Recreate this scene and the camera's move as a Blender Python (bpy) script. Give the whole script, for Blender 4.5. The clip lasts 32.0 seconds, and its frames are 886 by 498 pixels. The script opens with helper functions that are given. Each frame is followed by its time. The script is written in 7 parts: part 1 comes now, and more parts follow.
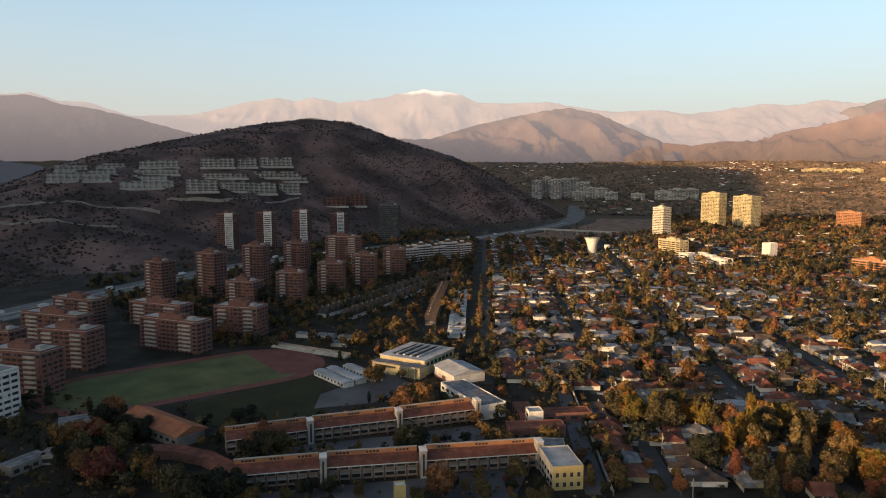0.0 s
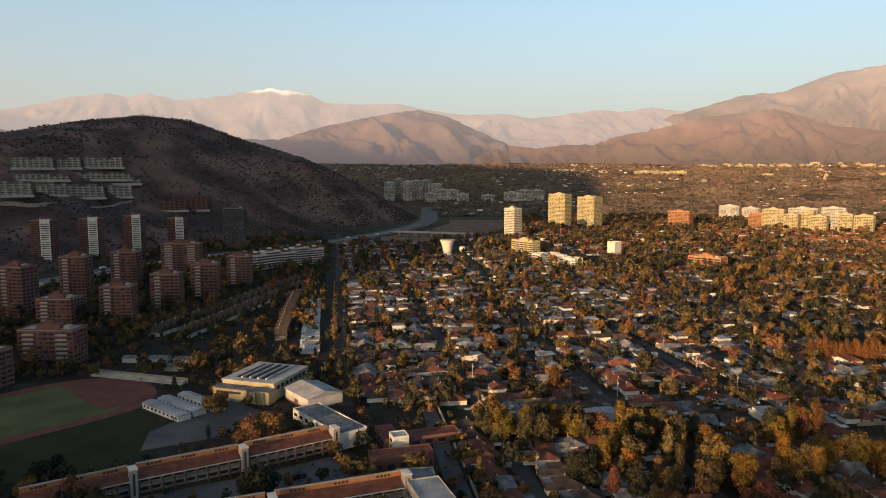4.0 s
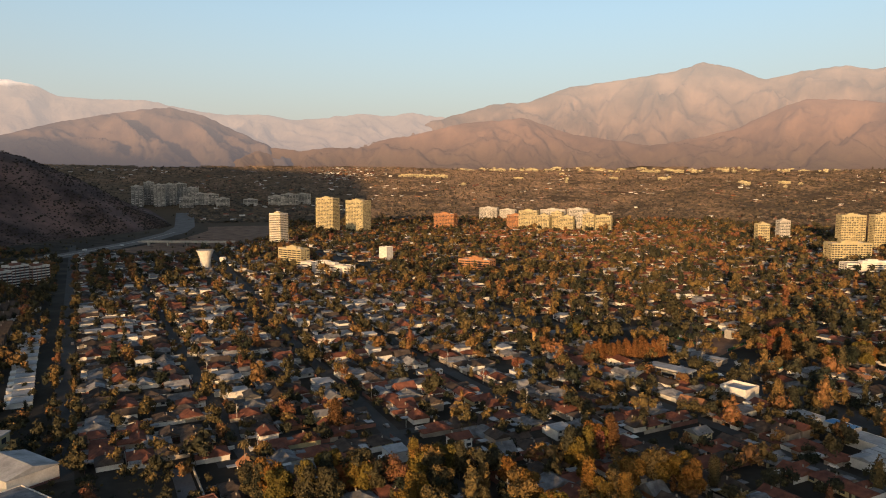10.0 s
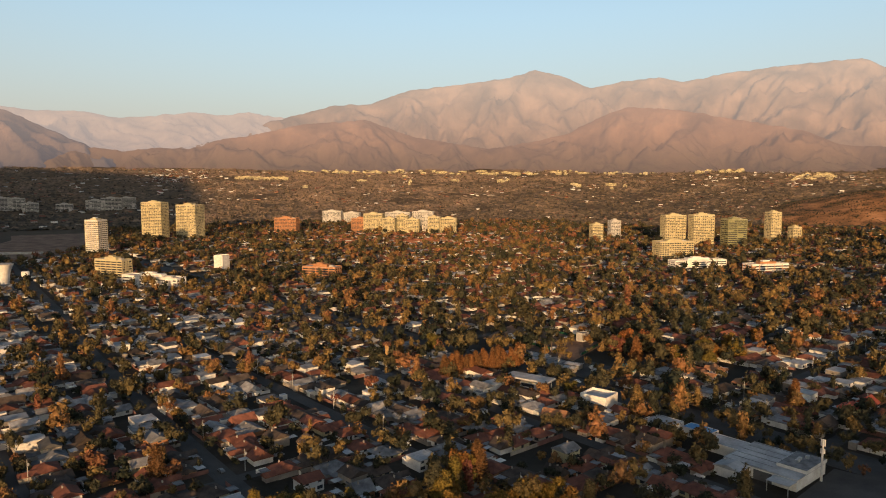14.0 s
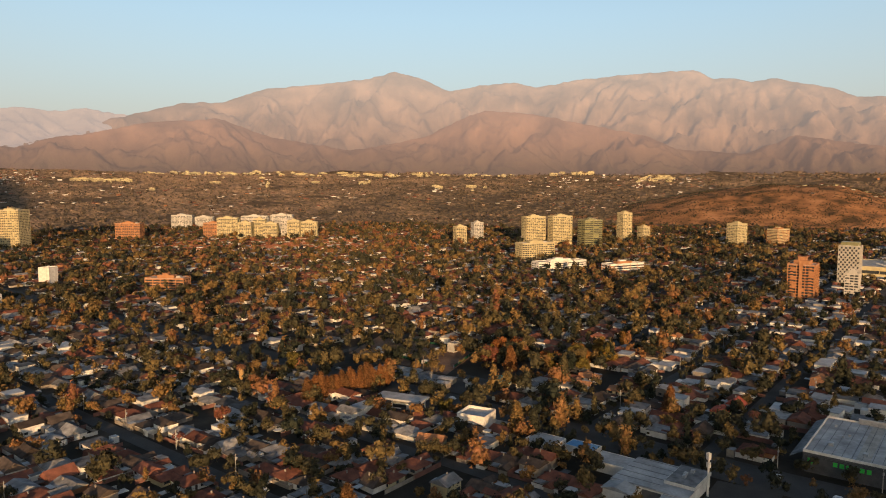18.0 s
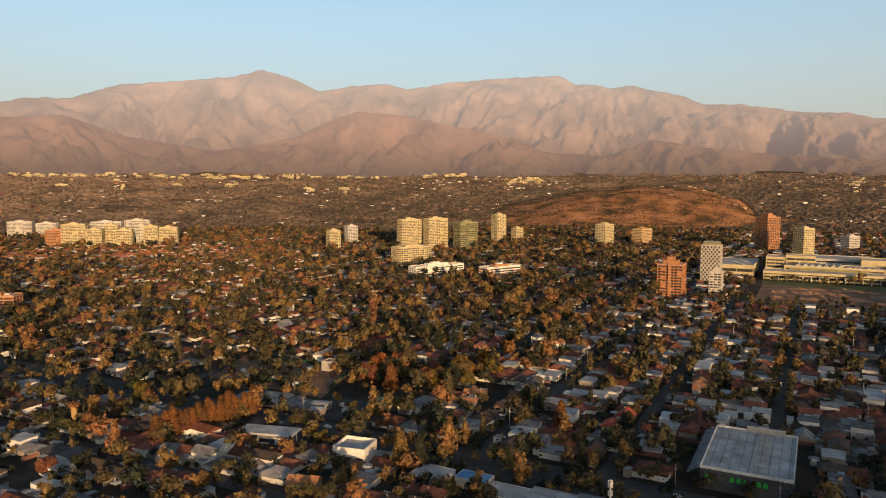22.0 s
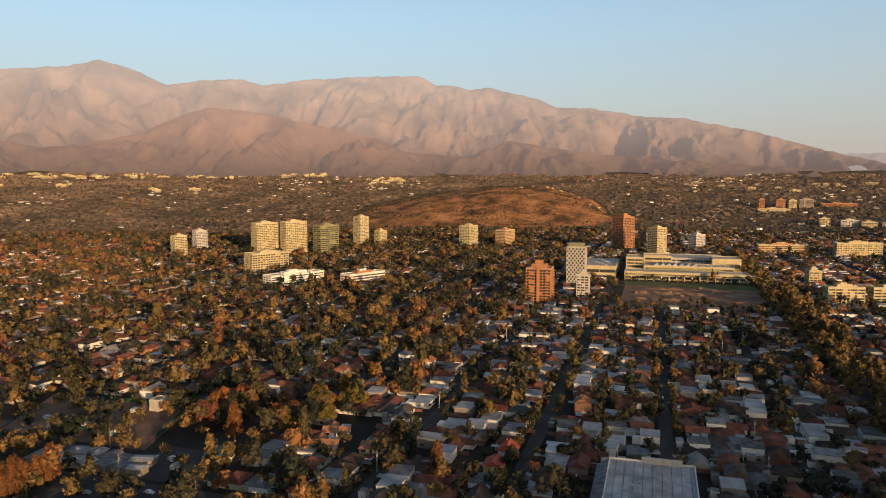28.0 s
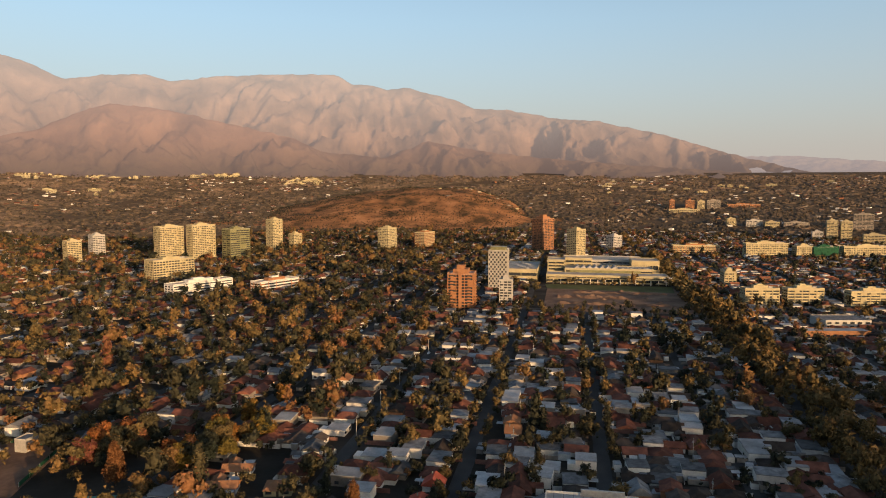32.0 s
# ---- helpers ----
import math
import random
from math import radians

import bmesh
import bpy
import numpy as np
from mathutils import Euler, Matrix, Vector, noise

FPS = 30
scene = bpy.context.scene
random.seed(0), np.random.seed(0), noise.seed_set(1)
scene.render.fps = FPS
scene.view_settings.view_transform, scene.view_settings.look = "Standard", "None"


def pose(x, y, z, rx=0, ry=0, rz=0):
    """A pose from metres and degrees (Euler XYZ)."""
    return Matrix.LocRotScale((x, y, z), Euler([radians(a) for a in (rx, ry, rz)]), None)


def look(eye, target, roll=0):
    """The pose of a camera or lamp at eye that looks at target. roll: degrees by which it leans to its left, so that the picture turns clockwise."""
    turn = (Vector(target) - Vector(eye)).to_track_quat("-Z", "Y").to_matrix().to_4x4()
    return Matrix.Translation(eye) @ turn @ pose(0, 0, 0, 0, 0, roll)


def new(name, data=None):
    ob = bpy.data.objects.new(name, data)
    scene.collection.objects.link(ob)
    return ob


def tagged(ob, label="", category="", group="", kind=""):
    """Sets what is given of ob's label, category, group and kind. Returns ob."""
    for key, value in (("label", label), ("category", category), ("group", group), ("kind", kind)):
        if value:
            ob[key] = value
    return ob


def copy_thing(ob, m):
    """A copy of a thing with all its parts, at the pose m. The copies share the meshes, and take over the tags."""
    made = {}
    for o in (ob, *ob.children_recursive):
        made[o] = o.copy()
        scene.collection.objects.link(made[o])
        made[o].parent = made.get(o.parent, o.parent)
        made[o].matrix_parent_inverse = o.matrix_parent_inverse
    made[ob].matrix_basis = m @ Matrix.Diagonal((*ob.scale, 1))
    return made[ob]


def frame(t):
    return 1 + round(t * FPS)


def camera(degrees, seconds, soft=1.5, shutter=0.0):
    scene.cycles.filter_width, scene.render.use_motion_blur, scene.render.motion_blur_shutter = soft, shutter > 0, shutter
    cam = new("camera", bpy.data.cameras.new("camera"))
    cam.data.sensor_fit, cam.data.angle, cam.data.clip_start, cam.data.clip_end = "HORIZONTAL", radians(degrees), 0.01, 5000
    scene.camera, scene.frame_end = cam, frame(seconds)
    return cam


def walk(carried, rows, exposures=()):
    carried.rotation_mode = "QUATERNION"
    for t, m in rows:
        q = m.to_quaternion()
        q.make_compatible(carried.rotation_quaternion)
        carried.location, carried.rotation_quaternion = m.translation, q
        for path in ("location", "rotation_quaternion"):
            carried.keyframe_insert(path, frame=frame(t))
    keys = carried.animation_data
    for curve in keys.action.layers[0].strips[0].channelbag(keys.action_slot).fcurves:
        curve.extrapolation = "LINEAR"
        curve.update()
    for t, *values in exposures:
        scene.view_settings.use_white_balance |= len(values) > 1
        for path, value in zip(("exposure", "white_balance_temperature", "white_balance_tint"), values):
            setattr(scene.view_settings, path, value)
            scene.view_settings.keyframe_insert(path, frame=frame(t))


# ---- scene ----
cam = camera(64.61, 32.0, soft=1.05)
PATH = [
    (0, pose(0.00, 0.00, 120.00, 83.872, 0.068, 45.000)),
    (1, pose(-6.39, 5.77, 119.76, 83.912, 0.085, 41.926)),
    (2, pose(-12.49, 11.70, 119.50, 83.968, 0.092, 38.866)),
    (3, pose(-18.15, 18.03, 119.23, 83.973, 0.076, 35.850)),
    (3.5, pose(-20.78, 21.43, 119.17, 83.993, 0.052, 34.403)),
    (5.5, pose(-30.87, 35.54, 119.26, 84.085, 0.077, 28.570)),
    (6, pose(-33.23, 39.18, 119.35, 84.102, 0.046, 27.079)),
    (7, pose(-37.54, 46.76, 119.61, 84.131, 0.020, 23.871)),
    (8, pose(-41.53, 54.74, 119.74, 84.162, 0.021, 20.563)),
    (9, pose(-45.15, 63.06, 119.66, 84.235, 0.007, 17.247)),
    (10, pose(-48.38, 71.65, 119.54, 84.268, -0.049, 14.007)),
    (11, pose(-51.30, 80.41, 119.56, 84.298, -0.062, 10.763)),
    (12, pose(-53.75, 89.31, 119.61, 84.342, -0.071, 7.510)),
    (13, pose(-55.62, 98.22, 119.64, 84.416, -0.069, 4.330)),
    (14, pose(-57.05, 107.10, 119.68, 84.473, -0.045, 1.232)),
    (15, pose(-57.94, 115.93, 119.81, 84.532, -0.024, -1.854)),
    (15.5, pose(-58.04, 120.35, 119.89, 84.548, -0.020, -3.377)),
    (17.5, pose(-57.52, 137.99, 120.25, 84.601, -0.047, -8.762)),
    (18, pose(-57.18, 142.39, 120.36, 84.622, -0.044, -10.033)),
    (19, pose(-55.98, 151.23, 120.54, 84.674, -0.028, -12.505)),
    (20, pose(-54.27, 160.06, 120.78, 84.714, -0.013, -15.071)),
    (21, pose(-52.15, 168.77, 121.03, 84.755, 0.032, -17.642)),
    (22, pose(-49.65, 177.35, 121.34, 84.763, 0.062, -20.329)),
    (23, pose(-46.88, 185.73, 121.53, 84.772, 0.060, -23.195)),
    (24, pose(-43.61, 194.02, 121.70, 84.798, 0.043, -26.011)),
    (24.5, pose(-41.73, 198.17, 121.81, 84.797, 0.059, -26.986)),
    (26.5, pose(-33.27, 214.62, 122.37, 84.772, 0.017, -28.776)),
    (27, pose(-31.00, 218.65, 122.52, 84.767, 0.012, -29.741)),
    (28, pose(-26.28, 226.50, 122.85, 84.750, 0.044, -31.536)),
    (29, pose(-21.43, 234.10, 123.17, 84.737, 0.047, -33.197)),
    (30, pose(-16.43, 241.48, 123.57, 84.739, 0.028, -34.881)),
    (31, pose(-11.55, 248.57, 123.89, 84.756, -0.023, -36.546)),
    (32, pose(-6.95, 255.47, 124.19, 84.793, -0.045, -38.184)),
]
walk(cam, PATH, [(0.0, 0.45, 6700, 10), (3.0, 0.32, 6850, 10), (10.0, 0.16, 6950, 10), (20.0, 0.12, 6850, 10), (32.0, 0.1, 6600, 10)])

# ---------------------------------------------------------------- light
SUN_AZ, SUN_EL = 184.0, 7.5          # compass-like angle from +y towards +x
world = bpy.data.worlds.new("world")
scene.world = world
world.use_nodes = True
wn = world.node_tree.nodes
sky = wn.new("ShaderNodeTexSky")
sky.sky_type, sky.sun_disc = "NISHITA", False
sky.sun_elevation, sky.sun_rotation = radians(SUN_EL), radians(SUN_AZ)
sky.air_density, sky.dust_density, sky.ozone_density = 1.0, 4.0, 2.0
wn["Background"].inputs["Strength"].default_value = 0.31
wl = world.node_tree.links
tcw, spw, hz = wn.new("ShaderNodeTexCoord"), wn.new("ShaderNodeSeparateXYZ"), wn.new("ShaderNodeValToRGB")
wl.new(tcw.outputs["Generated"], spw.inputs[0])
wl.new(spw.outputs["Z"], hz.inputs["Fac"])               # the dusty evening air lies thickest along the whole horizon
for e, (p, c) in zip((hz.color_ramp.elements[0], hz.color_ramp.elements.new(0.1), hz.color_ramp.elements.new(0.25), hz.color_ramp.elements.new(0.45), hz.color_ramp.elements[-1]), ((0.0, 0.8), (0.1, 0.62), (0.25, 0.4), (0.45, 0.55), (1.0, 0.9))):
    e.position, e.color = p, (c, c, c, 1)
mixw, huew = wn.new("ShaderNodeMix"), wn.new("ShaderNodeValToRGB")
mixw.data_type = "RGBA"
huew.color_ramp.elements[0].color, huew.color_ramp.elements[1].color = (2.05, 1.78, 1.55, 1), (1.5, 1.95, 2.35, 1)
huew.color_ramp.elements[1].position = 0.22
for p, c in ((0.5, (0.5, 0.75, 1.05, 1)), (1.0, (0.22, 0.36, 0.6, 1))):
    huew.color_ramp.elements.new(p).color = c
wl.new(spw.outputs["Z"], huew.inputs["Fac"])
wl.new(hz.outputs["Color"], mixw.inputs["Factor"])
wl.new(sky.outputs["Color"], mixw.inputs["A"])
wl.new(huew.outputs["Color"], mixw.inputs["B"])
wl.new(mixw.outputs["Result"], wn["Background"].inputs["Color"])
sun = new("sun", bpy.data.lights.new("sun", "SUN"))
sun.data.energy, sun.data.angle, sun.data.color = 7.0, radians(0.6), (1.0, 0.62, 0.31)
sa, se = radians(SUN_AZ), radians(SUN_EL)
sun_from = Vector((math.sin(sa) * math.cos(se), math.cos(sa) * math.cos(se), math.sin(se)))
sun.matrix_world = look(sun_from * 900, (0, 0, 0))


# ---------------------------------------------------------------- materials
def mat(name, rough=0.8, metal=0.0):
    m = bpy.data.materials.new(name)
    m.use_nodes = True
    b = m.node_tree.nodes["Principled BSDF"]
    b.inputs["Roughness"].default_value, b.inputs["Metallic"].default_value = rough, metal
    b.inputs["Specular IOR Level"].default_value = 0.25
    return m, m.node_tree.nodes, m.node_tree.links, b


def ramp(nodes, stops):
    r = nodes.new("ShaderNodeValToRGB")
    e = r.color_ramp.elements
    while len(e) < len(stops):
        e.new(0.5)
    for k, (p, c) in zip(e, stops):
        k.position, k.color = p, (*c, 1)
    return r


def noisy(name, stops, scale, rough=0.85, detail=6.0, bump=0.0, second=None, vary="", vary_amount=0.3, metal=0.0, coord="Object"):
    """A surface of mixed tones: one broad noise through a ramp, a finer one that lightens and darkens, and a tint by piece."""
    m, n, l, b = mat(name, rough, metal)
    if rough > 0.7:
        b.inputs["Specular IOR Level"].default_value = 0.04
    tc = n.new("ShaderNodeTexCoord")
    t = n.new("ShaderNodeTexNoise")
    t.inputs["Scale"].default_value, t.inputs["Detail"].default_value = scale, detail
    l.new(tc.outputs[coord], t.inputs["Vector"])
    r = ramp(n, stops)
    l.new(t.outputs["Fac"], r.inputs["Fac"])
    t2 = n.new("ShaderNodeTexNoise")
    t2.inputs["Scale"].default_value, t2.inputs["Detail"].default_value = (second or scale * 9), 3.0
    l.new(tc.outputs[coord], t2.inputs["Vector"])
    hs = n.new("ShaderNodeHueSaturation")
    mr = n.new("ShaderNodeMapRange")
    mr.inputs["To Min"].default_value, mr.inputs["To Max"].default_value = 0.75, 1.25
    l.new(t2.outputs["Fac"], mr.inputs["Value"])
    l.new(r.outputs["Color"], hs.inputs["Color"])
    val = mr.outputs["Result"]
    if vary:
        src = n.new("ShaderNodeObjectInfo").outputs["Random"] if vary == "object" else n.new("ShaderNodeNewGeometry").outputs["Random Per Island"]
        m2 = n.new("ShaderNodeMapRange")
        m2.inputs["To Min"].default_value, m2.inputs["To Max"].default_value = 1 - vary_amount, 1 + vary_amount
        l.new(src, m2.inputs["Value"])
        mu = n.new("ShaderNodeMath")
        mu.operation = "MULTIPLY"
        l.new(m2.outputs["Result"], mu.inputs[0])
        l.new(val, mu.inputs[1])
        val = mu.outputs["Value"]
    l.new(val, hs.inputs["Value"])
    l.new(hs.outputs["Color"], b.inputs["Base Color"])
    if bump:
        bp = n.new("ShaderNodeBump")
        bp.inputs["Strength"].default_value, bp.inputs["Distance"].default_value = bump, 0.3
        l.new(t2.outputs["Fac"], bp.inputs["Height"])
        l.new(bp.outputs["Normal"], b.inputs["Normal"])
    return m


def leafy(name, stops, source):
    """Foliage: a hue by tree, tones by clump and a fine mottling by place."""
    m, n, l, b = mat(name, 0.9)
    b.inputs["Specular IOR Level"].default_value = 0.06
    r = ramp(n, stops)
    if source == "object":
        src = n.new("ShaderNodeObjectInfo").outputs["Random"]
    else:
        a = n.new("ShaderNodeAttribute")
        a.attribute_name = "hue"
        src = a.outputs["Fac"]
    tc, t = n.new("ShaderNodeTexCoord"), n.new("ShaderNodeTexNoise")
    t.inputs["Scale"].default_value, t.inputs["Detail"].default_value = 0.7, 3.0
    l.new(tc.outputs["Object"], t.inputs["Vector"])
    g = n.new("ShaderNodeNewGeometry")
    mr, m2, sh, ad, mu = n.new("ShaderNodeMapRange"), n.new("ShaderNodeMapRange"), n.new("ShaderNodeMapRange"), n.new("ShaderNodeMath"), n.new("ShaderNodeMath")
    mr.inputs["To Min"].default_value, mr.inputs["To Max"].default_value = 0.72, 1.28
    m2.inputs["From Min"].default_value, m2.inputs["From Max"].default_value = 0.3, 0.7
    m2.inputs["To Min"].default_value, m2.inputs["To Max"].default_value = 0.65, 1.35
    sh.inputs["To Min"].default_value, sh.inputs["To Max"].default_value = -0.06, 0.06
    mu.operation = "MULTIPLY"
    l.new(g.outputs["Random Per Island"], mr.inputs["Value"])
    l.new(g.outputs["Random Per Island"], sh.inputs["Value"])
    l.new(t.outputs["Fac"], m2.inputs["Value"])
    l.new(src, ad.inputs[0])
    l.new(sh.outputs["Result"], ad.inputs[1])
    l.new(ad.outputs["Value"], r.inputs["Fac"])
    l.new(mr.outputs["Result"], mu.inputs[0])
    l.new(m2.outputs["Result"], mu.inputs[1])
    hs = n.new("ShaderNodeHueSaturation")
    l.new(r.outputs["Color"], hs.inputs["Color"])
    l.new(mu.outputs["Value"], hs.inputs["Value"])
    l.new(hs.outputs["Color"], b.inputs["Base Color"])
    return m


AUTUMN = [(0.0, (0.018, 0.023, 0.017)), (0.22, (0.035, 0.034, 0.022)), (0.45, (0.068, 0.056, 0.028)), (0.62, (0.13, 0.086, 0.034)),
          (0.78, (0.155, 0.08, 0.037)), (0.92, (0.14, 0.058, 0.036)), (1.0, (0.115, 0.038, 0.033))]
M_LEAF = leafy("autumn_leaves", [((0, 0.34, 0.58, 0.76, 0.88, 0.95, 1.0)[i], c) for i, (p, c) in enumerate(AUTUMN)], "object")
M_LEAFS = leafy("autumn_leaves_many", AUTUMN, "attribute")
M_GOLD = leafy("golden_leaves", [(0.0, (0.06, 0.054, 0.018)), (0.4, (0.11, 0.08, 0.02)), (0.75, (0.15, 0.082, 0.022)), (1.0, (0.165, 0.06, 0.022))], "object")
M_RUST = leafy("rust_needles", [(0.0, (0.075, 0.042, 0.02)), (0.5, (0.11, 0.052, 0.022)), (1.0, (0.135, 0.06, 0.024))], "object")
# Paler, duller than near leaves: the valley haze is put into this colour.
M_WOODS = leafy("far_woods_hazed", [(0.0, (0.034, 0.03, 0.025)), (0.35, (0.072, 0.057, 0.04)), (0.65, (0.13, 0.094, 0.065)), (1.0, (0.2, 0.138, 0.096))], "attribute")
M_SHRUB = leafy("thorn_scrub", [(0.0, (0.034, 0.028, 0.023)), (1.0, (0.062, 0.048, 0.038))], "attribute")
M_BARK = noisy("bark", [(0.3, (0.06, 0.045, 0.03)), (0.7, (0.13, 0.1, 0.075))], 2.0)
M_EARTH = noisy("city_ground", [(0.25, (0.017, 0.015, 0.012)), (0.5, (0.034, 0.029, 0.023)), (0.75, (0.07, 0.057, 0.045))], 0.035, second=0.4)
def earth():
    """Dark garden soil near by; the far valley turns paler, its haze put into the ground colour."""
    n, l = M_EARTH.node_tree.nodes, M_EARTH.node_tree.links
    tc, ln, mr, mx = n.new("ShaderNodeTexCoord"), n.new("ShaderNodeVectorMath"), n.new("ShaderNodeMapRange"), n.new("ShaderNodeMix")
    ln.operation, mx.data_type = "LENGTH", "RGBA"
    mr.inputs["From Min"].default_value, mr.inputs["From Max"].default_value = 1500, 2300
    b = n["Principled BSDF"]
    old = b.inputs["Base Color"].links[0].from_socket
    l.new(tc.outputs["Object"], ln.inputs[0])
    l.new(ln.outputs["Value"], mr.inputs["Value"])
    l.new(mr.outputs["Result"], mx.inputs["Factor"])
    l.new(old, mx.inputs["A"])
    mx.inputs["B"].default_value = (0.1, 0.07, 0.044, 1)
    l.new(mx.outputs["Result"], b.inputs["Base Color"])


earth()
M_ASPHALT = noisy("asphalt", [(0.3, (0.048, 0.046, 0.045)), (0.7, (0.075, 0.071, 0.068))], 0.08, second=1.5)
M_CONC = noisy("concrete", [(0.3, (0.24, 0.23, 0.21)), (0.7, (0.38, 0.36, 0.33))], 0.15, second=1.2, vary="island", vary_amount=0.15)
M_WHITE = noisy("white_plaster", [(0.3, (0.42, 0.4, 0.37)), (0.7, (0.62, 0.6, 0.56))], 0.2, second=1.5, vary="island", vary_amount=0.12)
M_CREAM = noisy("cream_plaster", [(0.3, (0.3, 0.256, 0.152)), (0.7, (0.42, 0.362, 0.222))], 0.1, second=1.2)
M_BRICK = noisy("red_brick", [(0.3, (0.115, 0.06, 0.05)), (0.7, (0.19, 0.1, 0.083))], 0.25, second=2.5)
M_ORANGE = noisy("orange_brick", [(0.3, (0.25, 0.118, 0.06)), (0.7, (0.33, 0.165, 0.087))], 0.25, second=2.5)
M_TAUPE = noisy("taupe_render", [(0.3, (0.17, 0.148, 0.125)), (0.7, (0.28, 0.245, 0.21))], 0.2, second=1.4, vary="island", vary_amount=0.3)
M_ROOFORANGE = noisy("orange_roof_tiles", [(0.25, (0.19, 0.075, 0.04)), (0.7, (0.3, 0.125, 0.07))], 0.3, second=3.0, vary="island", vary_amount=0.3)
M_NET = noisy("green_scaffold_net", [(0.3, (0.014, 0.055, 0.032)), (0.7, (0.024, 0.085, 0.05))], 0.3, second=2.0)
M_GGLASS = noisy("green_glass_cladding", [(0.3, (0.13, 0.13, 0.065)), (0.7, (0.22, 0.21, 0.11))], 0.4, rough=0.3, second=2.0)
M_GREYB = noisy("grey_render", [(0.3, (0.3, 0.29, 0.27)), (0.7, (0.42, 0.4, 0.37))], 0.1, second=1.4)
M_DARK = noisy("dark_cladding", [(0.3, (0.06, 0.06, 0.065)), (0.7, (0.1, 0.1, 0.1))], 0.2)
M_ROOFTILE = noisy("clay_roof_tiles", [(0.25, (0.075, 0.034, 0.026)), (0.55, (0.14, 0.058, 0.041)), (0.8, (0.22, 0.09, 0.06))], 0.3, second=3.0, vary="island", vary_amount=0.35, bump=0.3)
M_ROOFGREY = noisy("grey_sheet_roof", [(0.3, (0.075, 0.075, 0.078)), (0.7, (0.2, 0.2, 0.204))], 0.3, second=2.5, vary="island", vary_amount=0.6)
M_ROOFBROWN = noisy("brown_shingle_roof", [(0.3, (0.036, 0.029, 0.025)), (0.7, (0.085, 0.066, 0.056))], 0.3, second=2.5, vary="island", vary_amount=0.4, bump=0.3)
M_ROOFWHITE = noisy("pale_flat_roof", [(0.3, (0.19, 0.193, 0.198)), (0.7, (0.37, 0.373, 0.378))], 0.12, second=1.0, vary="island", vary_amount=0.3)
M_GLASS, _n, _l, _b = mat("window_glass", 0.12)
_b.inputs["Base Color"].default_value = (0.035, 0.04, 0.045, 1)
_b.inputs["Specular IOR Level"].default_value = 0.5
M_SCRUB = noisy("dry_scrub_hill", [(0.36, (0.05, 0.037, 0.034)), (0.5, (0.09, 0.062, 0.056)), (0.64, (0.165, 0.104, 0.088))], 0.011, second=0.2, detail=10)
M_DRYGRASS = noisy("dry_grass_hill", [(0.34, (0.07, 0.045, 0.026)), (0.47, (0.19, 0.095, 0.045)), (0.58, (0.29, 0.14, 0.066)), (0.7, (0.36, 0.18, 0.088))], 0.02, second=0.3, detail=10)
M_PAVING = noisy("pale_paving", [(0.3, (0.075, 0.07, 0.072)), (0.7, (0.125, 0.116, 0.116))], 0.05, second=0.8)
M_MOTORWAY = noisy("motorway_concrete", [(0.3, (0.1, 0.095, 0.093)), (0.7, (0.15, 0.143, 0.138))], 0.05, second=0.8)
M_FIELD = noisy("sports_grass", [(0.3, (0.066, 0.07, 0.032)), (0.7, (0.12, 0.122, 0.054))], 0.05, second=0.6)
M_TURF = noisy("dark_turf", [(0.3, (0.026, 0.026, 0.013)), (0.7, (0.038, 0.036, 0.018))], 0.05, second=0.6)
M_TRACK = noisy("red_running_track", [(0.3, (0.12, 0.048, 0.04)), (0.7, (0.17, 0.07, 0.056))], 0.08)
M_DIRT = noisy("bare_dirt", [(0.3, (0.1, 0.062, 0.044)), (0.55, (0.18, 0.115, 0.08)), (0.75, (0.26, 0.17, 0.115))], 0.05, second=0.4)


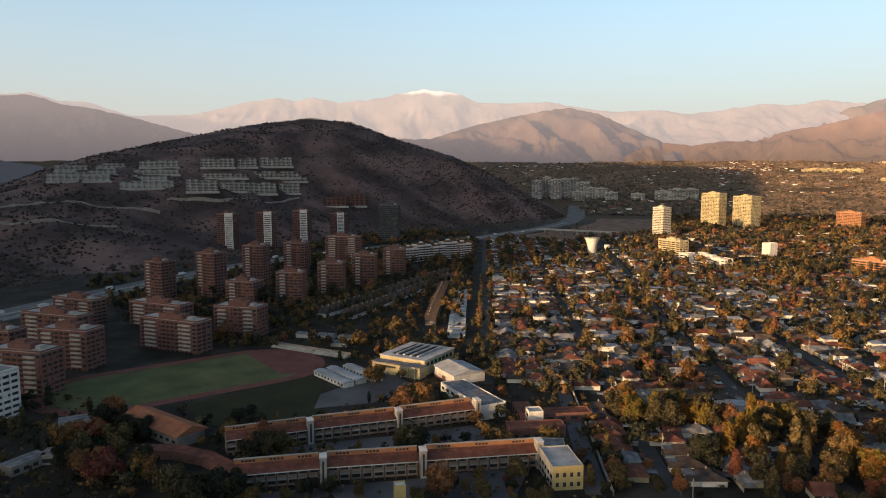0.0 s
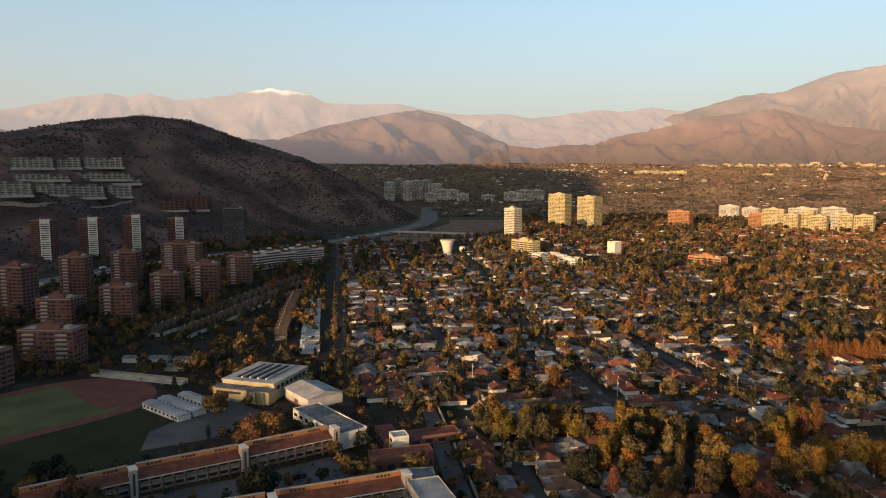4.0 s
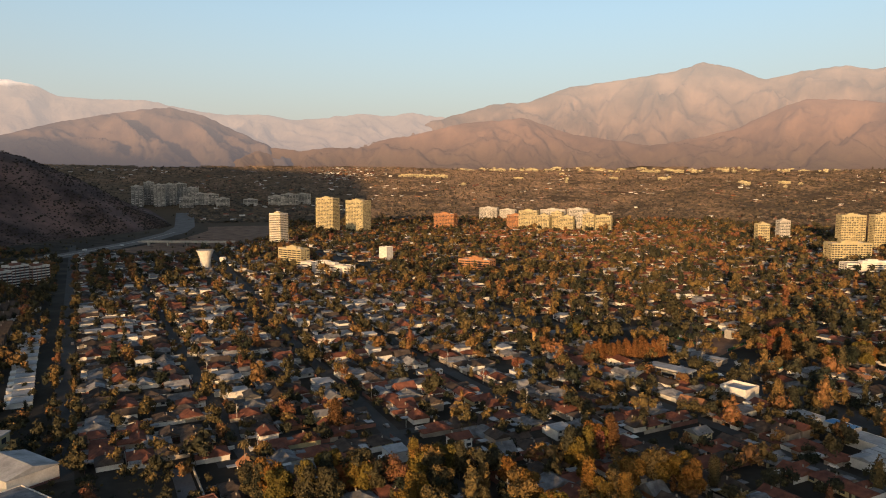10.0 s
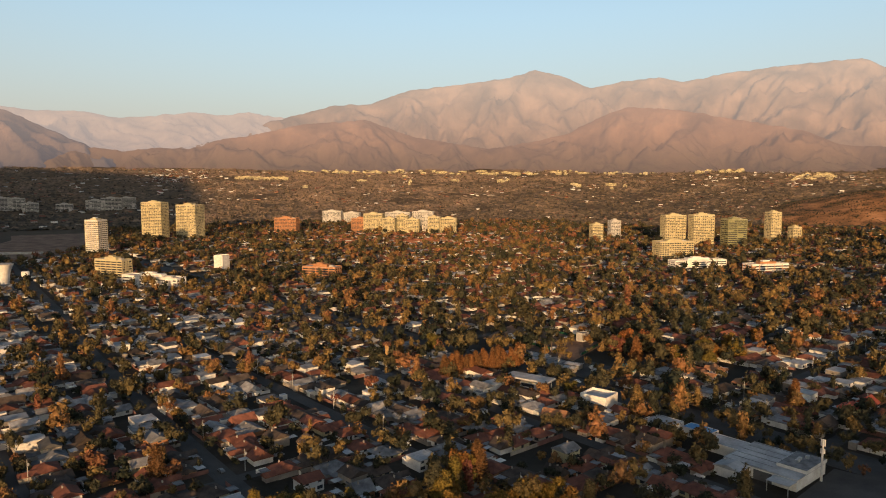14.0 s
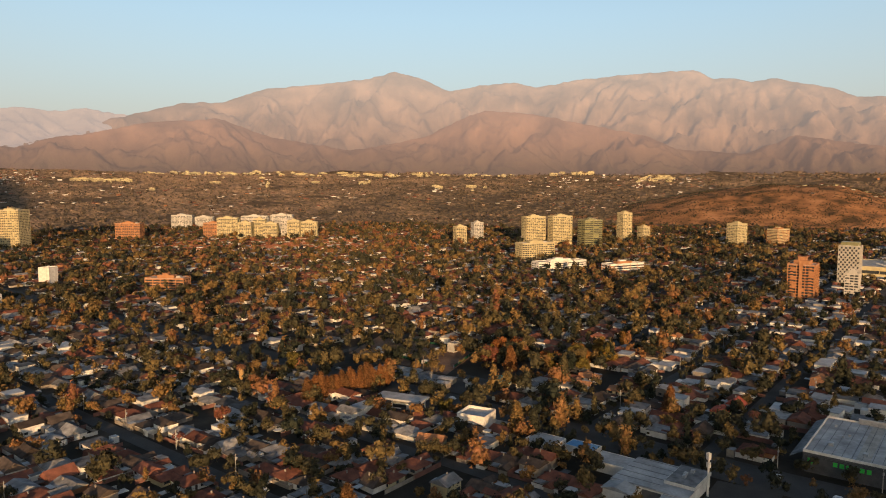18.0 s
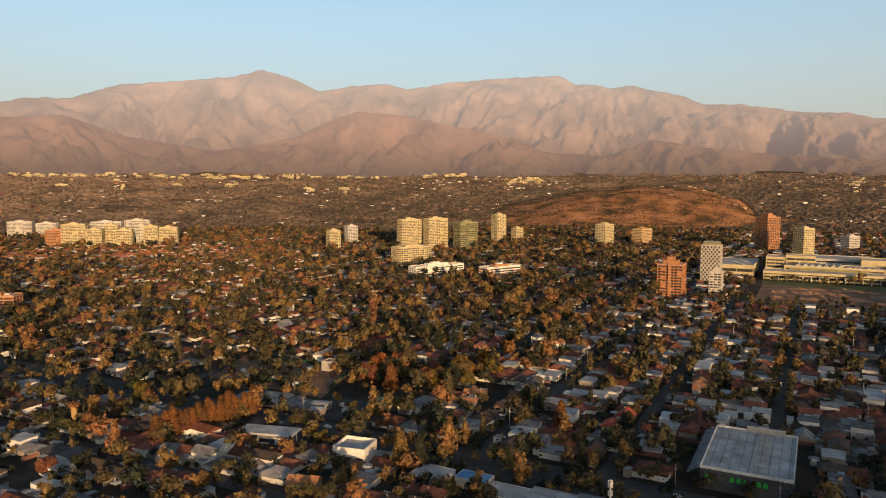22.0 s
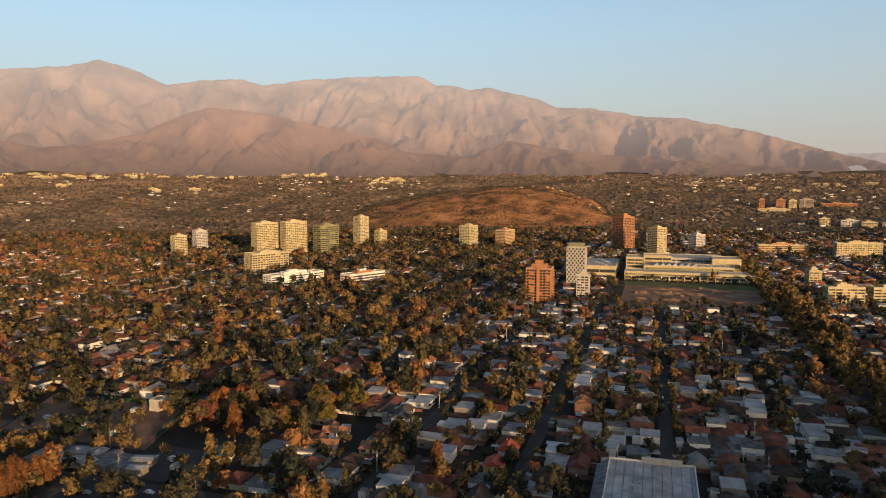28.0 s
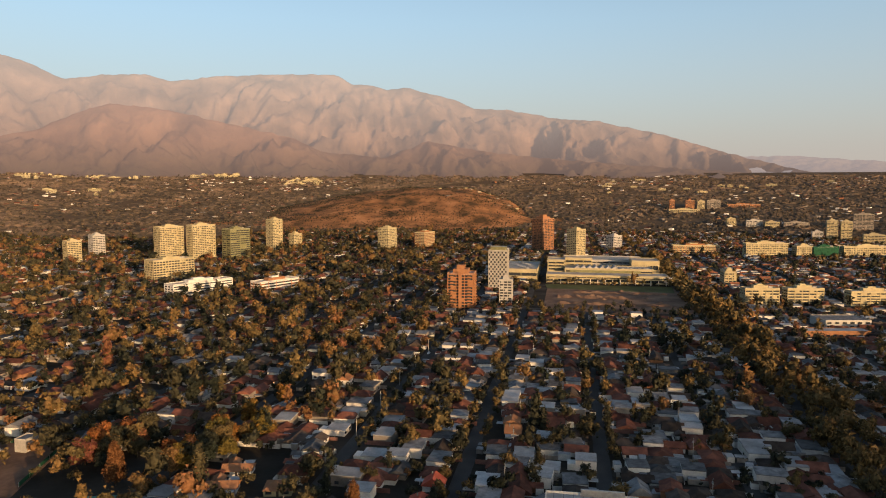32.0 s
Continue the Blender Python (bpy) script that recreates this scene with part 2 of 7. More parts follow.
def haze_rock(name, low, high, glow_low, glow_high, z0, z1, g, snow=None):
    """Far rock: two rock tones, with the evening haze over distant mountains painted in as emission, growing with
    height.
    """
    m, n, l, b = mat(name, 0.95)
    b.inputs["Specular IOR Level"].default_value = 0.0
    tc = n.new("ShaderNodeTexCoord")
    t = n.new("ShaderNodeTexNoise")
    t.inputs["Scale"].default_value, t.inputs["Detail"].default_value = 0.006, 9.0
    l.new(tc.outputs["Object"], t.inputs["Vector"])
    r = ramp(n, [(0.35, low), (0.65, high)])
    l.new(t.outputs["Fac"], r.inputs["Fac"])
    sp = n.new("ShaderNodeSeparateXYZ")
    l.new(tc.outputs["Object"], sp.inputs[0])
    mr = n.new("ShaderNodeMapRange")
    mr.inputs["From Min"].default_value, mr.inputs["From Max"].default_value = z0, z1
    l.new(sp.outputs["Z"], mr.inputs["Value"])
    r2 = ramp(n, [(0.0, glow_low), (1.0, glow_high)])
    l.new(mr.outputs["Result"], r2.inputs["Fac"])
    # base colour darker towards the foot, its edge broken by noise
    foot_tone, vm = n.new("ShaderNodeMapRange"), n.new("ShaderNodeMix")
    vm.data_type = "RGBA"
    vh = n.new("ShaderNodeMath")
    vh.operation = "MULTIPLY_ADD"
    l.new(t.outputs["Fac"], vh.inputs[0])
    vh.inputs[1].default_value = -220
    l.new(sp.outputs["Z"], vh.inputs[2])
    foot_tone.inputs["From Min"].default_value, foot_tone.inputs["From Max"].default_value = 30, 230
    l.new(vh.outputs["Value"], foot_tone.inputs["Value"])
    l.new(foot_tone.outputs["Result"], vm.inputs["Factor"])
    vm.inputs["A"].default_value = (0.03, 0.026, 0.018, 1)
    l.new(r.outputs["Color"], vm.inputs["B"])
    col = vm.outputs["Result"]
    if snow:
        ms = n.new("ShaderNodeMapRange")
        ms.inputs["From Min"].default_value, ms.inputs["From Max"].default_value = snow, snow + 25
        ad = n.new("ShaderNodeMath")
        ad.operation = "MULTIPLY_ADD"
        l.new(t.outputs["Fac"], ad.inputs[0])
        ad.inputs[1].default_value = 90
        l.new(sp.outputs["Z"], ad.inputs[2])
        l.new(ad.outputs[0], ms.inputs["Value"])
        mx = n.new("ShaderNodeMix")
        mx.data_type = "RGBA"
        l.new(ms.outputs["Result"], mx.inputs["Factor"])
        l.new(col, mx.inputs["A"])
        mx.inputs["B"].default_value = (0.4, 0.4, 0.41, 1)
        col = mx.outputs["Result"]
    l.new(col, b.inputs["Base Color"])
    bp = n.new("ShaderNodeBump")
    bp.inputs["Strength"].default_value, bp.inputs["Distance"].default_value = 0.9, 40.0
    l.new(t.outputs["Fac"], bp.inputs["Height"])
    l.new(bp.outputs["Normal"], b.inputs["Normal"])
    # the haze: emission coloured by height, no lamp behind it
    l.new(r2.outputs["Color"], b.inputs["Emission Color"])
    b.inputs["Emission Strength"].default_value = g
    return m


M_MT_FOOT = haze_rock("foothill_hazed_rock", (0.046, 0.029, 0.023), (0.105, 0.066, 0.05), (0.24, 0.16, 0.135), (0.53, 0.39, 0.335), 150, 540, 0.58)
M_MT_FRONT = haze_rock("front_range_hazed_rock", (0.05, 0.036, 0.029), (0.118, 0.083, 0.066), (0.28, 0.2, 0.178), (0.63, 0.55, 0.5), 200, 740, 0.58)
M_MT_MID = haze_rock("middle_range_hazed_rock", (0.042, 0.031, 0.028), (0.092, 0.066, 0.054), (0.19, 0.165, 0.185), (0.43, 0.362, 0.345), 150, 520, 0.58)
# Shade and blue haze painted in: near-black base, bluish emission.
M_MT_WEST = haze_rock("west_hill_shade_haze", (0.014, 0.013, 0.013), (0.025, 0.022, 0.02), (0.055, 0.062, 0.085), (0.06, 0.068, 0.09), 100, 300, 0.55)
M_MT_FAR = haze_rock("snow_range_hazed_rock", (0.05, 0.043, 0.04), (0.09, 0.075, 0.068), (0.46, 0.38, 0.37), (0.64, 0.55, 0.515), 200, 650, 0.7, snow=672)


# ---------------------------------------------------------------- mesh helpers
class Geo:
    """Vertices and faces with a material index each, put into one mesh."""

    def __init__(self):
        self.v, self.f, self.m = [], [], []

    def add(self, vs, fs, mi=0):
        o = len(self.v)
        self.v += vs
        self.f += [tuple(i + o for i in f) for f in fs]
        self.m += [mi] * len(fs)
        return self

    def box(self, x0, y0, z0, x1, y1, z1, mi=0, top=None, bottom=True):
        vs = [(x0, y0, z0), (x1, y0, z0), (x1, y1, z0), (x0, y1, z0), (x0, y0, z1), (x1, y0, z1), (x1, y1, z1), (x0, y1, z1)]
        fs = [(0, 1, 5, 4), (1, 2, 6, 5), (2, 3, 7, 6), (3, 0, 4, 7)]
        self.add(vs, fs, mi)
        o = len(self.v) - 8
        self.f.append((o + 4, o + 5, o + 6, o + 7))
        self.m.append(mi if top is None else top)
        if bottom:
            self.f.append((o + 3, o + 2, o + 1, o))
            self.m.append(mi)
        return self

    def mesh(self, name, mats, smooth=False):
        me = bpy.data.meshes.new(name)
        me.from_pydata(self.v, [], self.f)
        for k in mats:
            me.materials.append(k)
        if len(mats) > 1:
            me.polygons.foreach_set("material_index", self.m)
        if smooth:
            me.shade_smooth()
        me.update()
        return me


def part(name, geo, mats, parent, label="", at=None):
    """Links a Geo, or a ready mesh, as one mesh object under a thing or a part."""
    me = geo if isinstance(geo, bpy.types.Mesh) else geo.mesh(name, mats if isinstance(mats, (list, tuple)) else [mats])
    ob = new(name, me)
    ob.parent = parent
    if at is not None:
        ob.location = at
    return tagged(ob, label)


def thing(name, m, label, category, group="", kind=""):
    ob = new(name)
    ob.matrix_world = m
    return tagged(ob, label, category, group, kind)


def lerp(x, xs, ys):
    return float(np.interp(x, xs, ys))


# The street grid: u runs along az 48.5, v along az -41.5.
GA = radians(48.5)
UX, UY = math.sin(GA), math.cos(GA)
GRID = math.degrees(math.atan2(UY, UX))


def W(u, v):
    return (u * UX - v * UY, u * UY + v * UX)


def UV(x, y):
    return (x * UX + y * UY, -x * UY + y * UX)


def polar(az, r):
    return (r * math.sin(radians(az)), r * math.cos(radians(az)))


def fbm(x, y, z=0.0, octaves=5):
    return noise.fractal(Vector((x, y, z)), 1.0, 2.0, octaves)


# ---------------------------------------------------------------- ground
def ground_z(x, y):
    """The valley floor: level near by, rising gently towards the mountains."""
    r = math.hypot(x, y - 100)
    k = min(max((r - 1900) / 1700, 0), 1)
    return 185 * k ** 1.25 if y > -400 else 0.0


def ground_sheet():
    g = Geo()
    radii = [0.5, 120, 260, 420, 600, 800, 1000, 1200, 1400, 1600, 1800, 1900, 2000, 2100, 2250, 2400, 2600, 2800, 3000, 3200, 3400, 3600, 3800, 4050, 4300, 4800]
    n = 144
    for r in radii:
        for k in range(n):
            x, y = polar(360 * k / n, r)
            g.v.append((x, y, ground_z(x, y)))
    for i in range(len(radii) - 1):
        for k in range(n):
            a, b = i * n + k, i * n + (k + 1) % n
            g.f.append((a, a + n, b + n, b))
            g.m.append(0)
    g.f.append(tuple(range(n)))
    g.m.append(0)
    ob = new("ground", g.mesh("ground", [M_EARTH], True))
    return tagged(ob, "dark soil, gardens and verges of the valley floor", "ground", kind="structure")


ground_sheet()


# ---------------------------------------------------------------- mountains and hills
def range_sheet(name, material, label, profile, rf, rc, eye, rough, seed, step=0.17, rows=64):
    """A mountain range as a sheet round a far eye: foot at range rf, crest at rc with the given (azimuth, elevation) skyline, then down behind."""
    az = [p[0] for p in profile]
    el = [p[1] for p in profile]
    g = Geo()
    n = int((az[-1] - az[0]) / step) + 1
    for i in range(n):
        a = az[0] + i * step
        crest = 120 + rc * math.tan(radians(lerp(a, az, el))) + 7 * fbm(a * 1.3, seed, 0, 5)
        base = ground_z(*polar(a, rf)) - 12
        for j in range(rows + 1):
            k = j / rows * 1.12
            r = rf + (rc - rf) * k
            x, y = polar(a, r)
            x, y = x + eye[0], y + eye[1]
            if k <= 1:
                warp = 0.6 * noise.noise(Vector((a * 0.13, k * 1.3, seed + 9)))
                spur = noise.ridged_multi_fractal(Vector((a * 0.17 + warp, k * 1.0 + a * 0.03, seed)), 0.8, 2.1, 6, 1.0, 2.0)
                rill = noise.ridged_multi_fractal(Vector((a * 0.5 + warp * 2 + k * 0.5, k * 1.8, seed + 4)), 0.8, 2.2, 5, 1.0, 2.0)
                h = base + (crest - base) * (0.62 * k + 0.38 * k * k)
                env = min(k * 2.5, 1.0) * min((1 - k) * 4, 1.0)
                h += env * (rough * (spur - 1.3) + rough * 0.26 * (rill - 1.25))
                h = min(h, 120 + (crest - 120) * (r / rc) * (0.975 + 0.025 * max(k - 0.8, 0) / 0.2))
            else:
                h = crest - (k - 1) * 0.6 * (crest - base)
            g.v.append((x, y, h))
    m = rows + 1
    for i in range(n - 1):
        for j in range(rows):
            g.f.append((i * m + j, (i + 1) * m + j, (i + 1) * m + j + 1, i * m + j + 1))
            g.m.append(0)
    ob = new(name, g.mesh(name, [material], True))
    return tagged(ob, label, "mountain", kind="structure")


SNOW_RANGE = [(-100, 5.0), (-84, 5.6), (-76.8, 5.5), (-75.2, 5.7), (-73.5, 5.2), (-71.7, 5.2), (-68.8, 4.3), (-64.5, 4.5), (-62.5, 5.0), (-60.6, 5.55), (-58.2, 5.95), (-56.8, 5.7), (-55.4, 6.05), (-53.4, 5.65), (-50.2, 6.0), (-48.5, 6.4), (-46.4, 6.75), (-43.7, 6.4), (-42.2, 5.7), (-40.0, 5.6), (-36.7, 5.7), (-33.5, 5.1), (-31.2, 4.8), (-28.0, 4.9), (-25.9, 4.5), (-23.8, 4.7), (-20.5, 5.1), (-18.8, 4.9), (-16.7, 5.2), (-14.8, 4.9), (-4, 4)]
MID_RANGE = [(-100, 4.9), (-84, 5.5), (-76.8, 5.4), (-75.2, 5.55), (-73.5, 5.0), (-71, 4.7), (-68, 4.0), (-65, 3.2), (-60, 2.2), (-51.5, 2.9), (-46.1, 2.8), (-42.0, 4.0), (-39.5, 4.5), (-37.0, 5.0), (-34.8, 5.2), (-32.6, 4.7), (-28.3, 2.7), (-24.1, 0.6), (-20, 0)]
FRONT_RANGE = [(-36, 0.2), (-33.4, 0.5), (-28.3, 1.5), (-25.0, 1.9), (-20.1, 2.95), (-18, 3.9), (-14.3, 4.85), (-12.4, 5.4), (-10.1, 6.0), (-7.3, 6.15), (-4.0, 7.3), (-0.2, 7.7), (3.8, 8.2), (6.0, 8.8), (8.2, 8.25), (10.3, 7.3), (13.2, 7.8), (15.5, 7.95), (17.3, 7.55), (20.4, 8.05), (24.4, 8.35), (29.1, 8.5), (30.7, 7.75), (32.0, 7.75), (33.2, 7.4), (34.7, 7.6), (36.7, 7.1), (38.5, 6.7), (40.0, 6.0), (42.5, 5.9), (44.4, 5.6), (46.7, 5.15), (49.3, 5.0), (54.7, 3.8), (59.4, 2.3), (65.2, 0.8), (71, -0.2), (80, -0.5)]
SOUTH_RANGE = [(48, 1.2), (56, 1.9), (59.4, 2.2), (64.4, 2.2), (70.3, 1.7), (80, 1.5), (100, 1.8)]
FOOT_RANGE = [(-38, -0.6), (-34.4, 0.2), (-31.7, 1.15), (-29.5, 2.1), (-27.7, 2.45), (-25.8, 2.2), (-23.7, 2.5), (-21.2, 2.45), (-18.8, 3.25), (-17, 3.5), (-12.7, 4.5), (-7.6, 4.9), (-3.9, 3.6), (2.3, 2.6), (6, 3.2), (8.6, 3.8), (11, 5.0), (13.2, 5.8), (16.9, 5.5), (22.4, 4.4), (26, 3.6), (28.1, 2.6), (33, 2.2), (36.3, 3.5), (40, 2.8), (45, 2.2), (52, 1.6), (60, 1.0), (68, 0.2)]
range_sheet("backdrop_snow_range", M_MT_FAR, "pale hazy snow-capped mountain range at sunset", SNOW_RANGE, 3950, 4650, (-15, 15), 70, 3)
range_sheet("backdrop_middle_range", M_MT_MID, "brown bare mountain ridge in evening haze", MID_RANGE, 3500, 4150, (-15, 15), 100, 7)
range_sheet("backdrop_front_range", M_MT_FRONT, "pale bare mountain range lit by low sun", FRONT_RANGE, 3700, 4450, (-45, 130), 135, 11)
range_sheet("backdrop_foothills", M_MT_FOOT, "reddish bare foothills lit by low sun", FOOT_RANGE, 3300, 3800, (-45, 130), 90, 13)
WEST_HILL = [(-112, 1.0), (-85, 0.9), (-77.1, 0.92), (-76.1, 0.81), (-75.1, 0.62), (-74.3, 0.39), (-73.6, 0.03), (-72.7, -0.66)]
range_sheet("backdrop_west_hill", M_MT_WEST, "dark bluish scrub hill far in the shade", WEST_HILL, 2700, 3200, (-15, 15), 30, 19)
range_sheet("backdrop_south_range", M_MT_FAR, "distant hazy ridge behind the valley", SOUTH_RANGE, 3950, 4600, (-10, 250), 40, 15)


def hill_height(profile, foot, crest_r, back, rough, seed, eye):
    """The height of a hill by azimuth and range from its eye point; k runs 0 at the foot, 1 at the crest, 1.6 at the back."""
    az, el = [p[0] for p in profile], [p[1] for p in profile]

    def height(a, r):
        rf, rc = lerp(a, *zip(*foot)), lerp(a, *zip(*crest_r))
        x, y = polar(a, r)
        x, y = x + eye[0], y + eye[1]
        gz = ground_z(x, y) - 3
        top = max(120 + rc * math.tan(radians(lerp(a, az, el))), ground_z(*polar(a, rc)) - 4)
        k = (r - rf) / (rc - rf) if r <= rc else 1 + 0.6 * (r - rc) / back
        if k <= 1:
            s = max(k, 0)
            h = gz + (top - gz) * (s * s * (3 - 2 * s) * 0.6 + 0.4 * s)
            h += math.sin(math.pi * s) * rough * (noise.ridged_multi_fractal(Vector((x * 0.0028, y * 0.0028, seed)), 0.9, 2.1, 5, 1.0, 2.0) - 1.2)
            if k < 0.96:
                h = min(h, 120 + (top - 120) * (r / rc) - 1)
        else:
            q = min((k - 1) / 0.6, 1)
            h = top + (gz - top) * (q * q * (3 - 2 * q))
        return x, y, h

    return height


def hill_sheet(name, material, label, profile, foot, crest_r, back, rough, seed, eye=(0, 0), step=0.3, rows=60):
    """A near hill: foot, crest and back range by azimuth, with the skyline's elevation."""
    height = hill_height(profile, foot, crest_r, back, rough, seed, eye)
    a0, a1 = profile[0][0], profile[-1][0]
    g = Geo()
    n = int((a1 - a0) / step) + 1
    for i in range(n):
        a = a0 + i * step
        rf, rc = lerp(a, *zip(*foot)), lerp(a, *zip(*crest_r))
        for j in range(rows + 1):
            k = j / rows * 1.6
            g.v.append(height(a, rf + (rc - rf) * k if k <= 1 else rc + (k - 1) / 0.6 * back))
    m = rows + 1
    for i in range(n - 1):
        for j in range(rows):
            g.f.append((i * m + j, (i + 1) * m + j, (i + 1) * m + j + 1, i * m + j + 1))
            g.m.append(0)
    ob = new(name, g.mesh(name, [material], True))
    tagged(ob, label, "hill", kind="structure")
    return height


HILL = [(-112, -1.0), (-100, -1.2), (-90, -1.6), (-84, -1.6), (-77.2, -0.8), (-74.1, 0.5), (-70.8, 1.5), (-65.3, 2.7), (-60.3, 3.8), (-55.7, 4.4), (-52.4, 4.1), (-48.8, 2.8), (-44.3, 1.4), (-41.0, -0.1), (-38, -1.8), (-35.1, -3.5), (-34, -4)]
HILL_FOOT = [(-112, 800), (-84, 800), (-77, 830), (-68, 930), (-62, 1010), (-55, 1250), (-51, 1360), (-44, 1560), (-40, 1700), (-35, 1880)]
HILL_CREST = [(-112, 1500), (-77, 1600), (-66, 1800), (-56, 1950), (-48, 1980), (-41, 1990), (-34, 1980)]
hill_z = hill_sheet("hill_scrub", M_SCRUB, "dry scrub-covered hill in evening shade", HILL, HILL_FOOT, HILL_CREST, 700, 26, 21)
HILL2 = [(18.5, -3.6), (21.8, -2.7), (25.3, -1.7), (29.8, -0.8), (35.2, -0.1), (40.3, -0.1), (43.5, -1.0), (46.0, -2.7), (48, -3.2)]
hill2_z = hill_sheet("hill_low", M_DRYGRASS, "low dry grassy hill lit orange by the sun", HILL2, [(18, 1850), (50, 1850)], [(18, 2350), (50, 2350)], 380, 9, 31, eye=(-10, 256), rows=40)


def ridge_behind():
    """An unseen ridge behind the camera's start, added to keep the west of the valley and the near ground in shade."""
    g = Geo()
    nx, ny = 90, 24
    for i in range(nx + 1):
        x = -5400 + i * 7400 / nx
        # crest heights follow where the shade has to end
        top = lerp(x, [-5400, -2950, -2650, -1500, -1150, -950, -800, -650, -540, -500, -370, -200, -120, 0, 300, 700, 1200, 1800], [900, 880, 780, 720, 550, 381, 335, 258, 229, 222, 206, 216, 236, 241, 243, 234, 165, 0]) + 8 * fbm(x * 0.01, 3)
        for j in range(ny + 1):
            k = j / ny
            y = -700 - 1200 * k
            g.v.append((x, y, max(top, 0) * math.sin(math.pi * k) ** 1.2 + 6 * fbm(x * 0.01, y * 0.01) - 6))
    for i in range(nx):
        for j in range(ny):
            a = i * (ny + 1) + j
            g.f.append((a, a + 1, a + ny + 2, a + ny + 1))
            g.m.append(0)
    ob = new("hill_behind", g.mesh("hill_behind", [M_SCRUB], True))
    tagged(ob, "unseen scrub ridge added behind to shade the valley", "hill", kind="structure")


ridge_behind()


# ---------------------------------------------------------------- roads
def strip(name, pts, width, material, z, label, category="road", kind="structure"):
    """A flat road with thickness along a line of points."""
    g = Geo()
    n = len(pts)
    for i, (x, y) in enumerate(pts):
        x0, y0 = pts[max(i - 1, 0)]
        x1, y1 = pts[min(i + 1, n - 1)]
        dx, dy = x1 - x0, y1 - y0
        q = math.hypot(dx, dy)
        nx, ny = -dy / q * width / 2, dx / q * width / 2
        gz = ground_z(x, y)
        g.v += [(x + nx, y + ny, gz + z), (x - nx, y - ny, gz + z), (x + nx, y + ny, gz - 0.3), (x - nx, y - ny, gz - 0.3)]
    for i in range(n - 1):
        a, b = 4 * i, 4 * i + 4
        for q in ((a + 1, b + 1, b, a), (a, b, b + 2, a + 2), (b + 1, a + 1, a + 3, b + 3)):
            g.f.append(q)
            g.m.append(0)
    return tagged(new(name, g.mesh(name, [material])), label, category, kind=kind)


AVENUE_U, PARK_V = 350, 62
STREETS_U = [0, 71, 142, 212, 282]                       # west of the avenue, streets that run along v
STREETS_V = [-230, -158, -88, -14, PARK_V, 120, 180, 240, 297, 366, 436, 508, 580, 652, 724, 796, 868]   # east of it, along u
CROSS_V = [380, 560, 730, 900, 1070, 1240]
CROSS_U = [540, 705, 870, 1040, 1210, 1380]


def line(u0, v0, u1, v1, n=14):
    return [W(u0 + (u1 - u0) * k / n, v0 + (v1 - v0) * k / n) for k in range(n + 1)]




def main_street(v):
    """The wider side street, which swings away from the grid."""
    return lerp(v, [230, 360, 460, 600, 740, 800, 1500], [136, 137, 141, 148, 159, 167, 215])


strip("road", [W(main_street(v), v) for v in range(250, 1500, 25)], 9, M_ASPHALT, 0.06, "wide asphalt street through the neighbourhood")
for u in STREETS_U:
    if u == 142:
        continue
    strip("road", line(u, 230 if u > 60 else 392, u, 1500), 10 if u == 0 else 7.5, M_ASPHALT, 0.05, "asphalt side street between gardens")
for v in CROSS_V:
    strip("road", line(0 if v > 470 else 58, v, AVENUE_U, v), 6.5, M_ASPHALT, 0.03, "asphalt cross street between gardens")
for v in STREETS_V:
    strip("road", line(AVENUE_U if v != 180 else 440, v, 1500, v), 22 if v == PARK_V else 7.0, M_ASPHALT, 0.05, "asphalt avenue lined with trees" if v == PARK_V else "asphalt side street between gardens")
for u in CROSS_U:
    strip("road", line(u, -260, u, 900), 6.5, M_ASPHALT, 0.03, "asphalt cross street between gardens")
strip("road", line(AVENUE_U, -350, AVENUE_U, 1500), 24, M_ASPHALT, 0.07, "wide asphalt avenue with a planted median")
strip("road", [(-640, 60), (-681, 148), (-738, 250), (-803, 384), (-860, 540), (-880, 760), (-882, 997), (-930, 1230), (-1000, 1430), (-1090, 1600), (-1271, 1869)], 48, M_MOTORWAY, 0.3, "multi-lane motorway along the foot of the hill")

# ---------------------------------------------------------------- apartment towers
BAND, PIER = {}, {}


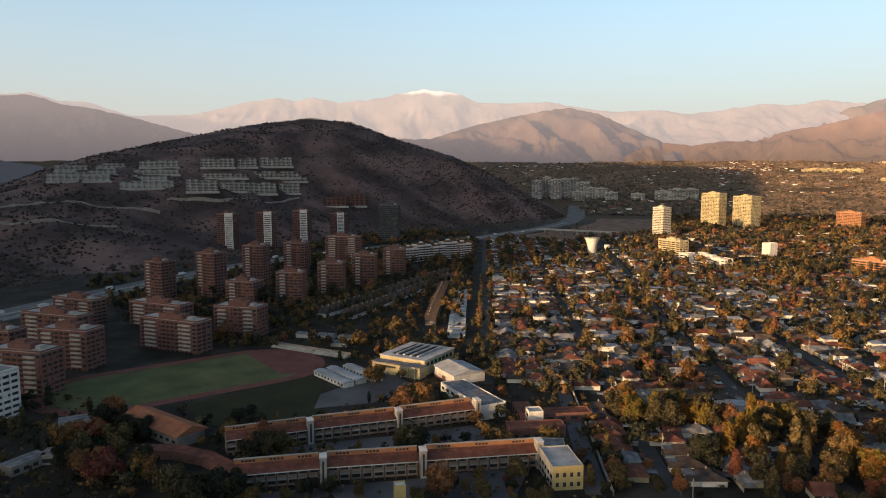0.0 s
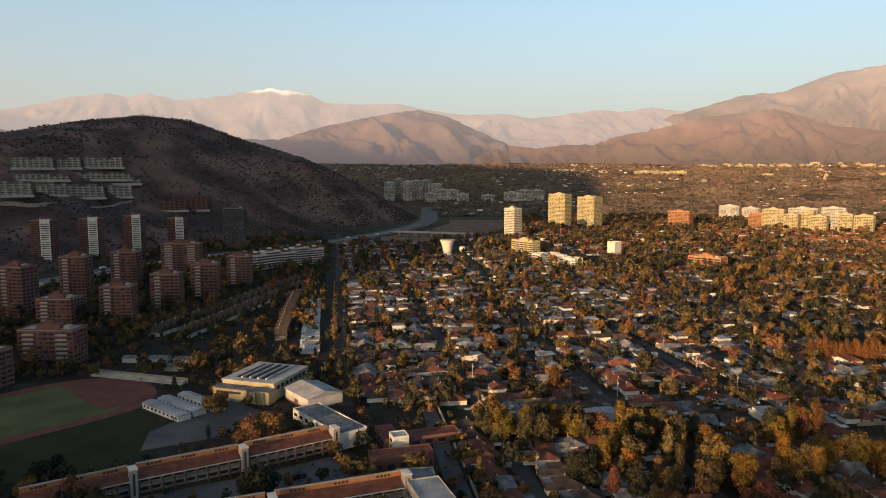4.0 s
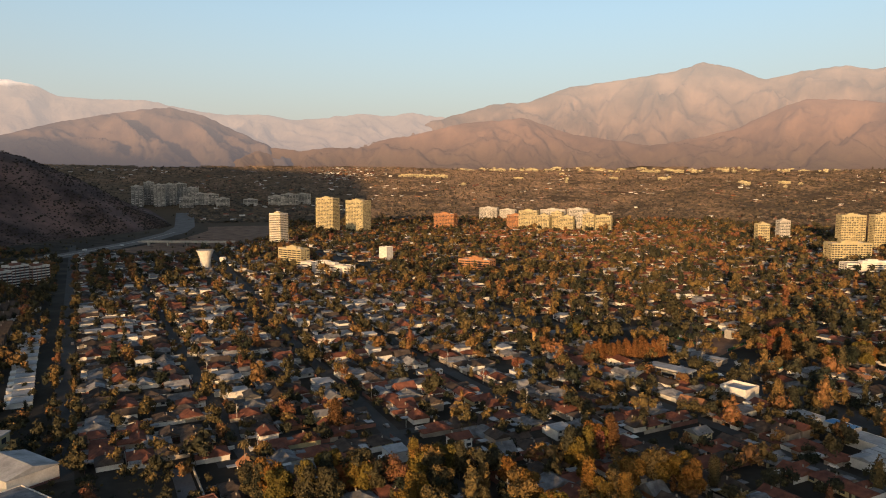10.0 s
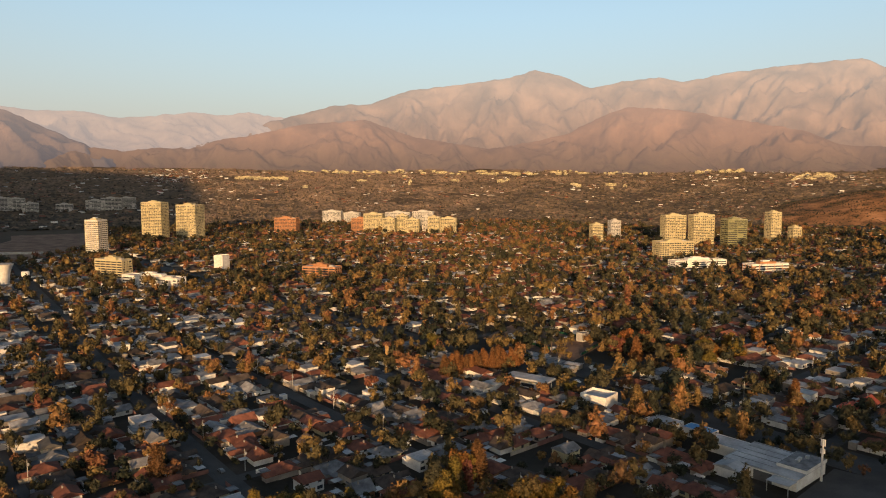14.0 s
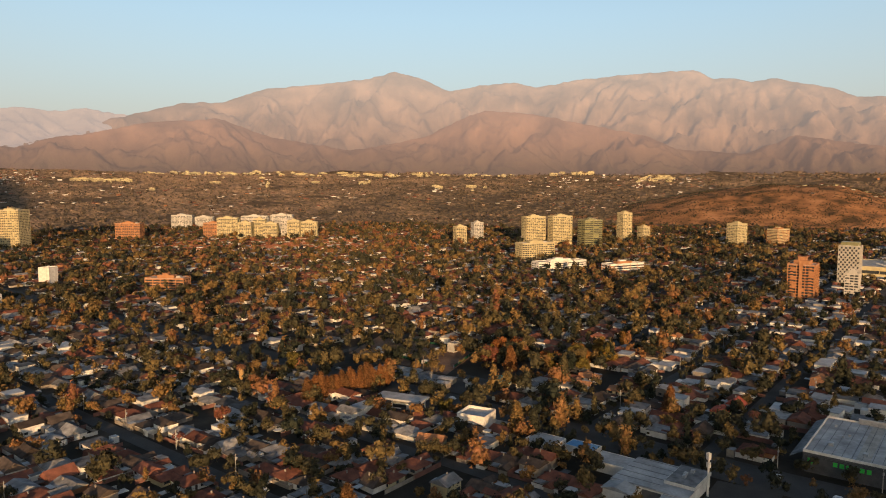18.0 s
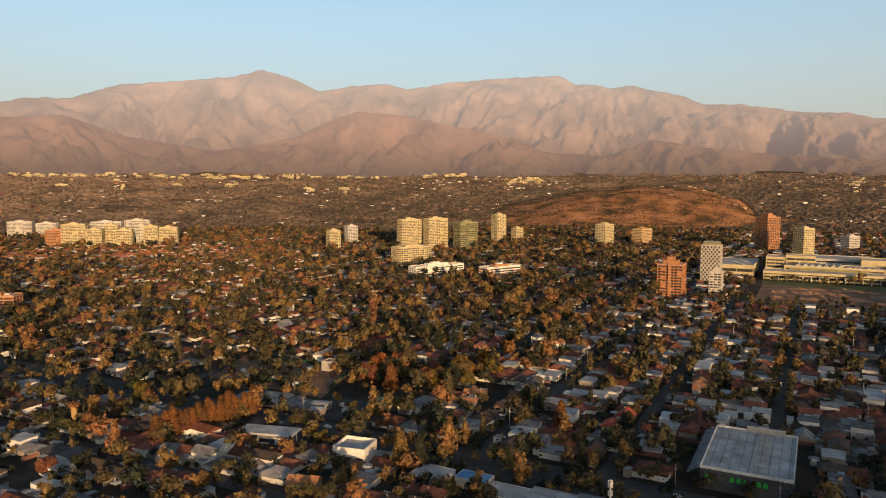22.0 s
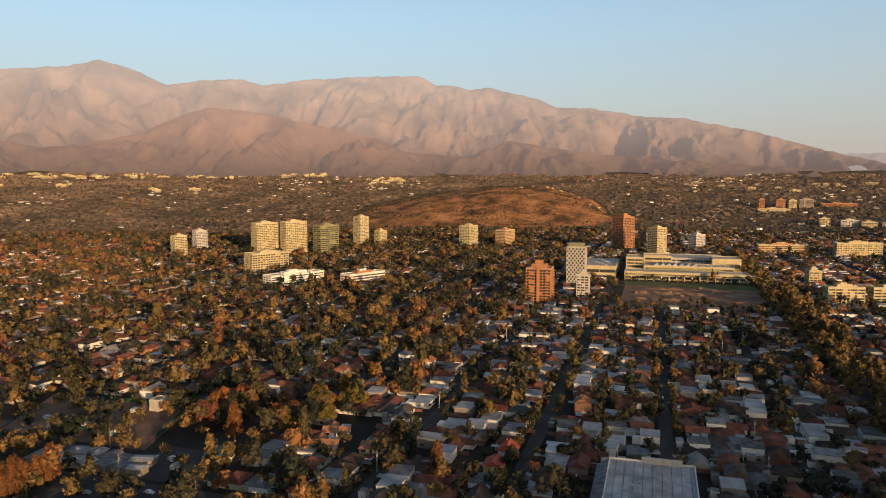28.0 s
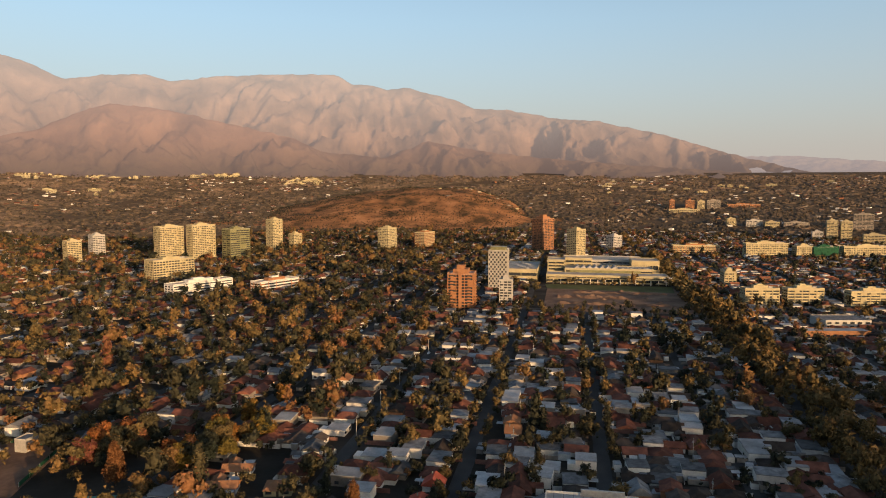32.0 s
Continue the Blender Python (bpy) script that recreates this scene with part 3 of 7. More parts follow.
def tower(name, x, y, rot, w, d, h, floors, wall, label, band=None, category="apartment building", glass=None, bay=4.0, crown=True, inset=0.5, spandrel=0.5, group="", z=None, pier_w=0.7, balcony=None, infill=0.22):
    """A storeyed block: a recessed glazed core, a solid band for every floor, upright piers, and a roof with its plant room."""
    z = ground_z(x, y) if z is None else z
    t = thing(name, pose(x, y, z - 0.5, 0, 0, rot), label, category, group)
    band = band or wall
    fh = h / floors
    part("glazed_core", Geo().box(-w / 2 + inset, -d / 2 + inset, 0, w / 2 - inset, d / 2 - inset, h), glass or M_GLASS, t)
    key = (round(w, 1), round(d, 1), round(fh, 2), spandrel, band.name)
    if key not in BAND:
        g = Geo()
        b = fh * spandrel
        g.box(-w / 2, -d / 2, -b, w / 2, d / 2, 0)
        BAND[key] = g.mesh("floor_band", [band])
    r = math.hypot(x + 40, y - 120)
    if r > 1100:
        g = Geo()
        for k in range(floors):
            g.box(-w / 2, -d / 2, (k + 1) * fh - 0.02 - fh * spandrel, w / 2, d / 2, (k + 1) * fh - 0.02)
        tagged(part("facade_banding", g, band, t), kind="stuff")
    else:
        for k in range(floors):
            part("floor_band", BAND[key], None, t, at=(0, 0, (k + 1) * fh - 0.02))
        if balcony:
            bw = w * 0.2
            bk = ("balcony", round(bw, 1), balcony.name)
            if bk not in BAND:
                BAND[bk] = Geo().box(-bw / 2, -1.3, -0.2, bw / 2, 0, 0.95).mesh("balcony", [balcony])
            for k in range(1, floors):
                for q in (-0.3, 0.3) if w > 32 else (-0.25,):
                    part("balcony", BAND[bk], None, t, at=(q * w, -d / 2 + 0.05, k * fh))
    nx, ny = max(int(w / bay), 2), max(int(d / bay), 2)
    if 700 < r <= 1100 and infill != 1:
        nx, ny = min(nx, 5), min(ny, 3)
    pk = (round(h, 1), pier_w, wall.name)
    if pk not in PIER:
        PIER[pk] = Geo().box(-pier_w / 2, -pier_w / 2, 0, pier_w / 2, pier_w / 2, h + 0.25).mesh("pier", [wall])
    e = pier_w / 2 - 0.06
    spots = [(-w / 2 + e + (w - 2 * e) * i / nx, s * (d / 2 - e)) for i in range(nx + 1) for s in (-1, 1)]
    spots += [(s * (w / 2 - e), -d / 2 + e + (d - 2 * e) * i / ny) for i in range(1, ny) for s in (-1, 1)]
    if r > 1100:
        g = Geo()
        for px, py in spots:
            g.box(px - pier_w / 2, py - pier_w / 2, 0, px + pier_w / 2, py + pier_w / 2, h + 0.25)
        tagged(part("pier_frame", g, wall, t), kind="stuff")
    else:
        for px, py in spots:
            part("pier", PIER[pk], None, t, at=(px, py, 0))
    if infill:
        prng = random.Random(int(abs(x) * 7 + abs(y) * 3))
        g = Geo()
        for face, n, length, depth in ((0, nx, w, d), (1, nx, w, d), (2, ny, d, w), (3, ny, d, w)):
            cols = [prng.random() for _ in range(n)]
            for k in range(floors):
                for i in range(n):
                    solid = (k + i) % 2 if infill == 1 else prng.random() < (infill * 1.7 if cols[i] < 0.4 else infill * 0.5)
                    if solid:
                        a0, a1 = -length / 2 + length * i / n + 0.2, -length / 2 + length * (i + (0.62 if infill < 1 else 1)) / n
                        p, q, z0, z1 = -depth / 2 + 0.12, -depth / 2 + inset + 0.1, k * fh, (k + 1) * fh - fh * spandrel
                        if face == 1:
                            p, q = -q, -p
                        if face < 2:
                            g.box(a0, p, z0, a1, q, z1, bottom=False)
                        elif face == 2:
                            g.box(p, a0, z0, q, a1, z1, bottom=False)
                        else:
                            g.box(-q, a0, z0, -p, a1, z1, bottom=False)
        if g.v:
            tagged(part("infill", g, wall, t), kind="stuff")
    g = Geo()
    g.box(-w / 2 - 0.1, -d / 2 - 0.1, h, w / 2 + 0.1, d / 2 + 0.1, h + 0.3)
    part("roof_slab", g, M_CONC, t)
    g = Geo()
    for x0, y0, x1, y1 in ((-w / 2, -d / 2, w / 2, -d / 2 + 0.3), (-w / 2, d / 2 - 0.3, w / 2, d / 2), (-w / 2, -d / 2 + 0.3, -w / 2 + 0.3, d / 2 - 0.3), (w / 2 - 0.3, -d / 2 + 0.3, w / 2, d / 2 - 0.3)):
        g.box(x0, y0, h + 0.3, x1, y1, h + 1.2)
    part("parapet", g, band, t)
    if crown:
        room = part("plant_room", Geo().box(-w * 0.22, -d * 0.25, h + 0.3, w * 0.2, d * 0.25, h + 3.4), wall, t)
        part("lift_room", Geo().box(-w * 0.12, -d * 0.16, h + 3.4, w * 0.05, d * 0.14, h + 5.0), band, room)
        part("water_tank", Geo().box(w * 0.24, -d * 0.12, h + 0.3, w * 0.34, d * 0.14, h + 2.2), M_CONC, t)
    return t


BR, RD = "brick apartment slab with long balconies, in evening shade", "red brick apartment tower in evening shade"
# west side: brick blocks round the sports ground
tower("apartment_block", -398, 78, 25, 30, 14, 25, 8, M_WHITE, "white apartment block with ribbon windows in shade")
tower("apartment_block", -432, 105, 30, 36, 16, 25, 9, M_BRICK, BR, band=M_BRICK, balcony=M_CONC, spandrel=0.46)
tower("apartment_block", -470, 140, 30, 36, 16, 25, 9, M_BRICK, BR, balcony=M_CONC, spandrel=0.46)
tower("apartment_block", -550, 155, 25, 54, 14, 21, 7, M_BRICK, BR, balcony=M_CONC, spandrel=0.46)
tower("apartment_block", -520, 112, 30, 30, 14, 21, 7, M_BRICK, BR, balcony=M_CONC, spandrel=0.46)
tower("apartment_block", -612, 190, 20, 46, 14, 20, 7, M_BRICK, BR, balcony=M_CONC, spandrel=0.46)
tower("apartment_block", -466, 205, 20, 52, 14, 22, 8, M_BRICK, BR, balcony=M_CONC, spandrel=0.46)
tower("apartment_block", -543, 228, 20, 54, 14, 20, 7, M_BRICK, BR, balcony=M_CONC, spandrel=0.46)
tower("apartment_block", -472, 258, 30, 36, 16, 23, 8, M_BRICK, BR, balcony=M_CONC, spandrel=0.46)
tower("apartment_tower", -663, 279, 20, 22, 18, 38, 13, M_BRICK, RD, balcony=M_CONC, spandrel=0.46)
tower("apartment_tower", -644, 322, 20, 23, 18, 44, 15, M_BRICK, RD, balcony=M_CONC, spandrel=0.46)
tower("apartment_block", -570, 316, 30, 28, 18, 25, 9, M_BRICK, RD, balcony=M_CONC, spandrel=0.46)
for x, y, h in ((-991, 525, 60), (-980, 585, 60), (-1023, 680, 58), (-1019, 755, 50)):
    t = tower("apartment_tower", x, y, 35, 26, 22, h, 20, M_BRICK, "slender brick and white apartment tower in shade", spandrel=0.46)
    part("white_bay", Geo().box(0.5, -12.2, 0, 13.3, -11.02, h + 2), M_WHITE, t, "white projecting bay")
    for k in range(19):
        part("bay_window", Geo().box(1.4, -12.26, 1.0 + h / 20 * k, 12.4, -12.15, 2.2 + h / 20 * k), M_GLASS, t)
tower("office_tower", -946, 812, 40, 34, 24, 66, 18, M_DARK, "dark glass office tower below the hill", spandrel=0.25)
tower("apartment_tower", -676, 390, 35, 24, 18, 44, 15, M_BRICK, RD, balcony=M_CONC, spandrel=0.46)
tower("apartment_tower", -698, 456, 35, 26, 18, 41, 14, M_BRICK, RD, balcony=M_CONC, spandrel=0.46)
tower("apartment_tower", -733, 550, 35, 44, 16, 40, 14, M_BRICK, RD, balcony=M_CONC, spandrel=0.46)
for x, y, h in ((-558, 358, 30), (-575, 416, 32), (-593, 473, 34), (-628, 546, 32)):
    tower("apartment_block", x, y, 40, 25, 17, h, 11, M_BRICK, RD, balcony=M_CONC, spandrel=0.46)
for k, (h, off) in enumerate(((20, 0), (23, 4), (20, 1), (24, 5), (21, 2))):
    c, q = math.cos(radians(80.2)), math.sin(radians(80.2))
    e = 115 * (k + 0.5) / 5
    tower("apartment_block", -701 + c * e - q * off, 622 + q * e + c * off, 80.2, 22, 15, h, int(h / 2.9), M_BRICK, "stepped brick block with long white balconies", band=M_WHITE, spandrel=0.4, bay=5)

# far towers and white blocks of the middle
YL = "cream apartment tower glowing in low sun"
tower("apartment_tower", -640, 1222, -12, 25, 22, 57, 18, M_CREAM, YL, band=M_WHITE)
tower("apartment_tower", -680, 1535, -12, 46, 26, 76, 25, M_CREAM, YL)
tower("apartment_tower", -607, 1535, -12, 44, 34, 71, 24, M_CREAM, YL)
tower("apartment_block", -481, 955, -20, 44, 16, 24, 8, M_CREAM, "cream apartment block with balconies", spandrel=0.45)
tower("apartment_block", -401, 885, -22, 82, 14, 13, 4, M_WHITE, "long low white apartment block in sun", spandrel=0.55)
tower("white_block", -370, 1023, -20, 14, 14, 22, 4, M_WHITE, "blank white windowless block among trees", category="building", spandrel=0.985, crown=False)
tower("apartment_block", -448, 1700, -10, 52, 22, 36, 11, M_ORANGE, "orange brick apartment block in sun")
tower("apartment_block", -222, 948, -15, 44, 18, 17, 6, M_ORANGE, "orange brick apartment block in sun", spandrel=0.45)
for dx, dy, w, d, h, wall in ((-230, 330, 52, 20, 34, M_GREYB), (-176, 330, 44, 20, 30, M_GREYB), (-112, 40, 40, 22, 33, M_ORANGE), (-78, 14, 44, 24, 45, M_CREAM), (-40, -4, 28, 26, 36, M_CREAM), (-12, 16, 26, 22, 42, M_CREAM), (13, -12, 30, 22, 34, M_CREAM), (44, 10, 20, 22, 40, M_GREYB), (62, -22, 26, 24, 40, M_CREAM), (94, -14, 34, 22, 37, M_CREAM),
                              (-30, 110, 60, 22, 44, M_GREYB), (30, 120, 50, 22, 46, M_GREYB), (-90, 120, 40, 20, 38, M_GGLASS)):
    tower("apartment_block", -172 + dx, 1700 + dy, -8, w, d, h, int(h / 3), wall, "pale apartment block glowing in low sun", spandrel=0.5)
# towers of the right-hand centre
tower("apartment_tower", 350, 1440, 12, 42, 20, 56, 19, M_CREAM, YL)
tower("apartment_tower", 396, 1420, 12, 42, 20, 58, 20, M_CREAM, YL)
tower("office_tower", 442, 1384, 12, 38, 24, 52, 15, M_GGLASS, "green glass office tower in low sun", spandrel=0.5, glass=M_GLASS, bay=19, infill=0.3)
tower("apartment_tower", 559, 1490, 15, 23, 20, 60, 21, M_CREAM, YL)
tower("apartment_tower", 609, 1505, 15, 19, 16, 30, 10, M_CREAM, YL)
tower("apartment_block", 282, 1215, 12, 58, 24, 26, 8, M_CREAM, "cream apartment block with terraces", spandrel=0.45)
tower("apartment_block", 268, 1060, 15, 78, 18, 14, 5, M_WHITE, "long low white apartment block in sun", spandrel=0.5)
tower("apartment_block", 346, 1026, 15, 58, 18, 13, 4, M_ORANGE, "low brick and white apartment block", band=M_WHITE, spandrel=0.45)
tower("apartment_tower", 217, 1500, 12, 22, 18, 35, 12, M_CREAM, YL)
tower("apartment_tower", 269, 1575, 12, 21, 18, 38, 13, M_GREYB, "stepped grey apartment tower")
tower("apartment_tower", 744, 1384, 22, 30, 24, 42, 14, M_CREAM, YL)
tower("apartment_block", 820, 1365, 22, 40, 22, 32, 11, M_ORANGE, "orange brick apartment block in sun", band=M_CREAM)
t = tower("apartment_tower", 554, 862, GRID - 4, 16, 22, 48, 17, M_CONC, "pale tower with a checkered window pattern", band=M_CONC, spandrel=0.22, bay=2.2, infill=1, pier_w=0.3)
part("glazed_top", Geo().box(-6, -9, 48.4, 6, 9, 53), M_GGLASS, t, "green glazed top storey")
tower("apartment_tower", 487, 778, GRID, 13, 13, 28, 10, M_GREYB, "small pale apartment tower", spandrel=0.4)
t = tower("apartment_tower", 446, 800, GRID, 24, 26, 36, 12, M_ORANGE, "orange brick apartment tower with balconies", spandrel=0.32, crown=False, infill=0.14, pier_w=0.6, inset=0.9)
part("upper_storeys", Geo().box(-8, -7, 36.3, 8, 8, 40.5), M_ORANGE, t)
part("roof_room", Geo().box(-3, -3, 40.5, 5, 5, 44), M_ORANGE, t)
part("corner_tower", Geo().box(-13.1, -1.6, 0, -11.9, 1.6, 38.5), M_ORANGE, t, "projecting brick bay")
balcony_slab = Geo().box(-13.4, -1.5, -0.2, -11.9, 1.5, 0.8).mesh("balcony", [M_ORANGE])
front_slab = Geo().box(-1.8, -14.6, -0.2, 1.8, -12.9, 0.8).mesh("balcony", [M_ORANGE])
for k in range(1, 12):
    for b in (-9, 8.5):
        part("balcony", balcony_slab, None, t, at=(0, b, k * 3))
    part("balcony", front_slab, None, t, at=(-6, 0, k * 3))
    part("balcony", front_slab, None, t, at=(5.5, 0, k * 3))
t = tower("apartment_tower", 957, 1176, 0, 30, 28, 62, 21, M_ORANGE, "tall orange apartment tower with a stepped top", spandrel=0.34, crown=False, infill=0.22)
part("upper_storeys", Geo().box(-9, -9, 62.3, 9, 9, 66), M_ORANGE, t)
part("roof_room", Geo().box(-5, -5, 66, 5, 5, 69.5), M_ORANGE, t)
tower("apartment_tower", 927, 1068, 0, 24, 22, 48, 16, M_CREAM, "cream apartment tower, one face in shade")
tower("apartment_tower", 1082, 1108, 0, 26, 18, 28, 9, M_GREYB, "grey apartment tower in shade")
tower("apartment_block", 810, 718, 45, 22, 14, 18, 6, M_CREAM, "small cream apartment block in sun", spandrel=0.5)
tower("apartment_block", 700, 620, -38, 36, 13, 18, 6, M_CREAM, "long cream apartment slab in sun", spandrel=0.5)
tower("apartment_block", 735, 592, -38, 38, 13, 18, 6, M_CREAM, "long cream apartment slab in sun", spandrel=0.5)
tower("apartment_block", 785, 545, -38, 50, 13, 16, 6, M_CREAM, "long cream apartment slab in sun", spandrel=0.5)
tower("apartment_block", 1188, 865, -36, 74, 14, 24, 8, M_CREAM, "long cream apartment slab in sun", spandrel=0.5)
tower("apartment_block", 1136, 968, -40, 84, 14, 16, 5, M_ORANGE, "long low apartment slab in sun", band=M_CREAM)
tower("apartment_block", 1230, 820, -36, 30, 16, 20, 6, M_CREAM, "cream apartment block in sun")
tower("apartment_block", 1257, 797, -36, 44, 16, 19, 6, M_NET, "block wrapped in green netting", glass=M_NET, spandrel=0.8)
tower("apartment_block", 1320, 752, -36, 90, 14, 19, 6, M_CREAM, "long cream apartment slab in sun", spandrel=0.5)

for az, r, w, h, wall in ((56.3, 2400, 16, 28, M_ORANGE), (57.6, 2400, 26, 27, M_ORANGE), (58.4, 2410, 22, 25, M_CREAM), (59.3, 2420, 40, 27, M_TAUPE), (60.6, 2050, 24, 20, M_CREAM), (62.2, 2050, 40, 17, M_GREYB), (63.4, 2040, 34, 15, M_CREAM), (65.0, 2060, 60, 13, M_TAUPE),
                          (66.4, 1800, 22, 20, M_GREYB), (67.3, 1800, 22, 46, M_CREAM), (68.2, 1810, 22, 44, M_CREAM), (69.2, 2050, 44, 40, M_TAUPE), (69.9, 1750, 40, 20, M_CREAM), (57.2, 2300, 90, 12, M_CREAM), (61.4, 2460, 100, 10, M_ORANGE)):
    x, y = polar(az, r)
    tower("far_apartment_block", x - 10, y + 256, -az + 8, w, 18, h, max(int(h / 3.2), 3), wall, "apartment block far across the valley in low sun", spandrel=0.5, bay=6)


# ---------------------------------------------------------------- where things may stand
def sector(x, y):
    dx, dy = x + 40, y - 120
    return math.degrees(math.atan2(dx, dy)), math.hypot(dx, dy)


FOOT = []                                                # rectangles kept free: x, y, rotation, half sizes


def free(x, y, grow=0.0):
    for fx, fy, fr, hx, hy in FOOT:
        dx, dy = x - fx, y - fy
        if abs(dx) + abs(dy) < 140:
            c, s = math.cos(fr), math.sin(fr)
            if abs(dx * c + dy * s) < hx + grow and abs(dy * c - dx * s) < hy + grow:
                return False
    return True


def hill_side(x, y):
    a, r = math.degrees(math.atan2(x, y)), math.hypot(x, y)
    if a < -34:
        return lerp(a, *zip(*HILL_FOOT)) - 40 < r < (2720 if a > -47 else 9999)
    a = math.degrees(math.atan2(x + 10, y - 256))
    r = math.hypot(x + 10, y - 256)
    return 19 < a < 48 and 1850 < r < 2730 and hill2_z(a, r)[2] > ground_z(x, y) + 1


def motorway(x, y):
    return x < -620 and abs(x - lerp(y, [60, 148, 250, 384, 540, 760, 997, 1230, 1430, 1600, 1869], [-640, -681, -738, -803, -860, -880, -882, -930, -1000, -1090, -1271])) < 34


def open_valley(x, y):
    """The bare land along the motorway at the valley mouth."""
    return y > 1000 and x < lerp(y, [1000, 1200, 1400, 1750, 2100], [-725, -690, -750, -890, -1050])


def zone(x, y):
    """What kind of ground lies at a place: house lots, park, or kept free."""
    u, v = UV(x, y)
    if hill_side(x, y) or motorway(x, y) or open_valley(x, y):
        return "none"
    if u < 50 and v < 385 or u < 0 and v < 462:
        return "campus"
    if u < -14:
        return "west"
    if 362 < u < 432 and 163 < v < 212 or 362 < u < 452 and 368 < v < 528:
        return "none"
    if 848 < u < 1310 and 66 < v < 232:
        return "none"
    return "lots"


# ---------------------------------------------------------------- trees
ICO = [(0, 0, 1)] + [(0.894 * math.cos(1.2566 * i), 0.894 * math.sin(1.2566 * i), 0.447) for i in range(5)] + [(0.894 * math.cos(1.2566 * i + 0.628), 0.894 * math.sin(1.2566 * i + 0.628), -0.447) for i in range(5)] + [(0, 0, -1)]
ICO_F = [(0, 1 + i, 1 + (i + 1) % 5) for i in range(5)] + [(1 + i, 6 + i, 1 + (i + 1) % 5) for i in range(5)] + [(1 + (i + 1) % 5, 6 + i, 6 + (i + 1) % 5) for i in range(5)] + [(6 + i, 11, 6 + (i + 1) % 5) for i in range(5)]


def finer(v, f):
    """Splits every triangle of a unit ball into four."""
    v, out, mid = list(v), [], {}

    def m(a, b):
        k = (min(a, b), max(a, b))
        if k not in mid:
            p = (Vector(v[a]) + Vector(v[b])).normalized()
            mid[k] = len(v)
            v.append(tuple(p))
        return mid[k]

    for a, b, c in f:
        d, e, g = m(a, b), m(b, c), m(c, a)
        out += [(a, d, g), (d, b, e), (g, e, c), (d, e, g)]
    return v, out


BALL = finer(ICO, ICO_F)


def crown_lobes(rng, h, r, n, shape):
    """Where a crown's foliage masses lie: centre, radius and height ratio of each."""
    if shape == "cone":
        return [((rng.uniform(-0.06, 0.06) * r, rng.uniform(-0.06, 0.06) * r, h * (0.26 + 0.5 * k / max(n - 1, 1))), r * (0.82 - 0.6 * k / max(n, 2)), 0.2 * h / (r * (0.82 - 0.6 * k / max(n, 2))) * 1.15) for k in range(n)]
    if shape == "column":
        return [((rng.uniform(-0.1, 0.1) * r, rng.uniform(-0.1, 0.1) * r, h * (0.3 + 0.42 * k / max(n - 1, 1))), r * rng.uniform(0.75, 0.95), 0.26 * h / r) for k in range(n)]
    out = [((0, 0, h * 0.6), r * (0.9 if n == 1 else 0.66), 0.36 * h / r if n == 1 else 0.34 * h / (0.66 * r))]
    a0 = rng.uniform(0, 6.283)
    for k in range(n - 1):
        a = a0 + 6.283 * k / (n - 1) + rng.uniform(-0.5, 0.5)
        e, q = r * rng.uniform(0.4, 0.78), r * rng.uniform(0.28, 0.5)
        out.append(((e * math.cos(a), e * math.sin(a), h * rng.uniform(0.34, 0.84)), q, rng.uniform(0.7, 1.15)))
    return out


def crown_arrays(rng, h, r, leaves, size, shape, lobes, fine):
    """A crown: lumpy foliage masses, and leaf sprays that break their outline."""
    v, f = [], []
    masses = crown_lobes(rng, h, r, lobes, shape)
    bv, bf = BALL if fine else (ICO, ICO_F)
    for c, q, tall in masses:
        o = len(v)
        for x, y, z in bv:
            j = q * rng.uniform(0.45, 0.82)
            v.append((c[0] + x * j, c[1] + y * j, max(c[2] + z * j * tall, h * 0.14)))
        f += [(a + o, b + o, d + o) for a, b, d in bf]
    for _ in range(leaves):
        c0, q, tall = rng.choice(masses)
        d = Vector((rng.gauss(0, 1), rng.gauss(0, 1), rng.gauss(0.25, 1))).normalized()
        k = q * rng.uniform(0.6, 1.25)
        c = Vector((c0[0] + d.x * k, c0[1] + d.y * k, max(c0[2] + d.z * k * tall, h * 0.16)))
        s = size * rng.uniform(0.6, 1.3)
        n = (d + Vector((rng.gauss(0, 1), rng.gauss(0, 1), rng.gauss(0, 1))) * 0.55).normalized()
        t = n.cross(Vector((rng.gauss(0, 1), rng.gauss(0, 1), rng.gauss(0, 1)))).normalized()
        b = n.cross(t)
        o = len(v)
        v += [tuple(c + t * s), tuple(c + b * s * rng.uniform(0.6, 1.1) - n * s * 0.3), tuple(c - t * s * rng.uniform(0.3, 0.9) - b * s * rng.uniform(0.2, 0.9))]
        f.append((o, o + 1, o + 2))
    return v, f


def trunk_geo(rng, h, r):
    g = Geo()

    def limb(p, q, r0, r1, n=6):
        p, q = Vector(p), Vector(q)
        d = (q - p).normalized()
        t = d.cross(Vector((0.3, 1, 0.1))).normalized()
        b = d.cross(t)
        vs = []
        for c, rr in ((p, r0), (q, r1)):
            vs += [tuple(c + (t * math.cos(6.283 * i / n) + b * math.sin(6.283 * i / n)) * rr) for i in range(n)]
        g.add(vs, [(i, (i + 1) % n, n + (i + 1) % n, n + i) for i in range(n)])

    limb((0, 0, -0.3), (0, 0, h * 0.38), 0.05 * r + 0.12, 0.04 * r + 0.08)
    for i in range(5):
        a = i * 1.256 + rng.uniform(-0.3, 0.3)
        limb((0, 0, h * (0.3 + 0.02 * i)), (math.cos(a) * r * 0.6, math.sin(a) * r * 0.6, h * rng.uniform(0.6, 0.8)), 0.1, 0.03)
    limb((0, 0, h * 0.36), (0.1 * r, 0, h * 0.85), 0.12, 0.03)
    return g


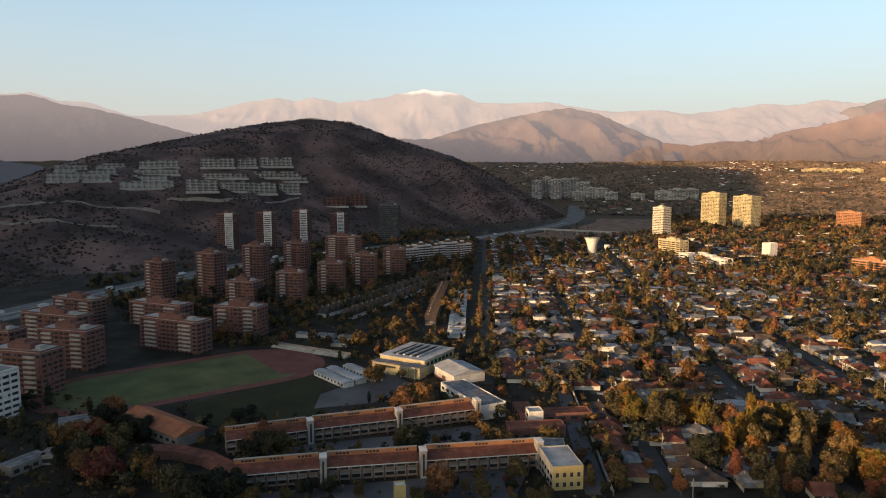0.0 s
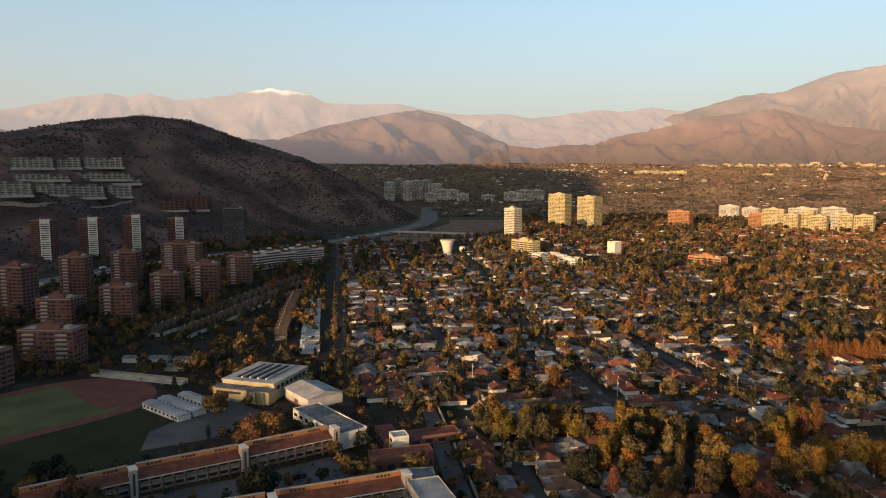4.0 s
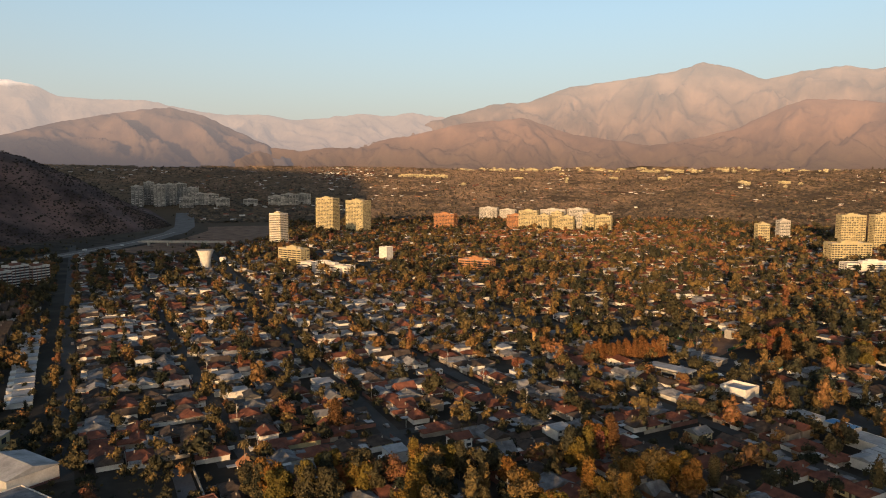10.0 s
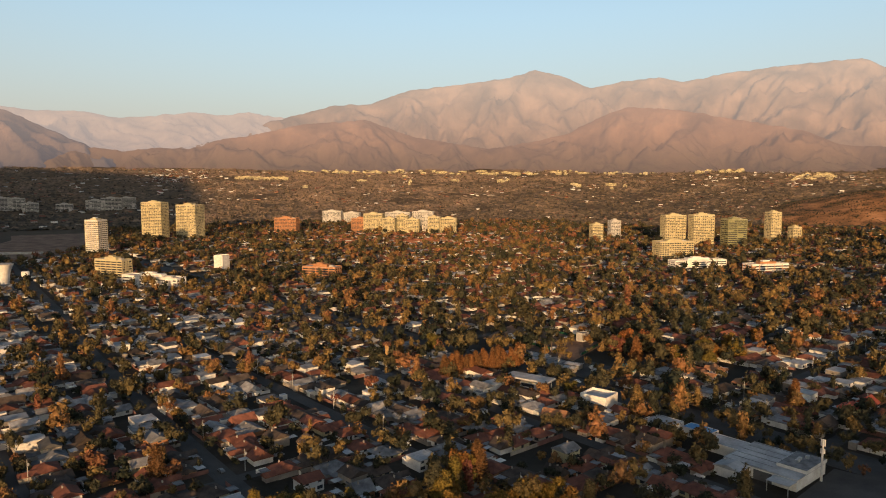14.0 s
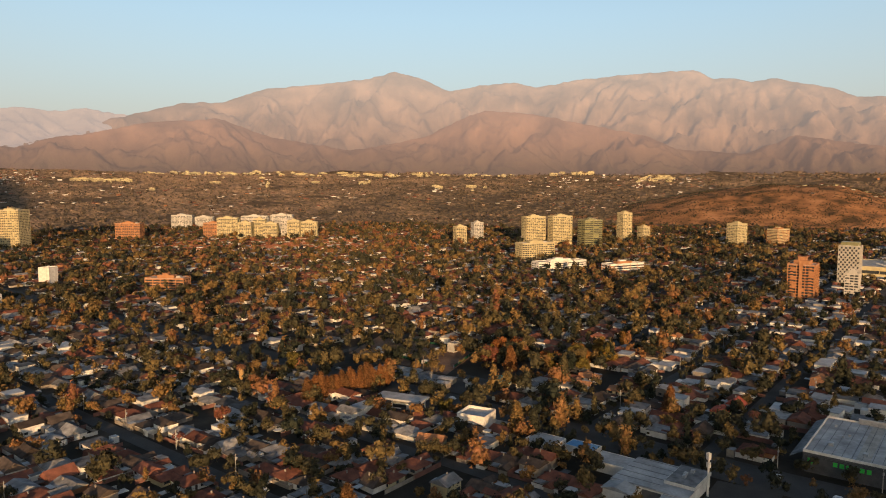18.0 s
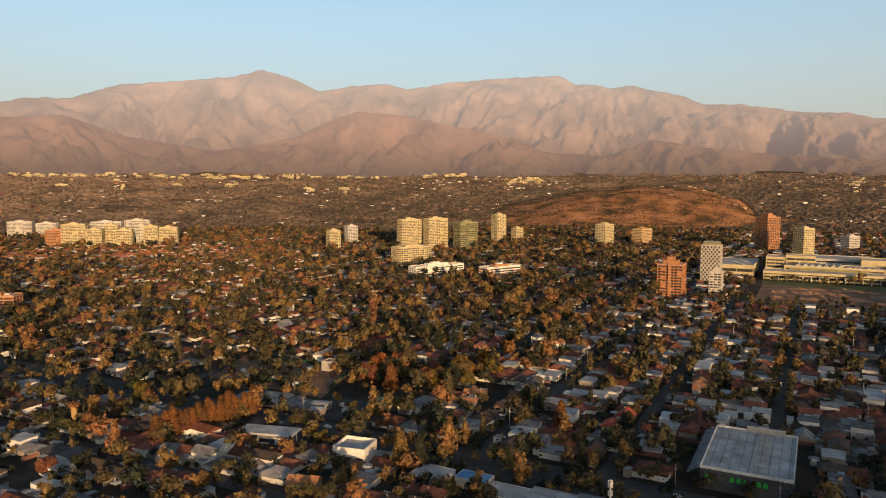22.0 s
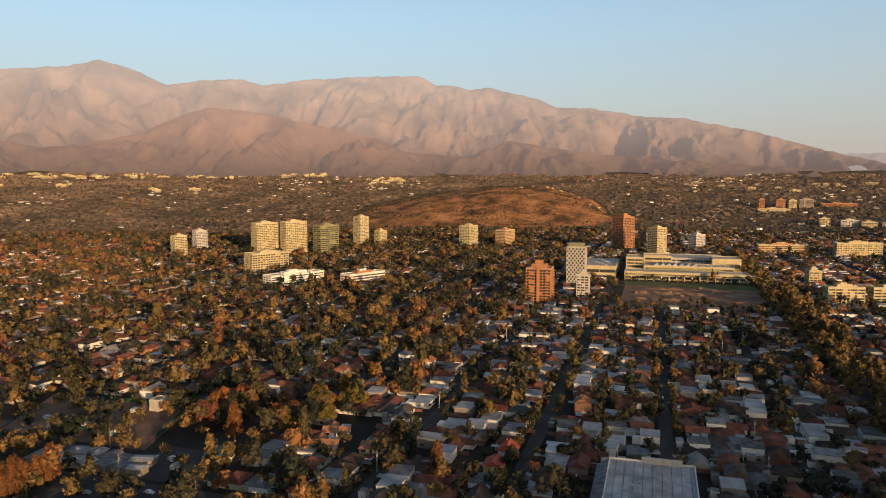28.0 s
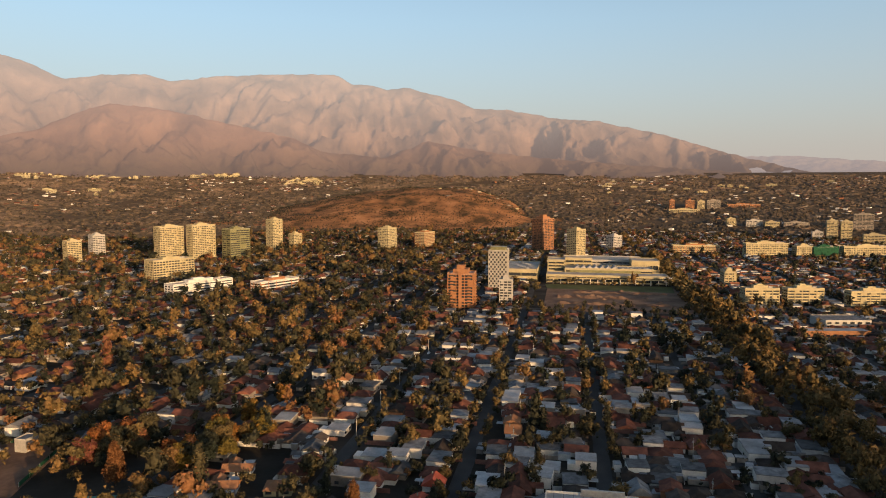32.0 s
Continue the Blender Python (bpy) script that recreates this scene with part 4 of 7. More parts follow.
TREES = []
trng = random.Random(5)
for k, (h, r, n, s, shape, word) in enumerate(((9, 4.2, 3200, 0.46, "round", "broad"), (11, 4.6, 3600, 0.48, "round", "tall broad"), (7, 3.4, 2400, 0.42, "round", "small round"), (12, 3.6, 3200, 0.46, "round", "high"),
                                               (14, 4.0, 3000, 0.44, "cone", "conical"), (13, 1.9, 2000, 0.36, "column", "columnar"), (8.5, 4.6, 3400, 0.46, "round", "spreading"))):
    v, f = crown_arrays(trng, h, r, n, s, shape, 11 if shape == "round" else 4, True)
    g = Geo()
    g.add(v, f)
    TREES.append((g.mesh("crown", [M_LEAF]), trunk_geo(trng, h, r).mesh("trunk", [M_BARK]), h, r, word, shape))


GOLD = {}


def tree(kind, x, y, scale, turn, z=None, gold=False):
    crown, trunk, h, r, word, shape = TREES[kind]
    if gold:
        if kind not in GOLD:
            GOLD[kind] = crown.copy()
            GOLD[kind].materials[0] = M_RUST if shape == "cone" else M_GOLD
        crown = GOLD[kind]
    name = {"cone": "conifer_tree", "column": "poplar_tree"}.get(shape, "garden_tree")
    t = thing(name, Matrix.LocRotScale((x, y, ground_z(x, y) if z is None else z), Euler((0, 0, turn)), (scale,) * 3), f"{word} tree with autumn leaves beside houses", "tree", "garden trees")
    part("trunk", trunk, None, t)
    part("crown", crown, None, t)
    return t


def stuff_trees(name, label, spots, templates, hues, leaves=None):
    """Many trees in one mesh: spots are x, y, z, scale, turn, template."""
    vs, fs, hs, base = [], [], [], 0
    for (x, y, z, s, a, k), hue in zip(spots, hues):
        tv, tf = templates[k]
        c, q = math.cos(a), math.sin(a)
        p = np.empty_like(tv)
        p[:, 0] = (tv[:, 0] * c - tv[:, 1] * q) * s + x
        p[:, 1] = (tv[:, 0] * q + tv[:, 1] * c) * s + y
        p[:, 2] = tv[:, 2] * s + z
        vs.append(p)
        fs.append(tf + base)
        hs.append(np.full(len(tv), hue))
        base += len(tv)
    v, f, hcol = np.concatenate(vs), np.concatenate(fs), np.concatenate(hs)
    me = bpy.data.meshes.new(name)
    me.vertices.add(len(v))
    me.vertices.foreach_set("co", v.astype(np.float32).ravel())
    me.loops.add(f.size)
    me.loops.foreach_set("vertex_index", f.astype(np.int32).ravel())
    me.polygons.add(len(f))
    me.polygons.foreach_set("loop_start", np.arange(0, f.size, 3, dtype=np.int32))
    at = me.attributes.new("hue", "FLOAT", "POINT")
    at.data.foreach_set("value", hcol.astype(np.float32))
    me.materials.append(leaves or M_LEAFS)
    me.update(calc_edges=True)
    return tagged(new(name, me), label, "trees", kind="stuff")


def templates(leaves, size, seed, lobes=1, fine=False):
    rng = random.Random(seed)
    out = []
    for h, r, shape in ((9, 4.2, "round"), (11, 4.6, "round"), (7, 3.4, "round"), (12, 3.6, "round"), (14, 4.0, "cone"), (13, 1.9, "column"), (8.5, 4.6, "round")):
        v, f = crown_arrays(rng, h, r, leaves, size, shape, lobes, fine)
        out.append((np.array(v), np.array(f)))
    return out


# ---------------------------------------------------------------- houses
def gable(g, w, d, h, rise, over, mr, mw, hip=0.0):
    """A pitched roof with thickness and eaves, over walls w by d, ridge along x."""
    x, y, t = w / 2 + over, d / 2 + over, 0.18
    e = h - rise * over / (d / 2)
    rx = x - hip
    vs = [(-x, -y, e), (x, -y, e), (x, y, e), (-x, y, e), (-rx, 0, h + rise), (rx, 0, h + rise)]
    vs += [(a, b, c - t) for a, b, c in vs]
    g.add(vs, [(0, 1, 5, 4), (2, 3, 4, 5), (1, 2, 5), (3, 0, 4), (7, 6, 10, 11), (9, 8, 11, 10), (0, 6, 7, 1), (2, 8, 9, 3), (1, 7, 8, 2), (3, 9, 6, 0)], mr)
    if not hip:
        g.add([(-w / 2, -d / 2, h - 0.2), (-w / 2, d / 2, h - 0.2), (-w / 2, 0, h + rise - 0.25), (w / 2, -d / 2, h - 0.2), (w / 2, d / 2, h - 0.2), (w / 2, 0, h + rise - 0.25)], [(0, 2, 1), (3, 4, 5)], mw)


HOUSE_KINDS = [("gable", 10.5, 9, 2.7, 1.8, 0.0), ("gable", 9, 8, 4.9, 1.8, 0.0), ("hip", 11, 10, 2.7, 1.9, 4.2), ("flat", 9.5, 9, 4.6, 0, 0), ("flat", 10.5, 10, 2.8, 0, 0), ("gable", 7.5, 8.5, 3.0, 3.0, 0.0), ("hip", 10, 10, 2.8, 2.0, 4.2), ("gable", 12.5, 8, 2.6, 1.6, 0.0), ("gable", 8.4, 10, 3.8, 5.0, 0.0)]
WALLS = [M_WHITE, M_TAUPE, M_TAUPE, M_WHITE, M_CREAM, M_ORANGE]
ROOFS = [M_ROOFTILE, M_ROOFGREY, M_ROOFBROWN, M_ROOFTILE, M_ROOFBROWN, M_ROOFTILE]
WIN = Geo().box(-0.75, -0.06, 0, 0.75, 0.03, 1.25).mesh("window", [M_GLASS])
WINW = Geo().box(-1.2, -0.06, 0, 1.2, 0.03, 1.35).mesh("window", [M_GLASS])
DOOR = Geo().box(-0.5, -0.07, 0, 0.5, 0.03, 2.1).mesh("door", [M_ROOFBROWN])


def house(kind, wall, roof, m, label):
    shape, w, d, h, rise, hip = HOUSE_KINDS[kind]
    t = thing("house", m, label, "house", "houses of the neighbourhood")
    part("wall", Geo().box(-w / 2, -d / 2, -0.3, w / 2, d / 2, h - 0.05), wall, t)
    g = Geo()
    if shape == "flat":
        g.box(-w / 2 - 0.15, -d / 2 - 0.15, h - 0.05, w / 2 + 0.15, d / 2 + 0.15, h + 0.3)
        part("roof", g, M_ROOFWHITE, t)
        part("rear_room", Geo().box(-w * 0.46, d / 2, -0.3, w * 0.1, d / 2 + 3.5, 2.7), wall, t)
    else:
        gable(g, w, d, h, rise, 0.5, 0, 1, hip)
        top = part("roof", g, [roof, wall], t)
        part("chimney", Geo().box(w * 0.2, 0.8, h, w * 0.2 + 0.5, 1.3, h + rise + 0.5), M_TAUPE, top)
        if kind in (0, 6, 7):
            g = Geo()
            g.box(-w * 0.45, d / 2 - 1, -0.3, -w * 0.05, d / 2 + 5, 2.5, 1)
            q = Geo()
            gable(q, 6.4, w * 0.4, 2.5, 1.2, 0.35, 0, 1)
            g.add([(-b - w * 0.25, a + d / 2 + 2, c) for a, b, c in q.v], q.f, 0)
            part("rear_wing", g, [roof, wall], t)
        part("patio_roof", Geo().box(w * 0.08, d / 2, 2.25, w * 0.46, d / 2 + 4.2, 2.4), M_ROOFWHITE if kind % 2 else M_ROOFGREY, t)
    storeys = 2 if h > 4.5 else 1
    for s in range(storeys):
        for x in (-w * 0.32, w * 0.3):
            part("window", WINW if s == 0 else WIN, None, t, at=(x, -d / 2, 0.9 + 2.7 * s))
        o = part("window", WIN, None, t, at=(w / 2, 0, 0.9 + 2.7 * s))
        o.rotation_euler.z = radians(90)
    part("door", DOOR, None, t, at=(0, -d / 2, 0))
    return t


# ---------------------------------------------------------------- the school, its gyms and the sports ground
M_YELLOW = noisy("yellow_plaster", [(0.3, (0.34, 0.27, 0.12)), (0.7, (0.42, 0.34, 0.16))], 0.2, second=1.2)
M_TEAL = noisy("teal_sheet_roof", [(0.3, (0.06, 0.2, 0.18)), (0.7, (0.1, 0.28, 0.25))], 0.3)
M_BLUE = noisy("blue_sheet_roof", [(0.3, (0.08, 0.2, 0.36)), (0.7, (0.13, 0.28, 0.45))], 0.3)
M_REDROOF = noisy("bright_red_tiles", [(0.3, (0.32, 0.07, 0.045)), (0.7, (0.42, 0.11, 0.07))], 0.3, second=3.0)
M_METAL = noisy("galvanised_steel", [(0.3, (0.3, 0.3, 0.3)), (0.7, (0.45, 0.45, 0.44))], 0.8, rough=0.5, metal=0.6)
M_GREEN, _n, _l, _b = mat("green_sign", 0.4)
_b.inputs["Base Color"].default_value = (0.03, 0.42, 0.06, 1)
M_CAR = noisy("car_paint", [(0.3, (0.3, 0.3, 0.31)), (0.7, (0.4, 0.4, 0.4))], 0.2, rough=0.35, vary="object", vary_amount=0.9)
M_RUBBER = noisy("tyre_rubber", [(0.3, (0.02, 0.02, 0.02)), (0.7, (0.035, 0.035, 0.035))], 3.0)
M_DEAD = noisy("dry_palm_skirt", [(0.3, (0.2, 0.13, 0.06)), (0.7, (0.34, 0.22, 0.1))], 2.0)


def slab(name, pts, z, material, label, category, kind="structure"):
    """A thin paved or planted area with an edge."""
    g = Geo()
    n = len(pts)
    g.v = [(x, y, z) for x, y in pts] + [(x, y, -0.3) for x, y in pts]
    a2 = sum(pts[i][0] * pts[(i + 1) % n][1] - pts[(i + 1) % n][0] * pts[i][1] for i in range(n))
    ring = list(range(n)) if a2 > 0 else list(range(n))[::-1]
    g.f = [tuple(ring)] + [(ring[i], ring[i] + n, ring[(i + 1) % n] + n, ring[(i + 1) % n]) for i in range(n)]
    g.m = [0] * len(g.f)
    return tagged(new(name, g.mesh(name, [material])), label, category, kind=kind)


def oval(cx, cy, rot, a, b, n=40):
    """A stadium outline: straights of length 2a, half-rounds of radius b."""
    out = []
    for i in range(n):
        t = 2 * math.pi * i / n
        x, y = b * math.cos(t) + (a if math.cos(t) > 0 else -a), b * math.sin(t)
        c, s = math.cos(rot), math.sin(rot)
        out.append((cx + x * c - y * s, cy + x * s + y * c))
    return out


FR = math.atan2(118, 18)
slab("campus_yard", [(-445, 60), (-150, 190), (-120, 235), (-215, 320), (-300, 345), (-370, 300), (-460, 270)], 0.012, M_EARTH, "dark planted ground of the school campus", "ground")
slab("running_track", oval(-393, 180, FR, 42, 42), 0.08, M_TRACK, "red running track round the sports field", "sports ground")
slab("sports_field", oval(-393, 178, FR, 40, 34), 0.14, M_FIELD, "worn green sports field inside the track", "sports ground")
slab("track_apron", [(-420, 232), (-385, 262), (-352, 244), (-360, 222)], 0.2, M_TRACK, "red track apron beyond the field", "sports ground")
slab("turf_pitch", [(-347, 156), (-345, 234), (-314, 226), (-286, 196), (-294, 160), (-312, 150)], 0.12, M_TURF, "dark green turf pitch in shade", "sports ground")
slab("school_yard", [(-262, 160), (-225, 156), (-176, 226), (-220, 240), (-236, 205)], 0.1, M_PAVING, "paved school yard between the wings", "yard")
slab("school_yard", [(-235, 120), (-200, 110), (-150, 180), (-172, 224), (-196, 180)], 0.1, M_PAVING, "paved school yard before the wing", "yard")
slab("school_yard", [(-294.0, 200.0), (-276.0, 234.0), (-301.0, 265.0), (-315.0, 244.0), (-311.0, 216.0)], 0.16, M_PAVING, "paved yard between gymnasium and wing", "yard")
slab("service_lane", [W(38, 255), W(47, 255), W(47, 384), W(40, 384)], 0.1, M_PAVING, "paved lane along the school wall", "yard")
g = Geo().box(-66, -0.12, -0.3, 66, 0.12, 2.2)
tagged(new("school_wall", g.mesh("school_wall", [M_CONC])), "grey concrete wall along the school lane", "wall", kind="structure").matrix_world = pose(*W(48.3, 320), 0, 0, 0, GRID + 90)
slab("car_park", [(-340, 262), (-310, 268), (-272, 262), (-285, 240), (-345, 236)], 0.1, M_PAVING, "asphalt yard by the gymnasium", "yard")


def wing(p0, p1, base, label):
    """A long school wing: arcade of columns, sloping red roof, and an orange clerestory with window groups."""
    (x0, y0), (x1, y1) = p0, p1
    n = math.hypot(x1 - x0, y1 - y0)
    t = thing("school_wing", pose((x0 + x1) / 2, (y0 + y1) / 2, 0, 0, 0, math.degrees(math.atan2(y1 - y0, x1 - x0))), label, "school building")
    w, e, c = 10.0, base, base + 3.8
    part("wall", Geo().box(-n / 2, -w / 2 + 2.2, -0.3, n / 2, w / 2, e), M_TAUPE, t)
    part("floor_slab", Geo().box(-n / 2, -w / 2, e * 0.5 - 0.2, n / 2, -w / 2 + 2.2, e * 0.5), M_CONC, t)
    g = Geo()
    g.add([(-n / 2, -w / 2 - 0.6, e), (n / 2, -w / 2 - 0.6, e), (n / 2, 0.6, e + 2.0), (-n / 2, 0.6, e + 2.0), (-n / 2, -w / 2 - 0.6, e - 0.25), (n / 2, -w / 2 - 0.6, e - 0.25), (n / 2, 0.6, e + 1.7), (-n / 2, 0.6, e + 1.7)],
          [(0, 1, 2, 3), (5, 4, 7, 6), (4, 5, 1, 0), (1, 5, 6, 2), (4, 0, 3, 7)])
    part("roof", g, M_ROOFTILE, t, "dark red tile roof")
    part("eave", Geo().box(-n / 2, -w / 2 - 0.75, e - 0.3, n / 2, -w / 2 - 0.6, e + 0.05), M_WHITE, t, "white eave line")
    part("clerestory", Geo().box(-n / 2, 0.6, e - 0.2, n / 2, 1.3, c), M_ORANGE, t, "orange upper wall lit by the sun")
    part("coping", Geo().box(-n / 2 - 0.1, 0.45, c, n / 2 + 0.1, 1.45, c + 0.2), M_CONC, t)
    g = Geo()
    g.add([(-n / 2, 1.3, e + 2.2), (n / 2, 1.3, e + 2.2), (n / 2, w / 2 + 0.6, e), (-n / 2, w / 2 + 0.6, e), (-n / 2, 1.3, e + 1.9), (n / 2, 1.3, e + 1.9), (n / 2, w / 2 + 0.6, e - 0.3), (-n / 2, w / 2 + 0.6, e - 0.3)],
          [(0, 1, 2, 3), (5, 4, 7, 6), (3, 2, 6, 7), (1, 5, 6, 2), (4, 0, 3, 7)])
    part("rear_roof", g, M_ROOFTILE, t)
    win = Geo().box(-0.5, -0.07, 0, 0.5, 0.05, 0.8).mesh("clerestory_window", [M_GLASS])
    for k in range(3):
        for q in range(4):
            part("clerestory_window", win, None, t, at=(-n / 2 + n * (k + 0.5) / 3 - 2.1 + 1.4 * q, 0.6, e + 2.5))
    col = Geo().box(-0.25, -0.25, -0.3, 0.25, 0.25, e - 0.3).mesh("column", [M_BRICK])
    glz = Geo().box(-1.5, -0.06, 0, 1.5, 0.05, 1.6).mesh("window", [M_GLASS])
    m = int(n / 4)
    for k in range(m + 1):
        part("column", col, None, t, at=(-n / 2 + 0.3 + (n - 0.6) * k / m, -w / 2, 0))
    for k in range(m):
        for s in (0, 1):
            part("window", glz, None, t, at=(-n / 2 + n * (k + 0.5) / m, -w / 2 + 2.2, 1.0 + s * e * 0.5))
    return t


def stair(x, y, rot, h):
    t = thing("stair_tower", pose(x, y, 0, 0, 0, rot), "pale concrete stair tower between school wings", "stair tower")
    part("shaft", Geo().box(-1.3, -2.4, -0.3, 1.3, 2.4, h - 1.2), M_CONC, t)
    part("cap", Geo().box(-1.5, -2.6, h - 1.2, 1.5, 2.6, h - 0.9), M_WHITE, t)
    part("slot_window", Geo().box(-0.4, -2.46, 1, 0.4, -2.35, h - 2.5), M_GLASS, t)


WL = "school wing with red tile roof and orange clerestory"
for p in (((-275, 141), (-261, 173)), ((-260, 176), (-243, 210)), ((-242, 213), (-227, 246))):
    wing(p[0], p[1], 6.6, WL)
for p in (((-240, 126), (-222.5, 153)), ((-221, 156), (-200, 185)), ((-198.5, 188), (-171, 226))):
    wing(p[0], p[1], 6.8, WL)
for x, y, r, h in ((-257, 172.5, 66, 12), (-239, 209.5, 66, 12), (-223, 246, 66, 12), (-218, 152, 55, 12.5), (-195.5, 184, 55, 12.5), (-168.5, 224, 55, 12.5)):
    stair(x, y, r, h)


def block(name, x, y, rot, w, d, h, wall, roof, label, category, windows=0, parapet=0.6, door=True, win_face=None):
    """A low flat-roofed building with parapet, windows along its front, and a door."""
    t = thing(name, pose(x, y, ground_z(x, y), 0, 0, rot), label, category)
    part("wall", Geo().box(-w / 2, -d / 2, -0.3, w / 2, d / 2, h - 0.02), wall, t)
    part("roof", Geo().box(-w / 2 + 0.25, -d / 2 + 0.25, h - 0.02, w / 2 - 0.25, d / 2 - 0.25, h + 0.15), roof, t)
    g = Geo()
    for a0, b0, a1, b1 in ((-w / 2, -d / 2, w / 2, -d / 2 + 0.25), (-w / 2, d / 2 - 0.25, w / 2, d / 2), (-w / 2, -d / 2 + 0.25, -w / 2 + 0.25, d / 2 - 0.25), (w / 2 - 0.25, -d / 2 + 0.25, w / 2, d / 2 - 0.25)):
        g.box(a0, b0, h - 0.02, a1, b1, h + parapet)
    part("parapet", g, wall, t)
    if windows:
        ww = w / windows * 0.55
        wm = Geo().box(-ww / 2, -0.06, 0, ww / 2, 0.04, min(1.6, h * 0.4)).mesh("window", [M_GLASS])
        for s in range(2 if h > 6 else 1):
            for k in range(windows):
                part("window", wm, None, t, at=(-w / 2 + w * (k + 0.5) / windows, -d / 2, 1.0 + 3.2 * s))
    if door:
        part("door", Geo().box(w * 0.42 - 0.6, -d / 2 - 0.07, 0, w * 0.42 + 0.6, -d / 2 + 0.03, 2.1), M_ROOFBROWN, t)
    return t


t = block("school_block", -155.4, 220.8, -38, 20, 12, 9, M_CONC, M_ROOFWHITE, "school block with a grey flat roof and yellow end", "school building", 5)
end = part("yellow_end", Geo().box(10.02, -6, -0.3, 10.2, 6, 9.4), M_YELLOW, t, "yellow end wall lit by the sun")
pane = Geo().box(10.15, -0.6, 0, 10.26, 0.6, 1.7).mesh("window", [M_GLASS])
for k in range(8):
    part("window", pane, None, end, at=(0, -4.2 + 2.8 * (k % 4), 1.4 if k < 4 else 5.2))
block("school_block", -170, 232, 40, 14, 9, 7.5, M_CONC, M_ROOFGREY, "grey school block joined to the wing", "school building", 3)
block("flat_roof_hall", -240, 261, -18, 44, 14, 7, M_WHITE, M_ROOFGREY, "long hall with a grey flat roof and white rim", "school building", 8)
block("school_annex", -190, 250, 50, 26, 9, 5.5, M_BRICK, M_ROOFTILE, "low red annex of the school", "school building", 5)
block("school_annex", -200, 262, -38, 7, 7, 7, M_WHITE, M_ROOFWHITE, "small white block of the school", "school building", 1)
block("school_annex", -196, 277, 52, 30, 9, 3.8, M_BRICK, M_ROOFTILE, "low annex with dark red roof round a court", "school building", 5)
block("school_annex", -211, 268, -38, 18, 8, 3.8, M_BRICK, M_ROOFTILE, "low annex with dark red roof round a court", "school building", 3)
block("school_annex", -172, 150, 55, 44, 10, 5.5, M_BRICK, M_ROOFTILE, "low red-roofed classroom row", "school building", 8)
block("school_annex", -180, 158, 55, 4, 4, 10, M_YELLOW, M_WHITE, "small yellow tower of the school", "school building", 1)

t = thing("gymnasium", pose(-315, 291, 0, 0, 0, 15), "cream gymnasium with rooftop skylight strips", "gymnasium")
part("wall", Geo().box(-16, -16, -0.3, 16, 20, 9), M_CREAM, t)
part("roof", Geo().box(-16.4, -16.4, 9, 16.4, 20.4, 9.6), M_ROOFWHITE, t)
sk = Geo().box(-1.6, -14, 9.6, 1.6, 14, 9.75).mesh("skylight", [M_RUBBER])
sr = Geo().box(-0.6, -14.4, 9.6, 0.6, 14.4, 10.4).mesh("skylight_kerb", [M_ROOFWHITE])
for k in range(4):
    part("skylight", sk, None, t, at=(-9 + 5 * k, 3, 0))
    part("skylight_kerb", sr, None, t, at=(-6.7 + 5 * k, 3, 0))
part("entrance_hall", Geo().box(-17, -23, -0.3, 17, -16.1, 6.6), M_CREAM, t)
part("entrance_roof", Geo().box(-17.5, -23.5, 6.6, 17.5, -16.1, 7.1), M_ROOFGREY, t)
part("ribbon_window", Geo().box(-15, -23.08, 4.2, 0, -22.95, 5.4), M_GLASS, t)
part("yellow_door", Geo().box(8, -23.1, 0, 14, -22.9, 4.8), M_YELLOW, t, "bright yellow entrance")
for k in range(3):
    part("column", Geo().box(4 + 5 * k, -24.2, -0.2, 4.6 + 5 * k, -23.6, 6.6), M_CONC, t)
wside = Geo().box(-0.05, -1.6, 0, 0.06, 1.6, 2.2).mesh("side_window", [M_GLASS])
for k in range(7):
    part("side_window", wside, None, t, at=(16, -12 + 4.6 * k, 5.5))

t = thing("sports_hall", pose(-278, 291, 0, 0, 0, -18), "white sports hall with a low grey gable roof", "gymnasium")
part("wall", Geo().box(-13, -10, -0.3, 13, 10, 6.4), M_WHITE, t)
g = Geo()
gable(g, 26, 20, 6.4, 2.4, 0.5, 0, 1)
part("roof", g, [M_ROOFWHITE, M_WHITE], t)
part("plinth", Geo().box(-13.08, -10.08, -0.3, 13.08, 10.08, 1.0), M_BRICK, t)
part("door", Geo().box(-2, -10.12, 0, 2, -9.9, 3.2), M_BRICK, t)
for y in (259.5, 249.5, 240.5):
    x = -324 if y > 255 else -327
    t = thing("modular_classroom", pose(x, y - 4, 0, 0, 0, -6), "white prefabricated classroom beside the pitch", "classroom", "prefabricated classrooms")
    part("wall", Geo().box(-17, -3.4, -0.1, 17, 3.4, 3.0), M_WHITE, t)
    g = Geo()
    gable(g, 34, 6.8, 3.0, 0.7, 0.3, 0, 1)
    part("roof", g, [M_ROOFWHITE, M_WHITE], t)
    for k in range(9):
        part("window", WIN, None, t, at=(-15 + 3.75 * k, -3.4, 1.0))
    part("door", DOOR, None, t, at=(13, -3.4, 0))

